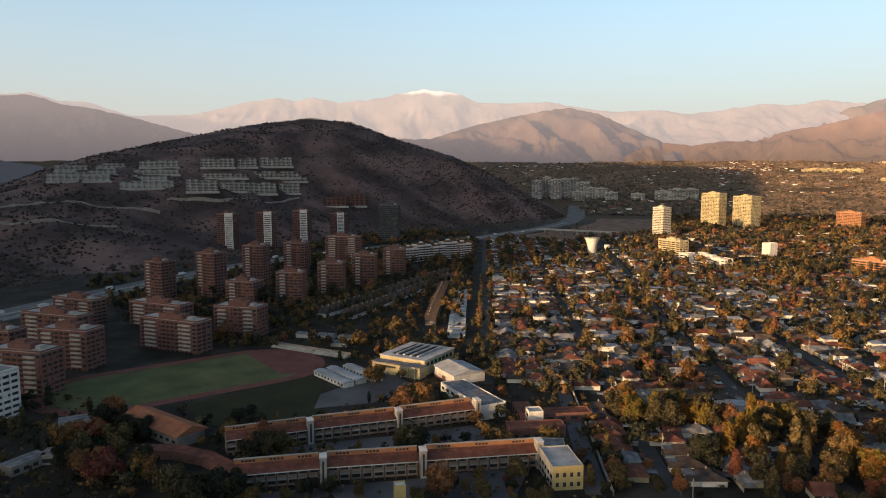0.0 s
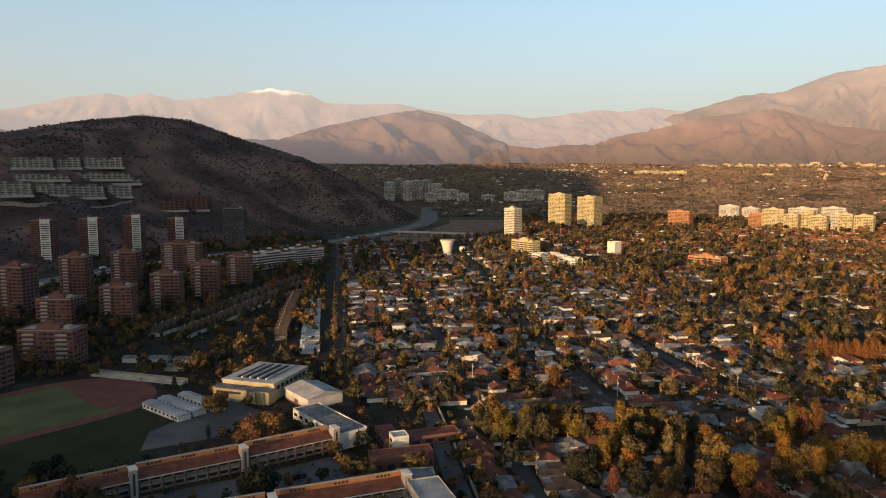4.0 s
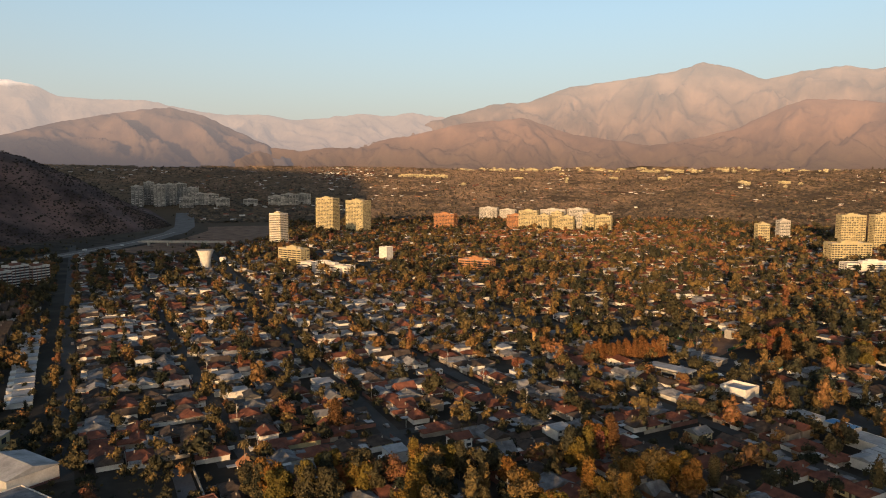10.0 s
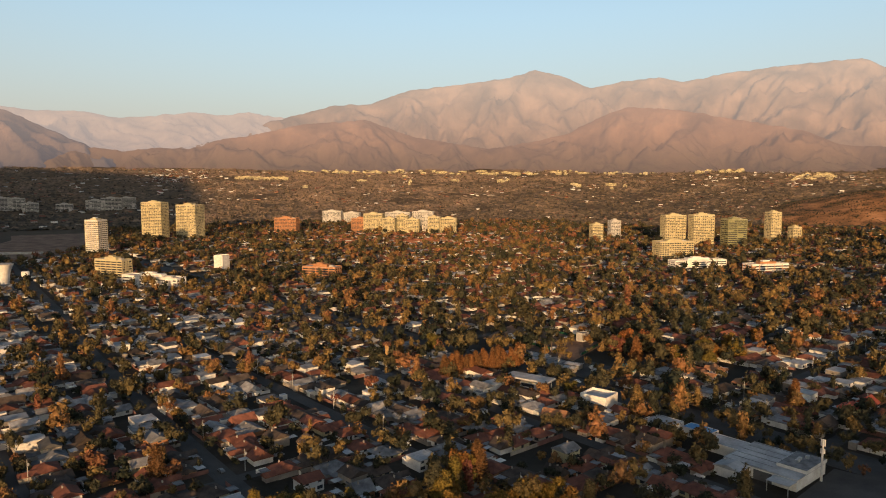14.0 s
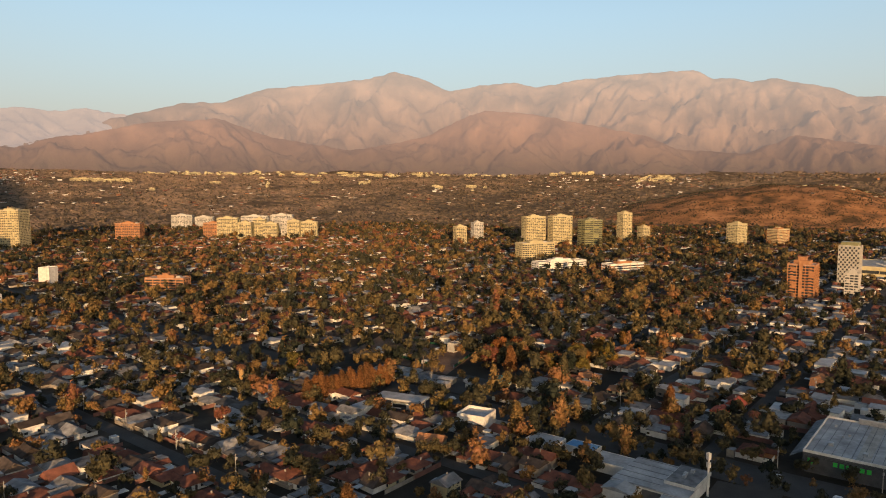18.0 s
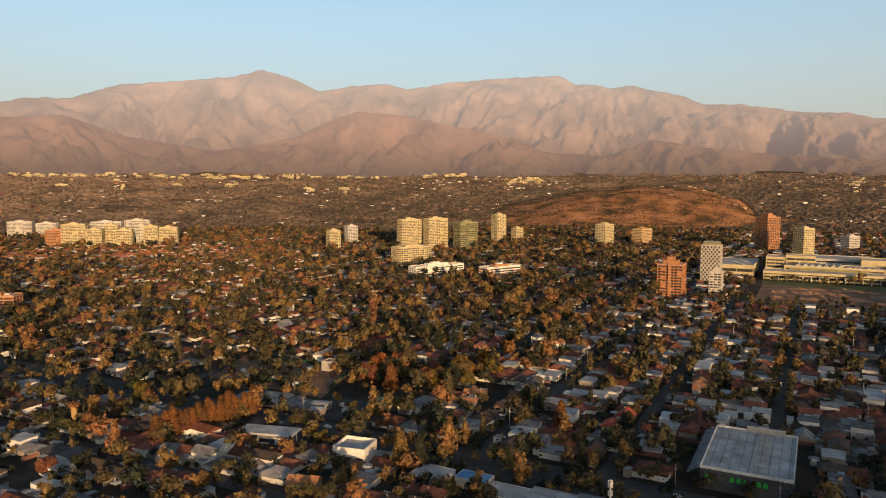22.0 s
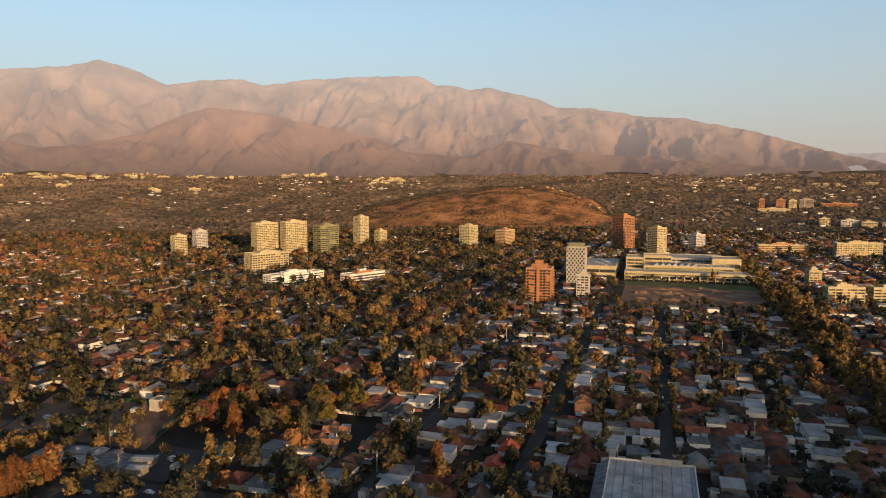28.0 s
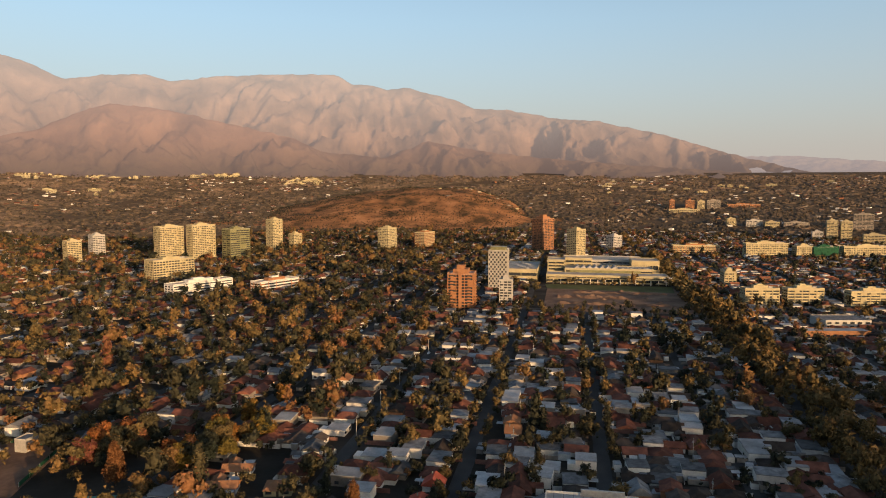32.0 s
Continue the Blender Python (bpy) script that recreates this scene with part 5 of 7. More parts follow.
t = thing("assembly_hall", pose(-315, 131, 0, 0, 0, 8), "hall with a broad dark red roof in shade", "school building")
part("wall", Geo().box(-22, -7, -0.3, 22, 7, 6), M_TAUPE, t)
g = Geo()
gable(g, 44, 14, 6, 2.8, 1.2, 0, 1)
part("roof", g, [M_ROOFORANGE, M_TAUPE], t)
for k in range(9):
    part("window", WINW, None, t, at=(-19 + 4.75 * k, -7, 1.8))
block("school_annex", -311, 92, 51, 27, 9, 4, M_TAUPE, M_ROOFGREY, "low annex with a grey sheet roof", "school building", 4, parapet=0.2)
block("school_annex", -317, 74, 110, 16, 8, 4, M_TAUPE, M_ROOFGREY, "low annex with a grey sheet roof", "school building", 4, parapet=0.2)
block("school_annex", -352, 108, 72, 21, 10, 4, M_TAUPE, M_ROOFGREY, "low pale-roofed annex by the track", "school building", 4, parapet=0.2)
g = Geo()
arc = [(-296, 112), (-284, 123), (-268, 129), (-254, 130), (-243, 124), (-238, 114)]
for i, (x, y) in enumerate(arc):
    dx, dy = arc[min(i + 1, 5)][0] - arc[max(i - 1, 0)][0], arc[min(i + 1, 5)][1] - arc[max(i - 1, 0)][1]
    q = math.hypot(dx, dy)
    nx, ny = -dy / q * 3.0, dx / q * 3.0
    g.v += [(x + nx, y + ny, 4.4), (x - nx, y - ny, 3.9), (x + nx, y + ny, -0.3), (x - nx, y - ny, -0.3)]
for i in range(5):
    a, b = 4 * i, 4 * i + 4
    g.f += [(a + 1, b + 1, b, a), (a, b, b + 2, a + 2), (b + 1, a + 1, a + 3, b + 3)]
    g.m += [0, 1, 1]
g.f += [(0, 2, 3, 1), (20, 21, 23, 22)]
g.m += [1, 1]
t = thing("curved_wing", pose(0, 0, 0), "curved low school wing with a red roof", "school building")
part("wing", g, [M_ROOFTILE, M_BRICK], t)


# ---------------------------------------------------------------- rows of townhouses
def row_houses(pts, n, kind, wall, roof, turn, label, group):
    first = None
    for k in range(n):
        f = k / (n - 1) * (len(pts) - 1)
        i = min(int(f), len(pts) - 2)
        x = pts[i][0] + (pts[i + 1][0] - pts[i][0]) * (f - i)
        y = pts[i][1] + (pts[i + 1][1] - pts[i][1]) * (f - i)
        a = math.degrees(math.atan2(pts[i + 1][1] - pts[i][1], pts[i + 1][0] - pts[i][0])) + turn
        m = pose(x, y, 0, 0, 0, a)
        if first is None:
            first = house(kind, wall, roof, m, label)
            tagged(first, group=group)
        else:
            copy_thing(first, m)


row_houses([(-484, 343), (-503, 397), (-545, 491), (-582, 588)], 22, 8, M_WHITE, M_ROOFBROWN, 90, "terraced house with a steep brown roof", "terraced row by the towers")
row_houses([(-462, 352), (-482, 402), (-524, 494), (-560, 590)], 20, 8, M_WHITE, M_ROOFBROWN, 90, "terraced house with a steep brown roof", "terraced row by the towers")
row_houses([(-398, 384), (-453, 446), (-510, 512)], 14, 8, M_TAUPE, M_ROOFBROWN, 90, "terraced house with a steep dark brown roof", "sawtooth terrace")
row_houses([(-352, 368), (-403, 423), (-480, 508)], 12, 4, M_WHITE, M_ROOFGREY, 0, "white flat-roofed terraced house", "white terrace")


# ---------------------------------------------------------------- terraced flats on the hill
def on_hill(px_az, elev):
    """The place where the line at that azimuth and elevation from the start meets the hill."""
    r = lerp(px_az, *zip(*HILL_FOOT))
    while r < 1950:
        x, y, h = hill_z(px_az, r)
        if h >= 120 + r * math.tan(radians(elev)):
            break
        r += 6
    return x, y, h, r


def flats(rows):
    """Terraced flats where lines of sight at (azimuth, elevation) meet the hill: width, height and storeys, stepping back up the slope."""
    rng = random.Random(77)
    for az, el, w, h, fl in rows:
        x, y, z, r = on_hill(az, el)
        w, h, fl = w * r / 1400, h * r / 1400 * (0.72 if az < -64 else 0.84), max(fl, 3)
        wall = M_BRICK if az > -54 else M_TAUPE
        t = thing("hillside_flats", pose(x, y, z - 3, 0, 0, -az + 4), "pale terraced flats stepping up the scrub hillside", "apartment building", "hillside flats")
        fh, n = h / fl, max(int(w / 9), 2)
        core, slabs, walls = Geo(), Geo(), Geo()
        for k in range(fl):
            z0 = 3 + k * fh
            for i in range(n):
                if k == fl - 1 and rng.random() < 0.3:
                    continue
                a0, a1, back = -w / 2 + w * i / n, -w / 2 + w * (i + 1) / n, k * 1.6 + rng.choice((0, 0, 1.5, 3))
                core.box(a0, -6 + back, z0 - (3 if k == 0 else 0), a1, 9, z0 + fh - 0.4)
                slabs.box(a0 + 0.02, -7.4 + back, z0 + fh - 0.45, a1 - 0.02, 9.2, z0 + fh)
                slabs.box(a0 + 0.6, -7.3 + back, z0, a1 - 0.6, -7.1 + back, z0 + 0.9)
                walls.box(a0 - 0.2, -7 + back, z0, a0 + 0.25, 9.1, z0 + fh - 0.46)
                walls.box(a0 + w / n * 0.45, -6.2 + back, z0, a0 + w / n * 0.75, -5.9 + back, z0 + fh - 0.46)
        part("glazed_core", core, M_GLASS, t)
        tagged(part("floor_slab", slabs, wall if az > -54 else M_GREYB if az < -64 else M_CONC, t, "pale floor slabs and balcony fronts"), kind="stuff")
        tagged(part("party_wall", walls, wall, t), kind="stuff")
        part("terrace_wall", Geo().box(-w / 2 - 2, -10, -1, w / 2 + 2, -9.4, 3.2), M_CONC, t)


flats(((-73.1, -0.52, 63, 22, 7), (-72.8, 0.22, 52, 13, 4), (-71.2, -0.49, 44, 15, 5), (-70.8, -0.01, 46, 13, 4), (-70.2, 0.45, 47, 11, 3), (-67.8, -1.14, 92, 18, 6), (-67.8, -0.48, 69, 13, 4), (-67.1, -0.02, 77, 13, 4), (-66.9, 0.43, 67, 18, 5)))
flats(((-62.7, 0.51, 61, 21, 6), (-60.5, 0.51, 36, 21, 6), (-58.3, 0.39, 61, 21, 6), (-62.2, -0.36, 82, 11, 3), (-58.7, -0.28, 104, 14, 4), (-57.4, -0.6, 72, 12, 4), (-63.9, -1.37, 56, 27, 8), (-61.6, -1.39, 46, 24, 7), (-59.5, -1.58, 58, 26, 8), (-57.3, -1.6, 39, 23, 7), (-53.7, -2.63, 45, 23, 7), (-52.0, -2.64, 35, 28, 8)))


def hill_track(pts, label):
    """A dirt track cut along the hillside, through (azimuth, elevation) pairs seen from the valley."""
    g = Geo()
    way = sorted((a, on_hill(a, e)[3]) for a, e in pts)
    for k in range(61):
        a = pts[0][0] + (pts[-1][0] - pts[0][0]) * k / 60
        r = lerp(a, *zip(*way))
        for q in (-4, 4):
            p = hill_z(a, r + q)
            g.v += [(p[0], p[1], hill_z(a, r + 4)[2] + 0.6), (p[0], p[1], p[2] - 2)]
    for k in range(60):
        o = 4 * k
        for q in ((0, 2, 6, 4), (0, 4, 5, 1), (2, 3, 7, 6)):
            g.f.append(tuple(o + i for i in q))
            g.m.append(0)
    tagged(new("hill_track", g.mesh("hill_track", [M_TAUPE])), label, "track", kind="structure")


hill_track([(-79, -2.3), (-74, -2.0), (-70, -2.5), (-67, -2.9)], "pale dirt track along the scrub hillside")
hill_track([(-80, -3.3), (-75, -3.4), (-70, -3.9)], "pale dirt track along the scrub hillside")
hill_track([(-66.5, -1.9), (-62, -2.0), (-56.5, -1.9)], "access road below the hillside flats")

# far towers of the valley mouth
for az, r, w, h, fl in ((-37.4, 2420, 34, 62, 20), (-36.6, 2460, 30, 70, 22), (-35.9, 2420, 34, 66, 21), (-35.2, 2440, 38, 66, 21), (-34.5, 2470, 40, 64, 20), (-33.7, 2480, 44, 50, 14), (-33.1, 2440, 50, 36, 10), (-32.3, 2440, 44, 34, 9), (-31.5, 2400, 40, 26, 7), (-34.1, 2380, 40, 30, 8),
                        (-27.6, 2420, 52, 30, 8), (-26.6, 2420, 56, 36, 9), (-25.6, 2440, 50, 34, 9), (-29.5, 2400, 44, 22, 6)):
    x, y = polar(az, r)
    tower("far_tower", x, y, -az, w, 24, h, fl, M_GREYB, "grey apartment tower far up the shaded valley", bay=9, spandrel=0.5, band=M_CONC)


# ---------------------------------------------------------------- water towers, bridge
def lathe(profile, n=24):
    g = Geo()
    for r, z in profile:
        g.v += [(r * math.cos(6.2832 * i / n), r * math.sin(6.2832 * i / n), z) for i in range(n)]
    for j in range(len(profile) - 1):
        for i in range(n):
            a, b = j * n + i, j * n + (i + 1) % n
            g.f.append((a, b, b + n, a + n))
            g.m.append(0)
    g.f.append(tuple(range((len(profile) - 1) * n, len(profile) * n)))
    g.m.append(0)
    return g


t = thing("water_tower", pose(-576, 889, 0), "white flared concrete water tower among trees", "water tower")
part("shaft", lathe([(6, -0.3), (6.3, 8), (7.4, 15), (9.4, 21), (11.2, 25)]), M_WHITE, t)
part("lid", lathe([(11.3, 25.05), (11.3, 25.6), (10.6, 25.7), (3, 26.1)]), M_CONC, t)
t = thing("water_tower", pose(-560, 905, 0), "small white water tank on a stem", "water tower")
part("stem", lathe([(2.2, -0.3), (2.2, 8)]), M_WHITE, t)
part("tank", lathe([(2.2, 8.02), (4.2, 9.5), (4.4, 14), (3.8, 15)]), M_WHITE, t)
t = thing("road_bridge", pose(-790, 1165, 0, 0, 0, 12), "concrete road bridge over the motorway", "bridge")
part("deck", Geo().box(-85, -6, 6.5, 85, 6, 8.2), M_CONC, t)
for s in (-5.8, 5.5):
    part("guard_rail", Geo().box(-85, s, 8.2, 85, s + 0.3, 9.2), M_CONC, t)
for k in range(5):
    part("bridge_pier", Geo().box(-70 + 35 * k, -4, -0.5, -68 + 35 * k, 4, 6.5), M_CONC, t)
slab("bare_ground", [(-740, 1020), (-860, 1060), (-890, 1300), (-960, 1500), (-1150, 1790), (-900, 1750), (-760, 1400), (-700, 1200)], 0.1, M_DIRT, "bare brown ground beside the motorway", "ground")


# ---------------------------------------------------------------- supermarket, filling station and shops on the avenue
t = thing("supermarket", pose(173, 402, 0, 0, 0, GRID), "large supermarket with a grey flat roof", "supermarket")
part("wall", Geo().box(-27, -17, -0.3, 27, 17, 8.2), M_DARK, t)
part("roof", Geo().box(-26.6, -16.6, 8.2, 26.6, 16.6, 8.5), M_ROOFWHITE, t)
part("roof_strip", Geo().box(-26, -7, 8.5, 26, -2, 8.62), M_CONC, t, "paler strip of roof sheets")
g = Geo()
for a0, b0, a1, b1 in ((-27, -17, 27, -16.6), (-27, 16.6, 27, 17), (-27, -16.6, -26.6, 16.6), (26.6, -16.6, 27, 16.6)):
    g.box(a0, b0, 8.2, a1, b1, 9.3)
part("parapet", g, M_WHITE, t)
g = Geo()
g.add([(-27, 17.05, 8.4), (27, 17.05, 8.4), (27, 22, 5.5), (-27, 22, 5.5), (-27, 17.05, 8.1), (27, 17.05, 8.1), (27, 22, 5.2), (-27, 22, 5.2)], [(0, 3, 2, 1), (4, 5, 6, 7), (3, 7, 6, 2), (0, 4, 7, 3), (1, 2, 6, 5)])
part("side_roof", g, M_ROOFGREY, t)
part("shopfront", Geo().box(-27.25, -16, 0, -27, 16, 6.8), M_DARK, t, "dark glazed shopfront")
for k in range(6):
    part("sign_bar", Geo().box(-27.45, 4 - 2.4 * k, 4.6, -27.25, 5.6 - 2.4 * k, 6.4), M_GREEN, t, "green sign shape")
part("sign_bar", Geo().box(-27.45, 13, 3.6, -27.25, 15, 6.2), M_GREEN, t, "green sign shape")
for x, y in ((-14, 8), (-19, -5.5), (14, 11), (4, 4), (0, 6)):
    u = part("roof_unit", Geo().box(x, y, 8.5, x + (2.6 if x < -10 else 0.9), y + (1.8 if x < -10 else 0.9), 9.8 if x < -10 else 9.4), M_METAL, t)
for k in range(9):
    part("roof_seam", Geo().box(-26, -15 + 3.6 * k, 8.5, 26, -14.8 + 3.6 * k, 8.58 if not 2 < k < 5 else 8.7), M_ROOFGREY, t)
part("plant_screen", Geo().box(25.5, -12, 8.5, 26.5, 4, 11), M_METAL, t)

t = thing("filling_station", pose(-15, 508, 0, 0, 0, -33), "filling station canopy with a white rim", "canopy")
part("canopy", Geo().box(-14, -5.5, 5.2, 14, 5.5, 6.2), M_ROOFWHITE, t)
for x in (-12, 12):
    for y in (-4.5, 4.2):
        part("post", Geo().box(x - 0.25, y - 0.25, -0.2, x + 0.25, y + 0.25, 5.2), M_WHITE, t)
part("kiosk", Geo().box(-5, -2.5, -0.2, 6, 4, 3.4), M_WHITE, t)
part("kiosk_window", Geo().box(-4, -2.58, 0.8, 4, -2.45, 2.6), M_GLASS, t)
slab("forecourt", [(-38, 515), (2, 488), (12, 503), (-26, 530)], 0.12, M_ASPHALT, "asphalt forecourt of the filling station", "yard")
slab("car_park", [(-12, 482), (22, 452), (42, 470), (6, 503)], 0.12, M_CONC, "grey paved car park beside the avenue", "yard")
t = block("shop_unit", 19, 476, -38, 15, 14, 5.2, M_WHITE, M_ROOFWHITE, "white open-topped shop unit on the car park", "shop", 3, parapet=1.6)
t = thing("house", pose(-8, 450, 0, 0, 0, -28), "small cream house with an orange tile roof", "house")
part("wall", Geo().box(-6, -4, -0.3, 6, 4, 4), M_CREAM, t)
g = Geo()
gable(g, 12, 8, 4, 2.2, 0.5, 0, 1)
part("roof", g, [M_ORANGE, M_CREAM], t)
for x in (-3.5, 0, 3.5):
    part("window", WIN, None, t, at=(x, -4, 1.2))
t = thing("warehouse", pose(*W(311, 243), 0, 0, 0, GRID), "wide white workshop with grey sheet roofs and a parking bay", "workshop")
part("wall", Geo().box(-10, -14.5, -0.3, 17, 15, 4.7), M_WHITE, t)
part("roof", Geo().box(-10.3, -14.8, 4.7, 17.3, 15.3, 5.0), M_ROOFWHITE, t)
part("office", Geo().box(-2, -14.9, 5.0, 17.2, -3, 6.2), M_WHITE, t, "raised white office part")
part("office_roof", Geo().box(-1.7, -14.6, 6.2, 16.9, -3.3, 6.35), M_ROOFGREY, t)
part("side_wing", Geo().box(-18, 4, -0.3, -10, 15.2, 4.2), M_WHITE, t)
g = Geo()
gable(g, 8, 11.2, 4.2, 1.3, 0.4, 0, 1)
part("wing_roof", Geo().add([(a - 14, b + 9.6, c) for a, b, c in g.v], g.f), M_ROOFWHITE, t)
part("canopy", Geo().box(-17.5, -14.8, 4.3, -10.3, -6, 4.5), M_ROOFWHITE, t)
for b in (-14.5, -6.4):
    part("post", Geo().box(-17.3, b, -0.2, -17.0, b + 0.3, 4.3), M_METAL, t)
# The wall is solid; a dark panel paints the shade of the parking bay.
part("gate", Geo().box(-10.12, -5, 0, -9.98, 2.5, 4), M_DARK, t, "dark panel standing for the shaded opening")
for a, b in ((4, -9), (7, -8.6), (11, -10)):
    part("roof_unit", Geo().box(a, b, 6.35, a + 1.8, b + 1.3, 7.4), M_METAL, t)
for k in range(6):
    part("roof_seam", Geo().box(-10 + 5.2 * k, -2.8, 5.0, -9.7 + 5.2 * k, 15, 5.14), M_ROOFGREY, t)
slab("car_park", [W(290, 200), W(340, 204), W(336, 228), W(290, 226)], 0.1, M_ASPHALT, "dark asphalt car park beside the workshop", "yard")
block("workshop", 64, 411, GRID, 12, 17, 4.2, M_WHITE, M_ROOFWHITE, "small workshop with a pale flat roof", "workshop", 3, parapet=0.3)
block("workshop", 57, 429, GRID + 90, 14, 8, 4.2, M_WHITE, M_BLUE, "shed with a blue sheet roof", "workshop", 2, parapet=0.25)
block("workshop", 42, 438, GRID, 13, 15, 4.6, M_WHITE, M_ROOFWHITE, "white workshop with a pale roof beside the avenue", "workshop", 2, parapet=0.3)
t = thing("antenna_mast", pose(*W(319, 226.5), 0), "white telephone mast with panel antennas", "mast")
part("mast", lathe([(0.5, -0.2), (0.42, 8), (0.3, 17.5)], 10), M_WHITE, t)
for k in range(3):
    a = k * 2.094
    part("antenna_panel", Geo().box(0.7 * math.cos(a) - 0.22, 0.7 * math.sin(a) - 0.22, 14.5, 0.7 * math.cos(a) + 0.22, 0.7 * math.sin(a) + 0.22, 17.2), M_WHITE, t)
    part("antenna_panel", Geo().box(0.7 * math.cos(a) - 0.2, 0.7 * math.sin(a) - 0.2, 11.4, 0.7 * math.cos(a) + 0.2, 0.7 * math.sin(a) + 0.2, 13.4), M_WHITE, t)
t = thing("house", pose(48, 540, 0, 0, 0, -25), "pavilion with a teal sheet roof", "house")
part("wall", Geo().box(-6, -5, -0.3, 6, 5, 3.4), M_WHITE, t)
g = Geo()
gable(g, 12, 10, 3.4, 2.6, 0.8, 0, 1, 3.5)
part("roof", g, [M_TEAL, M_WHITE], t)

# ---------------------------------------------------------------- market sheds and the fenced yard on the avenue
slab("dirt_yard", [W(392, 412), W(450, 430), W(450, 524), W(392, 500)], 0.1, M_DIRT, "fenced dirt yard with parked trucks", "yard")
slab("car_park", [W(365, 368), W(398, 374), W(400, 408), W(365, 392)], 0.1, M_ASPHALT, "dark asphalt car park beside the avenue", "yard")
frng = random.Random(41)
for k in range(13):
    u, v = 369 + 9 * (k % 2) + frng.uniform(-1, 1), 396 + 4.4 * k
    w, d, h = frng.uniform(6, 11), frng.uniform(4, 8), frng.uniform(2.2, 3.4)
    t = thing("market_shed", pose(*W(u, v), 0.05, 0, 0, GRID + frng.choice((0, 0, 90)) + frng.uniform(-16, 16)), "low market shed with a pale sheet roof", "shed", "market sheds")
    part("wall", Geo().box(-w / 2, -d / 2, -0.2, w / 2, d / 2, h - 0.1), M_TAUPE, t)
    g = Geo()
    gable(g, w, d, h, frng.uniform(0.4, 1.0), 0.5, 0, 1)
    part("roof", g, [frng.choice((M_ROOFWHITE, M_ROOFWHITE, M_ROOFGREY)), M_TAUPE], t)
for u, v, n, turn in ((450, 460, 60, 90), (404, 448, 40, 84), (426, 424, 40, 18)):
    t = thing("site_fence", pose(*W(u, v), 0, 0, 0, GRID + turn), "green netting fence round the dirt yard", "fence", "site fences")
    part("net", Geo().box(-n / 2, -0.05, 0, n / 2, 0.05, 1.9), M_NET, t)
    for k in range(5):
        part("post", Geo().box(-n / 2 + n * k / 4 - 0.08, -0.14, -0.2, -n / 2 + n * k / 4 + 0.08, 0.14, 2.0), M_METAL, t)
t = block("site_office", *W(444, 446), GRID, 8, 6, 6, M_CONC, M_ROOFGREY, "grey concrete hut at the dirt yard", "hut", 2)
for u, v in ((404, 440), (409, 462), (436, 455), (440, 470), (404, 478), (412, 490), (438, 498), (372, 378), (378, 384), (384, 390)):
    t = thing("van", pose(*W(u, v), 0.12, 0, 0, GRID + frng.choice((0, 90, 80))), "white van parked on the yard", "van", "parked vans")
    part("body", Geo().box(-2.6, -1.0, 0.45, 1.5, 1.0, 2.5), M_WHITE, t)
    part("cab", Geo().box(1.52, -0.95, 0.45, 2.7, 0.95, 1.9), M_CAR, t)
    part("windscreen", Geo().box(2.68, -0.8, 1.15, 2.73, 0.8, 1.75), M_GLASS, t)
    for x in (-1.6, 1.8):
        part("wheel_pair", Geo().box(x - 0.35, -1.02, 0, x + 0.35, 1.02, 0.7), M_RUBBER, t)

# stands and sheds beyond the sports field
t = thing("stand", pose(-392, 262, 0, 0, 0, 16), "low grey concrete stand beyond the track", "stand")
for k in range(4):
    part("step", Geo().box(-32, 1.1 * k, -0.2, 32, 1.1 * k + 1.1, 0.5 + 0.5 * k), M_CONC, t)
part("back_wall", Geo().box(-33, 4.5, -0.2, 33, 4.8, 3.2), M_TAUPE, t)
for x, y in ((-432, 288), (-418, 297), (-392, 290), (-402, 304)):
    t = thing("shed", pose(x, y, 0, 0, 0, 30), "low shed with a grey-green sheet roof", "shed", "yard sheds")
    part("wall", Geo().box(-6, -4, -0.2, 6, 4, 3), M_GREYB, t)
    g = Geo()
    gable(g, 12, 8, 3, 0.9, 0.4, 0, 1)
    part("roof", g, [M_ROOFGREY, M_GREYB], t)
for x, y in ((-440, 215), (-432, 140), (-352, 240), (-350, 160)):
    t = thing("floodlight_mast", pose(x, y, 0, 0, 0, 45), "grey floodlight mast beside the sports field", "mast", "floodlight masts")
    part("pole", lathe([(0.16, -0.2), (0.09, 13)], 8), M_DARK, t)
    part("lamp_head", Geo().box(-0.7, -0.15, 12.8, 0.7, 0.15, 13.3), M_DARK, t)

# ---------------------------------------------------------------- the shopping centre and the building plot
MU, MV = 1054, 147


def mall(u, v, du, dv, h, wall, floors, label):
    x, y = W(u, v)
    return tower("shopping_centre", x, y, GRID, du, dv, h, floors, wall, label, category="shopping centre", bay=9, spandrel=0.5, crown=False, inset=1.4, infill=0.05)


t = mall(1076, 150, 34, 150, 11, M_CREAM, 3, "long terraced shopping centre in low sun")
part("rounded_end", lathe([(6, 4.5), (6.2, 5), (6.2, 10), (5.6, 10.6)], 18), M_WHITE, t, at=(-15, -75, 0))
part("dark_gallery", Geo().box(-17.2, -70, 4.2, -16.6, 60, 6.6), M_GLASS, t, "dark gallery of windows")
col = Geo().box(-0.5, -0.5, 0, 0.5, 0.5, 7).mesh("column", [M_WHITE])
for k in range(16):
    part("column", col, None, t, at=(-17.8, -72 + 9.2 * k, 0))
part("ledge", Geo().box(-19.2, -75, 7, -16.8, 72, 8.3), M_CREAM, t, "broad cream ledge")
t = mall(1108, 146, 36, 112, 16, M_CREAM, 4, "upper terrace of the shopping centre")
part("glass_front", Geo().box(-18.6, -40, 11.6, -18.0, 50, 14.6), M_GGLASS, t, "dark green glass front")
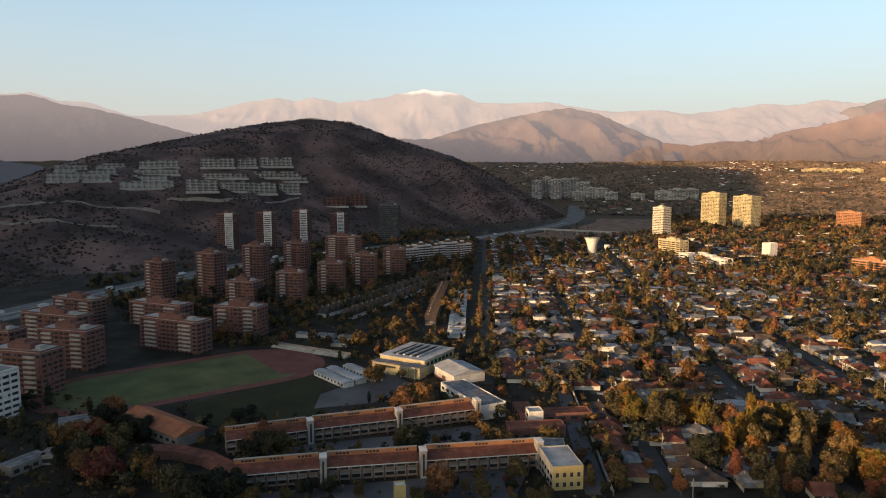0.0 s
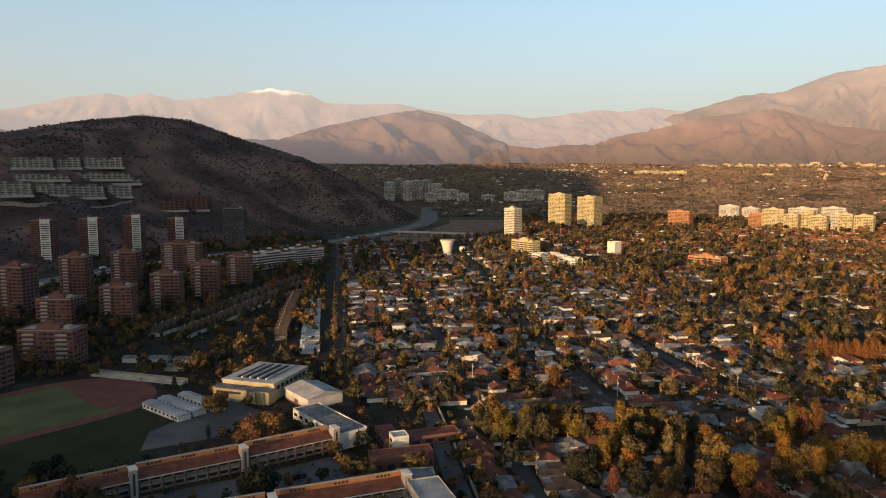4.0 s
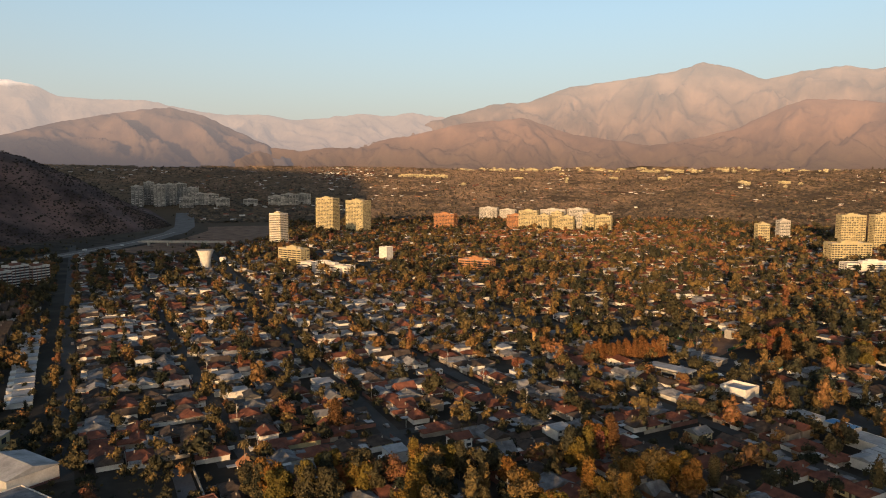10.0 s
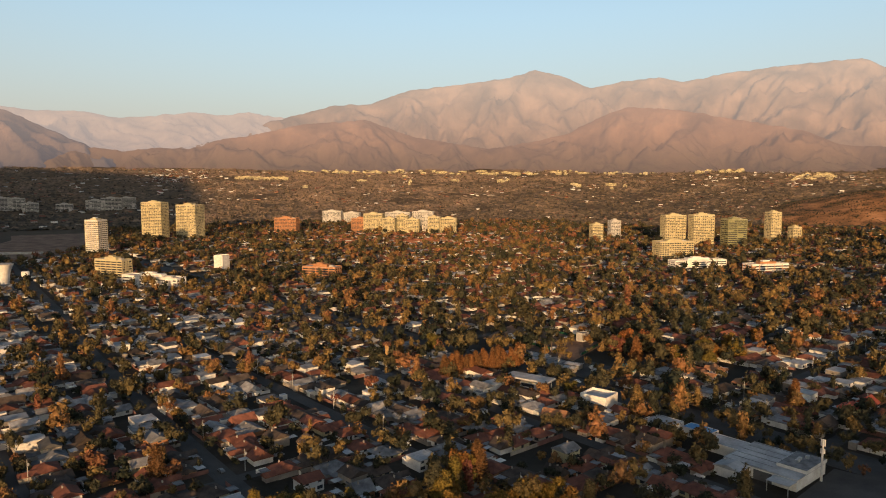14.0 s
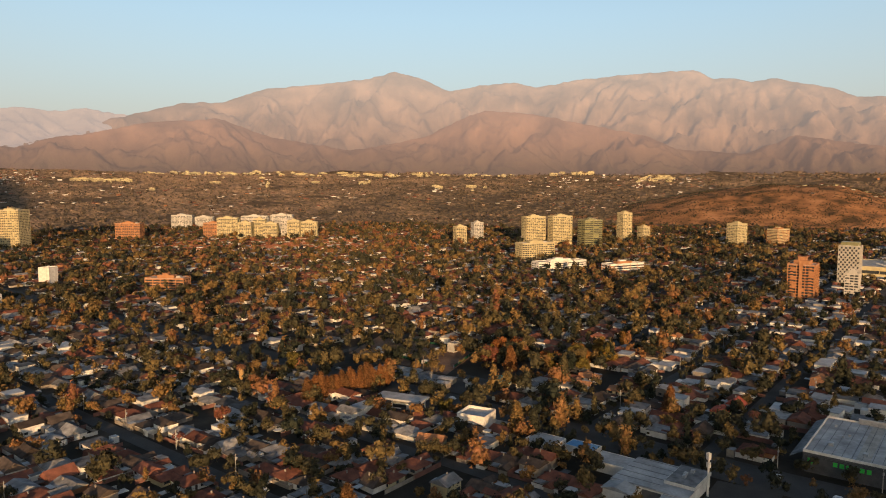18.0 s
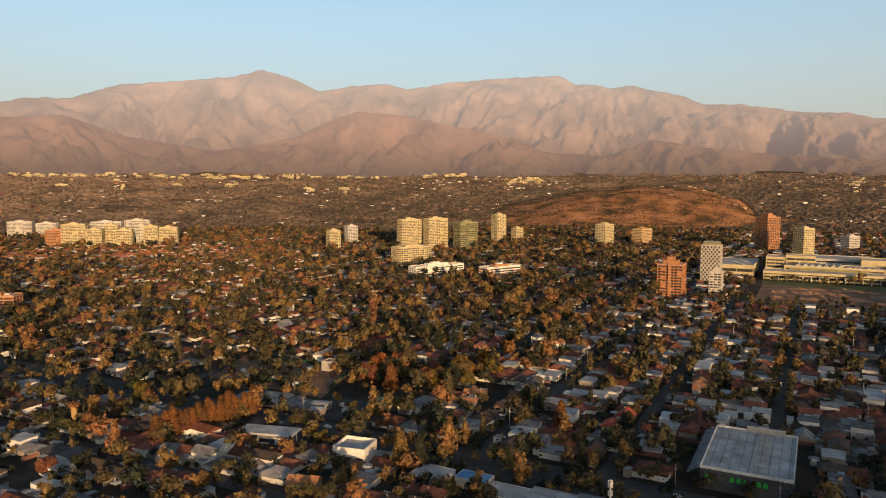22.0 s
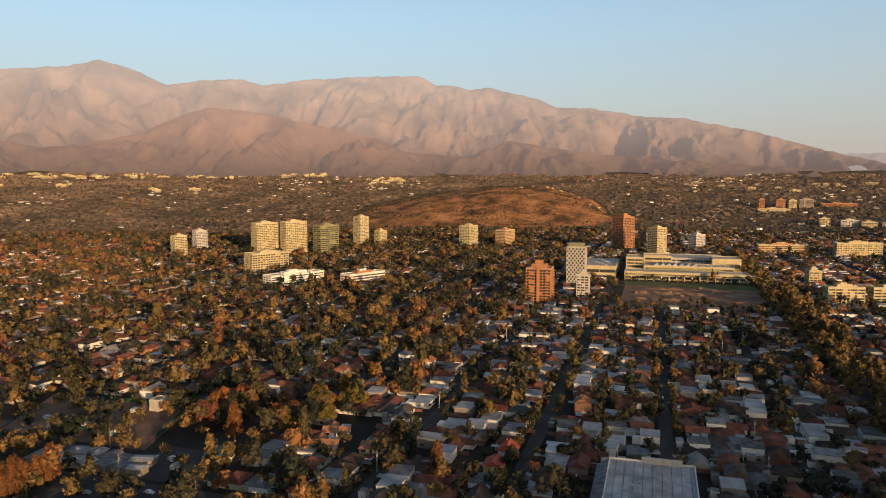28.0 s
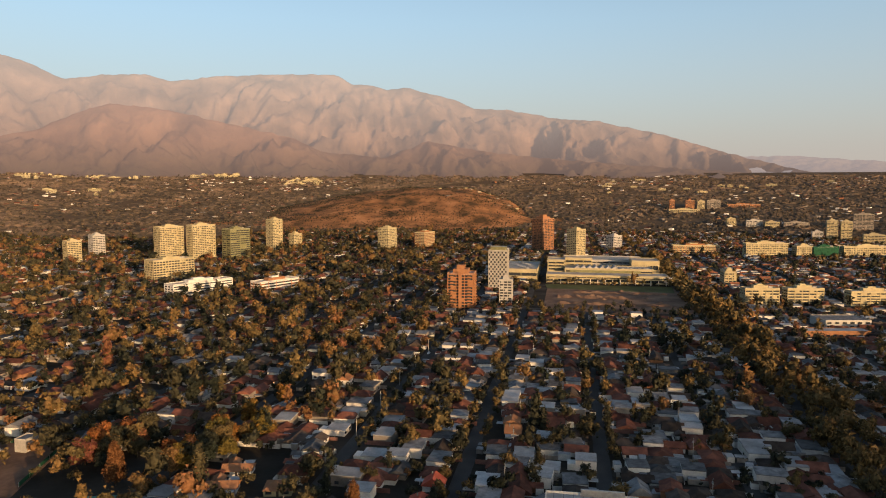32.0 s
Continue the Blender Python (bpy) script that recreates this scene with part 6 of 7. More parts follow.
for k in range(7):
    g = Geo()
    gable(g, 22, 7, 16.6, 2.6, 0.2, 0, 0)
    q = Geo()
    q.add([(b * 0 + a, b + 8 * k - 8, c) for a, b, c in g.v], g.f)
    part("skylight_roof", q, M_ROOFWHITE, t, "white peaked skylight")
for k in range(12):
    part("roof_unit", Geo().box(-14 + 5 * (k % 3), -50 + 3.4 * k, 16.3, -11.5 + 5 * (k % 3), -48 + 3.4 * k, 17.9 + 0.4 * (k % 2)), M_METAL, t)
mall(1150, 96, 40, 36, 23, M_CREAM, 2, "blank yellowish end block of the shopping centre")
t = mall(1122, 214, 36, 22, 25, M_CREAM, 6, "cream office block of the shopping centre")
t = mall(1138, 184, 26, 36, 26, M_CREAM, 5, "cream office block with ribbon windows")
mall(1200, 150, 60, 110, 19, M_GREYB, 5, "grey rear hall of the shopping centre")
t = mall(1116, 268, 96, 62, 16, M_CREAM, 2, "long cream hall with a grey roof by the shopping centre")
for k in range(8):
    part("roof_unit", Geo().box(-40 + 10 * k, -20 + 5 * (k % 4), 16.3, -36 + 10 * k, -17 + 5 * (k % 4), 18), M_METAL, t)
slab("building_plot", [W(862, 72), W(1046, 72), W(1046, 222), W(862, 222)], 0.12, M_DIRT, "bare dirt building plot before the shopping centre", "ground")
slab("grass_strip", [W(1000, 76), W(1050, 72), W(1050, 226), W(1012, 222)], 0.2, M_FIELD, "strip of rough grass beside the building plot", "ground")
for k in range(9):
    x, y = W(900 + 13 * k, 90 + 11.5 * ((k * 5) % 9))
    g = Geo()
    for j in range(3):
        g.v += [((4 - 1.3 * j) * math.cos(i * 0.785) * (1 + 0.2 * math.sin(i * k)), (3.4 - 1.1 * j) * math.sin(i * 0.785), 0.9 * j - 0.2) for i in range(8)]
    g.f = [(8 * j + i, 8 * j + (i + 1) % 8, 8 * j + 8 + (i + 1) % 8, 8 * j + 8 + i) for j in range(2) for i in range(8)] + [tuple(range(16, 24))]
    g.m = [0] * len(g.f)
    ob = new("earth_mound", g.mesh("earth_mound", [M_DIRT]))
    ob.location = (x, y, 0.15)
    tagged(ob, "heap of brown soil on the building plot", "earth mound", "earth mounds")
for u, v, n, w, h in ((905, 150, 120, 7, 2.6), (948, 172, 80, 9, 3.2), (985, 140, 110, 6, 2.2), (872, 120, 70, 5, 1.8)):
    g = Geo()
    for k in range(25):
        e, b = -n / 2 + n * k / 24, h * (0.35 + 0.65 * abs(math.sin(k * 0.9 + u))) * (0.1 if k in (0, 24) else 1)
        g.v += [(-w / 2 - b * 0.3, e, -0.2), (-0.4 * math.sin(k), e, b), (w / 2, e, -0.2)]
    g.f = [q for k in range(24) for q in ((3 * k, 3 * k + 1, 3 * k + 4, 3 * k + 3), (3 * k + 1, 3 * k + 2, 3 * k + 5, 3 * k + 4))]
    g.m = [0] * len(g.f)
    ob = new("soil_bank", g.mesh("soil_bank", [M_DIRT]))
    ob.matrix_world = pose(*W(u, v), 0.12, 0, 0, GRID)
    tagged(ob, "long bank of dug brown soil on the plot", "soil bank", "soil banks")
block("workshop", 601, 505, -38, 54, 14, 5, M_ORANGE, M_ROOFWHITE, "long low shed with a pale roof", "workshop", 10)
block("workshop", 650, 520, -38, 40, 26, 7, M_GREYB, M_ROOFGREY, "grey hall with a sheet roof", "workshop", 6)

# ---------------------------------------------------------------- houses that stand out
for kind, wall, roof, x, y, turn, lab in (
        (1, M_YELLOW, M_REDROOF, 144, 462, GRID, "yellow house with a bright red tile roof"), (5, M_WHITE, M_REDROOF, 162, 476, GRID, "white house with a steep red roof"),
        (3, M_WHITE, M_ROOFGREY, 166, 508, GRID, "white two-storey house with flat terraces"), (4, M_WHITE, M_ROOFGREY, 160, 518, GRID, "white house with flat terraces"), (3, M_WHITE, M_ROOFGREY, 134, 487, GRID + 90, "white flat-roofed house in sun"),
        (4, M_WHITE, M_ROOFGREY, 164, 558, GRID, "white low house with a flat roof"), (1, M_CREAM, M_ORANGE, 236, 507, GRID, "house with a tall orange tile roof"), (5, M_WHITE, M_ORANGE, 230, 500, GRID + 90, "house with a steep orange tile roof"),
        (1, M_WHITE, M_ORANGE, 209, 629, GRID, "white house with an orange roof"), (7, M_WHITE, M_ORANGE, 93, 528, -35, "long house with an orange tile roof"), (2, M_CREAM, M_ORANGE, 111, 513, -35, "hipped house with an orange tile roof"),
        (7, M_WHITE, M_ORANGE, 105, 541, -35, "white house with an orange tile roof"), (3, M_WHITE, M_ROOFGREY, 228, 452, GRID, "white three-level house by the supermarket"), (1, M_WHITE, M_ROOFTILE, -115, 369, GRID, "white house with a red tile roof"),
        (3, M_WHITE, M_ROOFGREY, -138, 348, GRID + 90, "white two-storey house with a grey roof"), (5, M_WHITE, M_ORANGE, -193, 322, GRID + 90, "white house with a steep orange roof"), (4, M_WHITE, M_ROOFGREY, -212, 440, GRID, "white low house with a flat roof"),
        (3, M_WHITE, M_ROOFGREY, -72, 392, GRID, "white modern house with a flat roof"), (1, M_CREAM, M_ROOFGREY, -10, 402, GRID, "cream house with an orange wall")):
    house(kind, wall, roof, pose(x, y, 0, 0, 0, turn), lab)


# ---------------------------------------------------------------- palms, poles, cars
def palm(x, y, h, skirt=False):
    t = thing("palm_tree", pose(x, y, 0, 0, 0, 40 * (x % 9)), "tall palm with a dry skirt of old leaves" if skirt else "palm with a rounded crown of fronds", "palm tree", "palms")
    part("trunk", lathe([(0.4, -0.2), (0.3, h * 0.5), (0.28, h)], 8), M_BARK, t)
    if skirt:
        part("dry_skirt", lathe([(0.5, h * 0.45), (1.3, h * 0.55), (1.5, h * 0.85), (0.6, h * 0.98)], 10), M_DEAD, t)
    g = Geo()
    for k in range(22):
        a, up = k * 2.399, 0.9 - 1.5 * (k / 22)
        p = [Vector((0, 0, h)), Vector((math.cos(a) * 1.3, math.sin(a) * 1.3, h + 1.1 * up)), Vector((math.cos(a) * 2.6, math.sin(a) * 2.6, h + 1.2 * up - 0.7)), Vector((math.cos(a) * 3.3, math.sin(a) * 3.3, h + up - 1.7))]
        n = Vector((-math.sin(a), math.cos(a), 0))
        for j in range(3):
            w0, w1 = (0.12, 0.55, 0.5, 0.08)[j], (0.12, 0.55, 0.5, 0.08)[j + 1]
            for s in (1, -1):
                g.add([tuple(p[j]), tuple(p[j + 1]), tuple(p[j + 1] + n * w1 * s - Vector((0, 0, 0.25 * w1))), tuple(p[j] + n * w0 * s - Vector((0, 0, 0.25 * w0)))], [(0, 1, 2, 3)])
    part("fronds", g, M_LEAF, t)


palm(-100, 496, 4.5)
palm(-103, 554, 15, True)
for x, y, h in ((2, 575, 12), (7, 577, 13), (11, 574, 11.5), (16, 578, 12.5), (4, 581, 10), (152, 446, 8), (-95, 478, 7), (-200, 331, 8), (-122, 470, 6)):
    palm(x, y, h)


def pole(x, y, h=9.5):
    t = thing("utility_pole", pose(x, y, 0, 0, 0, GRID), "concrete utility pole with a crossarm beside the street", "utility pole", "utility poles")
    part("shaft", lathe([(0.2, -0.2), (0.12, h)], 8), M_CONC, t)
    part("crossarm", Geo().box(-1.0, -0.08, h - 0.8, 1.0, 0.08, h - 0.62), M_BARK, t)
    part("transformer", Geo().box(0.15, -0.3, h - 2.6, 0.7, 0.3, h - 1.6), M_METAL, t)


POLES = [W(AVENUE_U + s, v) for v in range(60, 470, 38) for s in (14.5,)] + [W(u + 5, v) for u in (71, 142, 212) for v in range(250, 560, 45)] + [W(u, v + 5) for v in (134, 216, 294) for u in range(400, 700, 45)]
for x, y in POLES:
    pole(x, y)
for (x0, y0), (x1, y1) in zip(POLES[:10], POLES[1:11]):
    for s in (-0.8, 0.8):
        c = bpy.data.curves.new("power_line", "CURVE")
        c.dimensions, c.bevel_depth = "3D", 0.045
        sp = c.splines.new("POLY")
        sp.points.add(6)
        for k, p in enumerate(sp.points):
            f = k / 6
            p.co = (x0 + (x1 - x0) * f + s * UX, y0 + (y1 - y0) * f + s * UY, 8.9 - 1.6 * f * (1 - f), 1)
        c.materials.append(M_RUBBER)
        tagged(new("power_line", c), "black power line between utility poles", "power line", "power lines")


def car(m):
    t = thing("car", m, "parked car beside the street", "car", "parked cars")
    g = Geo()
    prof = [(-2.1, 0.35), (2.1, 0.35), (2.15, 0.75), (1.2, 0.95), (0.6, 1.45), (-1.3, 1.45), (-1.9, 0.95), (-2.15, 0.8)]
    for s in (-0.85, 0.85):
        g.v += [(x, s * (0.85 if z > 1 else 1), z) for x, z in prof]
    n = len(prof)
    g.f = [tuple(range(n)), tuple(range(2 * n - 1, n - 1, -1))] + [(i + n, (i + 1) % n + n, (i + 1) % n, i) for i in range(n)]
    g.m = [0] * len(g.f)
    part("body", g, M_CAR, t)
    part("windows", Geo().box(-1.2, -0.76, 0.98, 0.75, 0.76, 1.36), M_GLASS, t)
    wheel = Geo()
    for s in (-0.1, 0.1):
        wheel.v += [(0.32 * math.cos(i * 0.6283), s, 0.32 * math.sin(i * 0.6283)) for i in range(10)]
    wheel.f = [tuple(range(10)), tuple(range(19, 9, -1))] + [(i + 10, (i + 1) % 10 + 10, (i + 1) % 10, i) for i in range(10)]
    wheel.m = [0] * 12
    me = wheel.mesh("wheel", [M_RUBBER])
    for x in (-1.35, 1.35):
        for y in (-0.8, 0.8):
            part("wheel", me, None, t, at=(x, y, 0.32))
    return t


crng = random.Random(77)
CARS = [(W(u + crng.choice((-3.2, 3.2)), v), GRID + 90) for u in (0, 71, 142, 212, 282) for v in range(260, 760, 26) if u > 60 or v > 480]
CARS += [(W(u, v + crng.choice((-3.1, 3.1))), GRID) for v in (134, 216, 294, 366) for u in range(390, 800, 34)]
CARS += [(W(AVENUE_U + crng.choice((-7, -3.5, 4, 7.5)), v), GRID + 90) for v in range(90, 480, 24)]
CARS += [((-20 + 5 * k, 506 - 3.5 * k), 57) for k in range(3)] + [((8 + 5 * k, 470 + 4 * k), 20) for k in range(4)] + [((-330 + 5 * k, 262 + 1.5 * k), 40) for k in range(5)]
CARS = [c for c in CARS if crng.random() < 0.42]
first = car(pose(CARS[0][0][0], CARS[0][0][1], 0.12, 0, 0, CARS[0][1]))
for (x, y), a in CARS[1:]:
    copy_thing(first, pose(x, y, 0.12, 0, 0, a + crng.choice((0, 180)) + crng.uniform(-2, 2)))


def lorry(m):
    t = thing("lorry", m, "box lorry on the motorway", "lorry", "lorries on the motorway")
    part("cargo_box", Geo().box(-5, -1.25, 1.0, 3, 1.25, 3.8), M_WHITE, t)
    part("cab", Geo().box(3.2, -1.2, 0.6, 5.2, 1.2, 3.2), M_CAR, t)
    part("chassis", Geo().box(-5, -1.0, 0.5, 5, 1.0, 0.95), M_RUBBER, t)
    for x in (-3.8, -2.6, 4.0):
        part("axle", Geo().box(x - 0.45, -1.2, 0, x + 0.45, 1.2, 0.9), M_RUBBER, t)
    return t


MW = [(-681, 148), (-738, 250), (-803, 384), (-860, 540), (-880, 760), (-882, 997), (-930, 1230)]
first = None
for k in range(16):
    f = k * 0.37
    i = min(int(f), 5)
    (x0, y0), (x1, y1) = MW[i], MW[i + 1]
    a = math.degrees(math.atan2(y1 - y0, x1 - x0))
    o = crng.choice((-15, -10, -5, 6, 11, 15))
    m = pose(x0 + (x1 - x0) * (f - i) + o, y0 + (y1 - y0) * (f - i), 0.32, 0, 0, a)
    if first is None:
        first = lorry(m)
    else:
        copy_thing(first, m)
strip("median_barrier", [(-640, 60)] + MW + [(-1000, 1430)], 1.2, M_CONC, 1.1, "concrete median barrier of the motorway", "barrier")
strip("noise_wall", [(x + 26, y - 6) for x, y in [(-640, 60)] + MW[:5]], 0.8, M_CONC, 2.6, "low concrete wall beside the motorway", "wall")

# ---------------------------------------------------------------- houses and trees of the neighbourhood
for ob in [o for o in scene.objects if o.parent is None and o.type == "EMPTY" and o.get("category", "") not in ("car", "utility pole", "palm tree", "tree", "mast", "bridge")]:
    c = [ch.matrix_basis @ Vector(v) for ch in ob.children for v in ch.bound_box]
    x0, x1, y0, y1 = min(v.x for v in c), max(v.x for v in c), min(v.y for v in c), max(v.y for v in c)
    p = ob.matrix_world @ Vector(((x0 + x1) / 2, (y0 + y1) / 2, 0))
    FOOT.append((p.x, p.y, ob.matrix_world.to_euler().z, (x1 - x0) / 2 + 1, (y1 - y0) / 2 + 1))

hrng = random.Random(11)
LOTS, SPOTS = [], []


def wooded(x, y):
    """The part with large gardens and tall trees."""
    u, v = UV(x, y)
    return (u > 368 and v > 312) or (u < 350 and v > 900)


def on_main(x, y, gap):
    u, v = UV(x, y)
    return v > 230 and u < 300 and abs(u - main_street(v)) < gap


def lots_between(a0, a1, b0, b1, along_v):
    """Two rows of lots back to back between two streets; along_v tells which way the streets run."""
    depth = (a1 - a0 - 7) / 2
    b = b0 + 3
    while b < b1 - 3:
        wlot = hrng.uniform(8.8, 14.0)
        for side in (0, 1):
            s = 1 if side == 0 else -1
            e = a0 + 3.5 if side == 0 else a1 - 3.5
            c = b + wlot / 2 + hrng.uniform(-1, 1)
            at = [e + s * depth * hrng.uniform(0.26, 0.46)]
            if hrng.random() < 0.72:
                at.append(e + s * depth * hrng.uniform(0.72, 0.93))
            for a in at:
                x, y = W(*((a, c) if along_v else (c, a)))
                turn = GRID + (90 if along_v else 0) + (180 if side else 0) + hrng.uniform(-5, 5) + hrng.choice((0, 0, 90))
                if hrng.random() > (0.18 if wooded(x, y) else 0.03):
                    LOTS.append((x, y, turn, wlot))
            for q, chance in ((0.6, 0.7), (0.8, 0.5), (0.97, 0.8), (0.04, 0.7), (0.1, 0.35), (0.55, 0.35)):
                aa, cc = e + s * depth * (q + hrng.uniform(-0.08, 0.08)), b + hrng.uniform(0, wlot)
                p = W(*((aa, cc) if along_v else (cc, aa)))
                if hrng.random() < chance * (1.0 if wooded(*p) else 0.82):
                    SPOTS.append(p)
        b += wlot


for a0, a1 in zip(STREETS_U, STREETS_U[1:] + [AVENUE_U - 12]):
    cv = [230 if a0 > 60 else 392] + [c for c in CROSS_V if c > (240 if a0 > 60 else 400)]
    for b0, b1 in zip(cv, cv[1:] + [1500]):
        lots_between(a0, a1, b0, b1, True)
for a0, a1 in zip(STREETS_V, STREETS_V[1:]):
    for b0, b1 in zip([AVENUE_U + 14] + CROSS_U, CROSS_U + [1540]):
        lots_between(a0 + (12 if a0 == PARK_V else 0), a1 - (12 if a1 == PARK_V else 0), b0, b1, False)
for v0 in range(246, 392, 13):
    LOTS.append((*W(59, v0), GRID + 90, 12.0))
    SPOTS += [W(51.5, v0 + hrng.uniform(-2, 2)), W(52, v0 + 6), W(66.5, v0 + hrng.uniform(0, 9))]
for v0 in range(870, 1900, 75):
    for b0 in range(366, 1500, 170):
        lots_between(v0, v0 + 75, b0, b0 + 165, False)
for u0 in range(-420, 340, 75):
    for b0 in range(1500, 2000, 170):
        lots_between(u0, u0 + 75, b0, b0 + 165, True)
for v0 in range(-680, 900, 75):
    for b0 in range(1545 if v0 > -240 else 860, 2300, 170):
        lots_between(v0, v0 + 75, b0, b0 + 165, False)

LOTS = [q for q in LOTS if zone(q[0], q[1]) == "lots" and not on_main(q[0], q[1], 10.5) and free(q[0], q[1], 5) and -80 < sector(q[0], q[1])[0] < 75 and 150 < sector(q[0], q[1])[1] < 1980]
LOTS.sort(key=lambda q: sector(q[0], q[1])[1])
SPOTS = [q for q in SPOTS if zone(*q) == "lots" and not on_main(*q, 6) and free(*q, 1) and -80 < sector(*q)[0] < 75 and 140 < sector(*q)[1] < 1980]

COLOUR = {M_WHITE: "white", M_CREAM: "cream", M_ORANGE: "orange-brown", M_TAUPE: "taupe", M_ROOFTILE: "clay tile", M_ROOFGREY: "grey sheet", M_ROOFBROWN: "brown shingle"}
MADE = {}
NEAR_HOUSES = 160
for i, (x, y, turn, wl) in enumerate(LOTS[:NEAR_HOUSES]):
    kinds = [k for k in ((0, 0, 1, 2, 2, 3, 3, 4, 5, 6, 7) if UV(x, y)[0] > 360 else (0, 0, 0, 1, 2, 2, 2, 5, 6, 6, 6, 7, 7)) if HOUSE_KINDS[k][1] <= wl + 1] or [5]
    key = (hrng.choice(kinds), hrng.choice(WALLS), hrng.choice(ROOFS))
    m = pose(x, y, 0, 0, 0, turn)
    if key in MADE:
        copy_thing(MADE[key], m)
    else:
        storey = "two-storey" if HOUSE_KINDS[key[0]][3] > 5 else "low"
        lab = f"{storey} {COLOUR[key[1]]} house with a " + ("flat pale roof" if HOUSE_KINDS[key[0]][0] == "flat" else f"{COLOUR[key[2]]} roof")
        MADE[key] = house(*key, m, lab)


def red_quarter(x, y):
    """Two quarters of like houses with orange tile roofs."""
    return -330 < x < 20 and 1420 < y < 1640 or (x - 900) ** 2 + (y - 760) ** 2 < 150 ** 2


def stuff_houses(name, label, lots, scale=1.0):
    g = Geo()
    mats = [M_WHITE, M_TAUPE, M_ORANGE, M_ROOFTILE, M_ROOFGREY, M_ROOFBROWN, M_ROOFWHITE, M_GLASS, M_ROOFORANGE]
    for x, y, turn, wl in lots:
        u, v = UV(x, y)
        modern = 0.34 if u > 370 and v < 340 else 0.2 if u < 340 and v > 600 else 0.12
        shape, w, d, h, rise, hip = HOUSE_KINDS[hrng.choice((3, 3, 4)) if hrng.random() < modern else hrng.choice((0, 0, 0, 1, 2, 2, 5, 6, 6, 7))]
        w = min(max(w, wl - 1.0), wl + 0.6)
        mw, mr = hrng.choice((0, 0, 0, 1) if u < 345 else (0, 0, 1, 1, 2)), hrng.choice((3, 3, 4, 4, 5, 5) if u < 345 and v > 380 else (3, 3, 3, 3, 4, 5, 5))
        if shape == "flat":
            mw = hrng.choice((0, 0, 1))
        if red_quarter(x, y):
            mr = 8
        q = Geo()
        close = sector(x, y)[1] < 800
        q.box(-w / 2, -d / 2, -0.5, w / 2, d / 2, h - 0.05, mw, bottom=False)
        if shape == "flat":
            q.box(-w / 2 - 0.15, -d / 2 - 0.15, h - 0.05, w / 2 + 0.15, d / 2 + 0.15, h + 0.3, 6 if hrng.random() < 0.45 else 4, bottom=False)
        else:
            gable(q, w, d, h, rise, 0.5, mr, mw, min(hip, w / 2 - 1) if hip else 0)
            if hrng.random() < 0.5:
                r = Geo()
                gable(r, 6.0, w * 0.42, 2.5, 1.1, 0.3, mr, mw)
                q.box(-w * 0.44, d / 2 - 1, -0.5, -w * 0.06, d / 2 + 4.6, 2.45, mw, bottom=False)
                o = len(q.v)
                q.v += [(-b - w * 0.25, a + d / 2 + 2, e) for a, b, e in r.v]
                q.f += [tuple(k + o for k in f) for f in r.f]
                q.m += r.m
        for _ in range(hrng.choice((0, 1, 1, 2)) if close else 0):
            e, f, hh = hrng.uniform(-w * 0.6, w * 0.6), hrng.choice((-1, 1)) * (d / 2 + hrng.uniform(1.5, 4)), hrng.uniform(2.2, 3.4)
            q.box(e - hrng.uniform(1.2, 3), f - 1.6, -0.5, e + hrng.uniform(1.2, 3), f + 1.6, hh, hrng.choice((0, 1)), top=hrng.choice((3, 4, 5, 6, 6)), bottom=False)
        for sx in (-w * 0.3, w * 0.28) if close else ():
            q.box(sx - 0.9, -d / 2 - 0.05, 0.9, sx + 0.9, -d / 2, 2.2, 7, bottom=False)
        c, s = math.cos(radians(turn)) * scale, math.sin(radians(turn)) * scale
        z = ground_z(x, y)
        o = len(g.v)
        g.v += [(a * c - b * s + x, a * s + b * c + y, e * scale + z) for a, b, e in q.v]
        g.f += [tuple(k + o for k in f) for f in q.f]
        g.m += q.m
    return tagged(new(name, g.mesh(name, mats)), label, "houses", kind="stuff")


stuff_houses("houses_beyond", "many low houses with tile and sheet roofs among trees", LOTS[NEAR_HOUSES:])

grng = random.Random(23)


def scatter(n, test, r0, r1, a0=-80, a1=75):
    out, tries = [], 0
    while len(out) < n and tries < 6 * n:
        tries += 1
        a, r = grng.uniform(a0, a1), math.sqrt(grng.uniform(r0 * r0, r1 * r1))
        x, y = -40 + r * math.sin(radians(a)), 120 + r * math.cos(radians(a))
        if test(x, y):
            out.append((x, y))
    return out


def terrace(x, y):
    """Near the terraced rows, where only low planting grows."""
    u, v = UV(x, y)
    return (-125 < u < -22 and 500 < v < 860 and noise.noise(Vector((x * 0.08, y * 0.08, 3))) < -0.12) or (abs(x - lerp(y, [330, 397, 491, 590], [-462, -490, -532, -570])) < 32 and 330 < y < 600 and noise.noise(Vector((x * 0.08, y * 0.08, 3))) < -0.12)


def campus_tree(x, y):
    return zone(x, y) == "campus" and free(x, y, 2) and not (x < -335 and 120 < y < 262 or -350 < x < -285 and 150 < y < 262 or -262 < x < -180 and 160 < y < 226 and noise.noise(Vector((x * 0.05, y * 0.05, 1))) < 0.1)


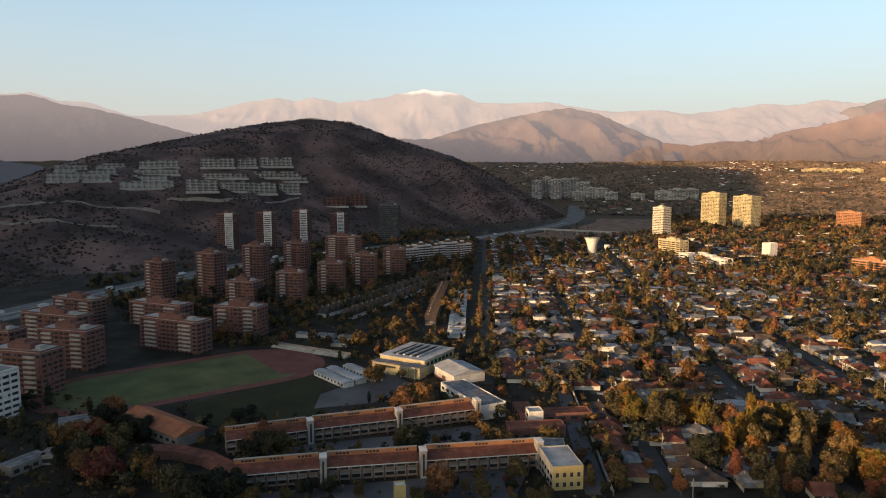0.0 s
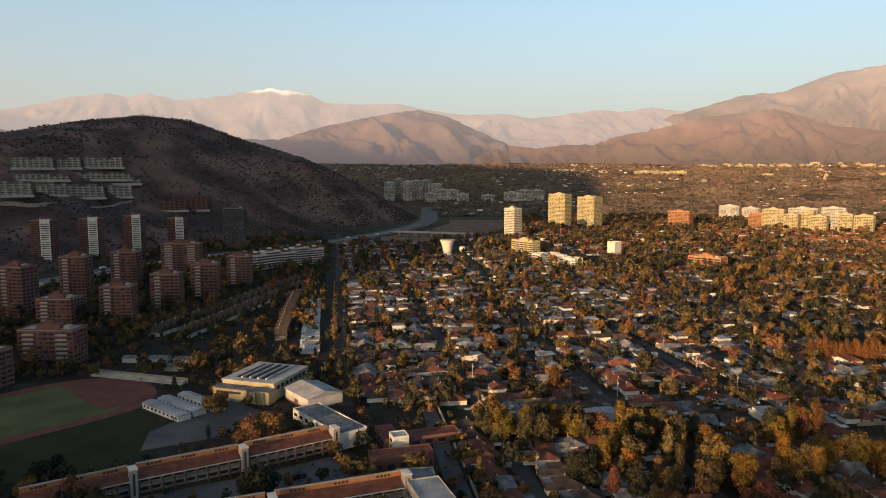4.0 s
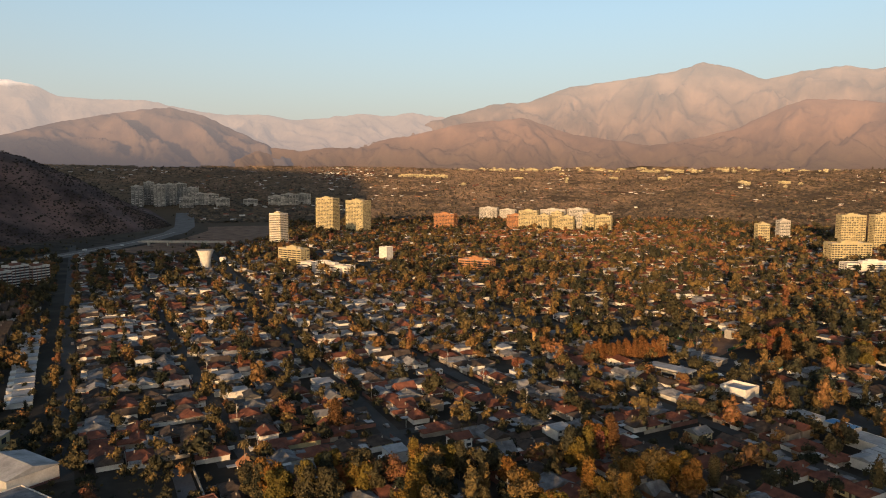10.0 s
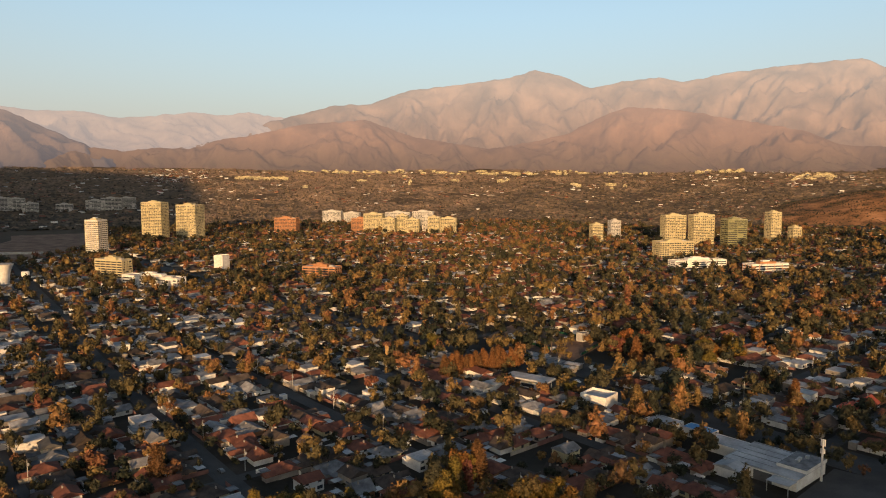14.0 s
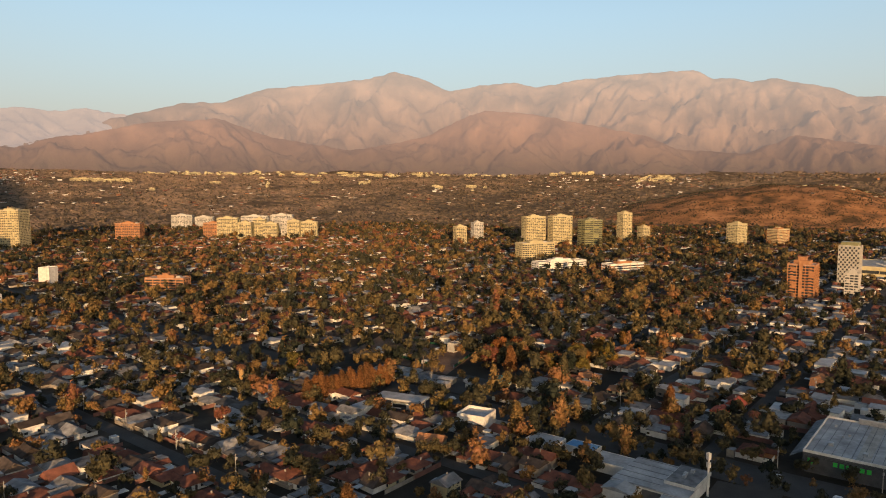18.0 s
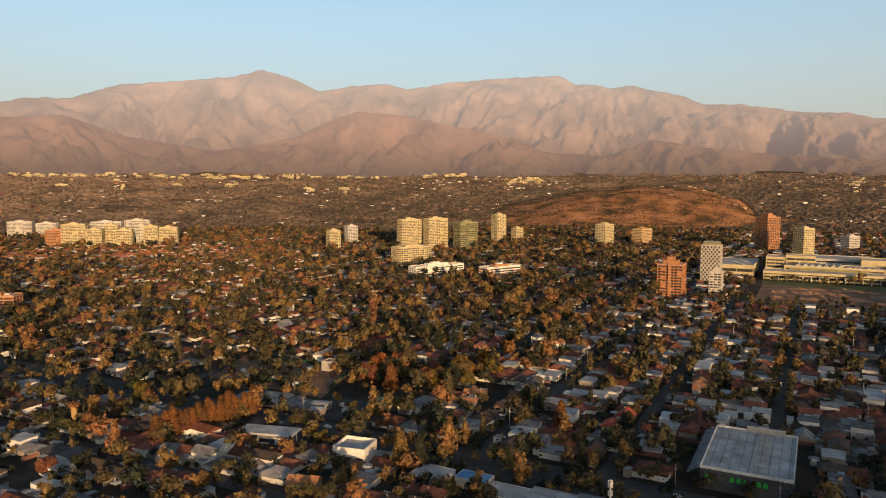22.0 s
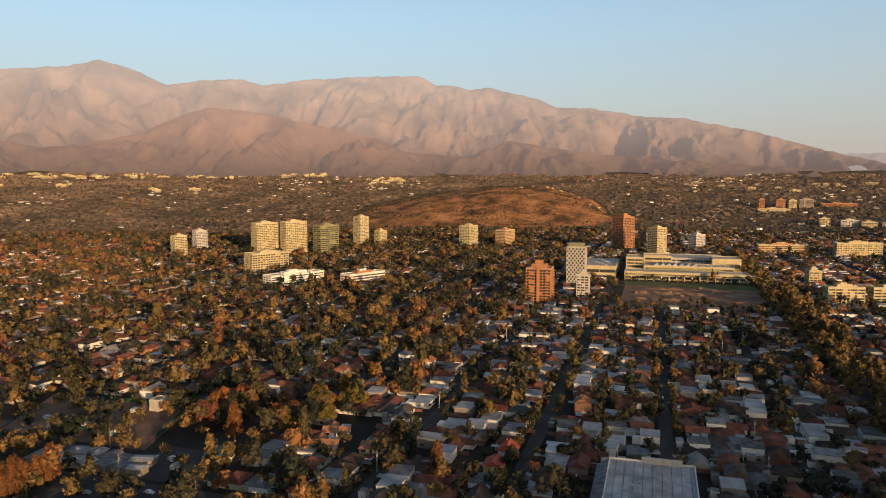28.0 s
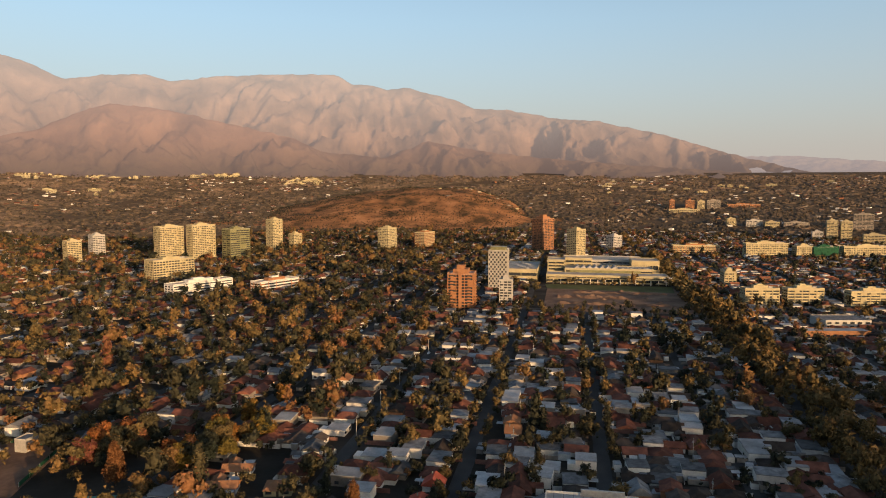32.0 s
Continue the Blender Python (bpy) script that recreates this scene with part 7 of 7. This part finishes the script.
SPOTS += scatter(2500, lambda x, y: zone(x, y) == "west" and free(x, y, 1) and not terrace(x, y), 300, 1500, -80, -20)
SPOTS += scatter(1100, campus_tree, 130, 480, -125, -2)
SPOTS += [W(AVENUE_U + grng.choice((-13, 0, 13)) + grng.uniform(-1.5, 1.5), v) for v in np.arange(-250, 900, 5.5)]
SPOTS += [W(u, PARK_V + grng.uniform(-14, 14)) for u in np.arange(366, 1400, 1.6)]
SPOTS += scatter(500, lambda x, y: zone(x, y) == "lots" and free(x, y, 1) and -40 < UV(x, y)[0] - 320 < 30, 300, 900)
SPOTS += [W(1046 + grng.uniform(-3, 3), v) for v in range(76, 226, 6)] + [W(860 + grng.uniform(-4, 4), v) for v in range(76, 226, 7)]
YARD = [W(grng.uniform(366, 450), grng.uniform(372, 526)) for _ in range(80)]
SPOTS += [q for q in YARD if not 396 < UV(*q)[0] < 436 or grng.random() < 0.6]
for a in np.arange(235, 900, 10.0):
    SPOTS += [q for u in STREETS_U for s in (-6.4, 6.4) for q in [W((main_street(a) + s * 0.95 if u == 142 else u + s * 0.75), a + grng.uniform(-3, 3))] if grng.random() < 0.8 and (u > 60 or a > 400) and sector(*q)[1] < 680]
    SPOTS += [q for v in STREETS_V for s in (-5, 5) for q in [W(a + 130, v + s + grng.uniform(-0.5, 0.5))] if grng.random() < 0.6 and sector(*q)[1] < 680 and v != PARK_V]


def lined(x, y):
    """On the two avenues, which keep their rows of trees."""
    u, v = UV(x, y)
    return abs(u - AVENUE_U) < 16 or (u > AVENUE_U and abs(v - PARK_V) < 16)


def leafiness(x, y):
    """How thickly trees stand, in patches."""
    if red_quarter(x, y):
        return 0.35
    return (0.94 if wooded(x, y) else 0.8) + 1.0 * noise.noise(Vector((x * 0.011, y * 0.011, 2))) + 0.5 * noise.noise(Vector((x * 0.035, y * 0.035, 7)))


SPOTS = [q for q in SPOTS if sector(*q)[1] > 120 and free(*q, -0.5) and (UV(*q)[0] < 0 or lined(*q) or grng.random() < leafiness(*q))]
SPOTS.sort(key=lambda q: sector(*q)[1])

# the group of tall golden trees, the poplar row and single conifers
BIG = []
for x, y, n, s in ((-284, 152, 4, 6), (-268, 166, 3, 5), (-256, 148, 4, 6), (-292, 98, 4, 6), (-280, 92, 4, 6), (-300, 84, 4, 6), (-270, 108, 4, 5), (-262, 118, 3, 4), (-316, 122, 3, 5), (-330, 122, 3, 5), (-248, 128, 3, 4), (-326, 96, 4, 6), (-345, 118, 3, 5), (-279, 124, 2, 3), (-308, 110, 3, 5), (-240, 106, 4, 8), (-228, 118, 3, 5), (-216, 196, 2, 4), (-250, 230, 3, 5), (-306, 250, 2, 4), (-150, 306, 9, 9), (-138, 317, 8, 8), (-118, 330, 10, 9), (-66, 356, 7, 6), (-58, 366, 6, 5), (-170, 300, 6, 7), (-110, 300, 9, 18), (-80, 310, 9, 17), (-50, 330, 8, 15), (-95, 330, 6, 13), (-20, 345, 6, 13), (95, 560, 10, 14), (70, 590, 12, 16), (120, 580, 8, 12)):
    for _ in range(n):
        BIG.append((grng.choice((0, 1, 3, 6) if y < 260 or y > 500 else (1, 3, 3, 3, 5, 0)), x + grng.uniform(-s, s), y + grng.uniform(-s, s), grng.uniform(0.95, 1.5)))
for k in range(22):
    BIG.append((4, -66 + 2.25 * k + grng.uniform(-1.5, 1.5), 522 + 1.35 * k + grng.uniform(-2.5, 2.5), grng.uniform(0.8, 1.2)))
for x, y in ((-49, 374), (34, 455), (40, 448), (-176, 372), (120, 470), (60, 560)):
    BIG.append((4, x, y, grng.uniform(1.0, 1.35)))
for x, y, s in ((-47, 461, 0.95), (-73, 491, 1.0), (-107, 500, 0.9), (-93, 500, 0.95), (0, 520, 1.05), (7, 494, 0.8), (-97, 571, 1.2), (-75, 590, 1.2), (-60, 596, 1.1), (80, 554, 1.2), (132, 591, 1.3), (122, 649, 1.3), (155, 526, 1.0), (161, 615, 1.1)):
    BIG.append((0 if s < 1.1 else 3, x, y, s))
for k, x, y, s in BIG:
    if free(x, y, 0):
        tree(k, x, y, s, grng.uniform(0, 6.28), gold=k == 4 and 505 < y < 570 or y > 260 and grng.random() < 0.5)


def pick():
    return grng.choices(range(7), (5, 4, 5, 3, 1, 0.6, 4))[0]


def size(x, y):
    k = min(max(math.exp(grng.gauss(-0.4, 0.33)), 0.3), 1.4)
    return k * (1.42 if wooded(x, y) or lined(x, y) else 0.9 if zone(x, y) == "campus" else 1.17)


NEAR_TREES = 165
for x, y in SPOTS[:NEAR_TREES]:
    tree(pick(), x, y, size(x, y), grng.uniform(0, 6.28))


def spot_row(x, y, k=1.0):
    return (x, y, ground_z(x, y) - 0.3, size(x, y) * k, grng.uniform(0, 6.28), pick())


def hue(x=0.0, y=0.0):
    if lined(x, y) and UV(x, y)[0] > AVENUE_U + 20:
        return min(max(grng.gauss(0.55, 0.07), 0.3), 0.68)
    # Distance and mid-valley terms put the far golden haze glow into the hue.
    patch = (0.06 if UV(x, y)[0] < 345 else 0) + 0.07 * min(max((sector(x, y)[1] - 600) / 900, 0), 1) + 0.08 * math.exp(-((x + 200) / 380) ** 2 - ((y - 1500) / 620) ** 2) + 0.12 * noise.noise(Vector((x * 0.006, y * 0.006, 12)))
    return min(max(grng.choice((grng.gauss(0.08, 0.08), grng.gauss(0.16, 0.1), grng.gauss(0.26, 0.1), grng.gauss(0.42, 0.1), grng.gauss(0.5, 0.1), grng.gauss(0.66, 0.1))) + patch, 0), 0.9)


rest = SPOTS[NEAR_TREES:]
d1 = [q for q in rest if sector(*q)[1] < 480]
d2 = [q for q in rest if 480 <= sector(*q)[1] < 900]
d3 = [q for q in rest if sector(*q)[1] >= 900]
for nm, spots, cnt, clump, seed, lobes, fine in (("trees_near", d1, 230, 0.8, 1, 4, False), ("trees_middle", d2, 75, 1.15, 2, 2, False), ("trees_far", d3, 14, 1.8, 3, 1, False)):
    stuff_trees(nm, "many garden trees in green, gold and rust leaf", [spot_row(*q) for q in spots], templates(cnt, clump, seed, lobes, fine), [hue(*q) for q in spots])


valley = []
while len(valley) < 420:
    a, r = grng.uniform(-46, -33), grng.uniform(1300, 2650)
    x, y = polar(a, r)
    if not motorway(x, y) and (y > 1900 or not open_valley(x, y) or grng.random() < 0.25) and noise.noise(Vector((x * 0.008, y * 0.008, 1))) + grng.gauss(0, 0.3) > -0.1 and free(x, y, 2):
        valley.append((x, y, max(ground_z(x, y), hill_z(a, r)[2] if a < -34 else 0) - 0.3, grng.uniform(0.3, 0.9), grng.uniform(0, 6.28), pick()))
stuff_trees("trees_valley", "shaded trees and scrub in the valley mouth", valley, templates(5, 1.6, 17, 1), [min(hue(), 0.4) for _ in valley], M_LEAFS)

fences = Geo()
for x, y, turn, wl in LOTS:
    if sector(x, y)[1] < 950:
        a = radians(round((turn - GRID) / 90) * 90 + GRID)
        q = Geo().box(wl / 2 - 0.1, -9, -0.3, wl / 2 + 0.1, 9, grng.uniform(1.6, 2.3), grng.randrange(3))
        if grng.random() < 0.5:
            q.box(-wl / 2, 8.9, -0.3, wl / 2, 9.1, 1.8, grng.randrange(3))
        if grng.random() < 0.45:
            e = grng.uniform(-wl / 3, wl / 4)
            q.box(e, -9.5, 2.2, e + 3.4, -4.5, 2.35, grng.choice((0, 3, 3, 4)))
        o = len(fences.v)
        fences.v += [(e * math.cos(a) - f * math.sin(a) + x, e * math.sin(a) + f * math.cos(a) + y, g) for e, f, g in q.v]
        fences.f += [tuple(i + o for i in f) for f in q.f]
        fences.m += q.m
tagged(new("garden_walls", fences.mesh("garden_walls", [M_WHITE, M_TAUPE, M_BRICK, M_ROOFGREY, M_ROOFWHITE])), "garden walls, sheds and carport roofs between the lots", "garden walls", kind="stuff")

hedge = []
for x, y, turn, wl in LOTS:
    if sector(x, y)[1] < 900:
        for _ in range(2):
            hedge.append((x + grng.uniform(-8, 8), y + grng.uniform(-8, 8)))
hedge += scatter(1600, campus_tree, 130, 480, -125, -2) + scatter(1500, lambda x, y: zone(x, y) == "west" and free(x, y, 1), 300, 900, -80, -25)
hedge = [q for q in hedge if free(*q, 0.5)]
stuff_trees("garden_shrubs", "low shrubs and hedges in the gardens", [(x, y, -0.3, grng.uniform(0.22, 0.42), grng.uniform(0, 6.28), grng.choice((0, 2, 6))) for x, y in hedge], templates(2, 1.5, 31, 1), [min(hue(), 0.7) for _ in hedge])


def far_ground(x, y):
    return not hill_side(x, y)


def canopy_sheet():
    """The unbroken crowns of the far suburbs as one uneven sheet, with clearings."""
    az, rr = np.arange(-46, 75, 0.2), np.arange(1900, 3500, 10.0)
    vs, fs, hs = [], [], []
    for a in az:
        for r in rr:
            b, q = a + grng.uniform(-0.08, 0.08), r + grng.uniform(-4, 4)
            x, y = -45 + q * math.sin(radians(b)), 130 + q * math.cos(radians(b))
            k = noise.noise(Vector((x * 0.006, y * 0.006, 4))) + 0.6 * noise.noise(Vector((x * 0.02, y * 0.02, 8)))
            z = ground_z(x, y) - 0.6 + max(grng.random() ** 1.3 * (6 + 4 * k), 0)
            if k < -0.42 or hill_side(x, y):
                z = ground_z(x, y) - 4
            vs.append((x, y, z))
            # painted haze: paler with distance, plus a golden glow near azimuth -8
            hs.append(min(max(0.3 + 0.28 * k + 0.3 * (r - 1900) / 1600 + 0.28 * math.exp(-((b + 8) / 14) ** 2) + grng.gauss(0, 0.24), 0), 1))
    n = len(rr)
    for i in range(len(az) - 1):
        for j in range(n - 1):
            e = i * n + j
            if (i + j) % 2:
                fs += [(e, e + n, e + n + 1), (e, e + n + 1, e + 1)]
            else:
                fs += [(e, e + n, e + 1), (e + 1, e + n, e + n + 1)]
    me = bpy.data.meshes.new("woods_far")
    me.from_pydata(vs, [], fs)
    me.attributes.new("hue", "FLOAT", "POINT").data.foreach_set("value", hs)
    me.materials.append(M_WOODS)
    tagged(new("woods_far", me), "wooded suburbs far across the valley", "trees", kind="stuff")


canopy_sheet()
far_spots = scatter(9000, lambda x, y: far_ground(x, y) and noise.noise(Vector((x * 0.006, y * 0.006, 4))) + grng.gauss(0, 0.3) > -0.25, 1950, 3420, -46, 75)
# these trees also pale with distance, haze carried by the hue
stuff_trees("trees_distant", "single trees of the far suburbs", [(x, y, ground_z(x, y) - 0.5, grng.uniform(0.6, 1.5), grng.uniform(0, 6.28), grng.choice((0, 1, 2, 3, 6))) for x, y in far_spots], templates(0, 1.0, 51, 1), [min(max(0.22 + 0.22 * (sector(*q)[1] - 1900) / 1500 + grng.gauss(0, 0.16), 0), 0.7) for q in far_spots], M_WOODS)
fl = [(x, y, grng.uniform(0, 360), 14) for x, y in scatter(950, lambda x, y: far_ground(x, y) and noise.noise(Vector((x * 0.004, y * 0.004, 6))) > -0.1, 1950, 3450)]


def on_valley(a, el):
    """The place on the far slope at that azimuth and elevation."""
    r = 2200.0
    while r < 3440:
        x, y = polar(a, r)
        if ground_z(x - 30, y + 180) >= 120 + r * math.tan(radians(el)):
            break
        r += 12
    return x - 30, y + 180


for a0, a1, e0, e1, n in ((-25.8, -20.5, -0.2, 0.85, 240), (17.5, 31, -0.4, 0.5, 110), (48, 56, 0.0, 0.5, 60)):
    for _ in range(n):
        x, y = on_valley(grng.uniform(a0, a1), grng.uniform(e0, e1))
        fl.append((x, y, grng.uniform(0, 360), 13))
blocks = Geo()
rows = []
for a0, a1, e0, e1, n in ((-18.7, -14.0, 0.0, 0.2, 24), (-13.6, -1.3, 0.55, 0.75, 44), (-1, 16, 0.45, 0.75, 36), (-14, 14, -0.8, 0.3, 14), (17.5, 22.0, 0.6, 0.8, 18), (24.9, 28.0, 0.0, 0.6, 20), (44, 66, -0.6, 0.4, 16)):
    rows += [(grng.uniform(a0, a1), grng.uniform(e0, e1)) for _ in range(n)]
for a, el in rows:
    x, y = on_valley(a, el)
    if hill_side(x, y):
        continue
    w, h, z = grng.uniform(10, 42), grng.uniform(6, 12), ground_z(x, y)
    c, s = math.cos(radians(-a + grng.uniform(-20, 20))), math.sin(radians(-a + grng.uniform(-20, 20)))
    q = Geo().box(-w / 2, -6, -3, w / 2, 6, h)
    for k in range(int(h / 3.2)):
        q.box(-w / 2 - 0.2, -6.3, k * 3.2 + 1.2, w / 2 + 0.2, 6.3, k * 3.2 + 2.4, 1)
    q.box(-w * 0.2, -3, h, w * 0.1, 3, h + 2.2)
    o = len(blocks.v)
    blocks.v += [(e * c - f * s + x, e * s + f * c + y, g + z) for e, f, g in q.v]
    blocks.f += [tuple(i + o for i in f) for f in q.f]
    blocks.m += q.m
tagged(new("blocks_far", blocks.mesh("blocks_far", [M_CREAM, M_GLASS])), "pale long blocks far at the mountain foot", "buildings", kind="stuff")
stuff_houses("houses_far", "pale houses scattered far across the valley", fl, 1.05)

# small houses along the crest of the low hill
crest = Geo()
for a in np.linspace(37.5, 45, 13):
    x, y, z = hill2_z(a + grng.uniform(-0.2, 0.2), grng.uniform(2120, 2340))
    w, h = grng.uniform(3.5, 7), grng.uniform(1.4, 2.8)
    crest.box(x - w, y - 4, z - 2, x + w, y + 4, z + h, grng.choice((1, 2, 2)), top=3)
tagged(new("houses_crest", crest.mesh("houses_crest", [M_WHITE, M_CREAM, M_TAUPE, M_ROOFGREY])), "small pale houses along the crest of the low hill", "houses", kind="stuff")

# low scrub on the hill
bush = []
while len(bush) < 13000:
    a = grng.uniform(-90, -35)
    r = grng.uniform(lerp(a, *zip(*HILL_FOOT)) + 5, lerp(a, *zip(*HILL_CREST)) + 20)
    x, y, z = hill_z(a, r)
    if noise.noise(Vector((x * 0.012, y * 0.012, 5))) + grng.gauss(0, 0.3) > -0.08:
        k = grng.uniform(0.35, 1.15)
        bush.append((x, y, z - 4.2 * k, k, grng.uniform(0, 6.28), grng.choice((0, 2, 6))))
stuff_trees("hill_scrub_bushes", "dark thorny scrub on the dry hillside", bush, templates(0, 2.2, 12), [grng.random() for _ in bush], M_SHRUB)
bush = []
while len(bush) < 7000:
    a, r = grng.uniform(19, 48), grng.uniform(1870, 2400)
    x, y, z = hill2_z(a, r)
    if z > ground_z(x, y) and noise.noise(Vector((x * 0.012, y * 0.012, 5))) + grng.gauss(0, 0.35) > 0.05:
        k = grng.uniform(0.25, 0.75)
        bush.append((x, y, z - 2.3 * k, k, grng.uniform(0, 6.28), grng.choice((0, 2, 6))))
stuff_trees("low_hill_bushes", "scattered bushes on the low dry hill", bush, templates(0, 2.2, 14), [grng.uniform(0.05, 0.4) for _ in bush], M_LEAFS)
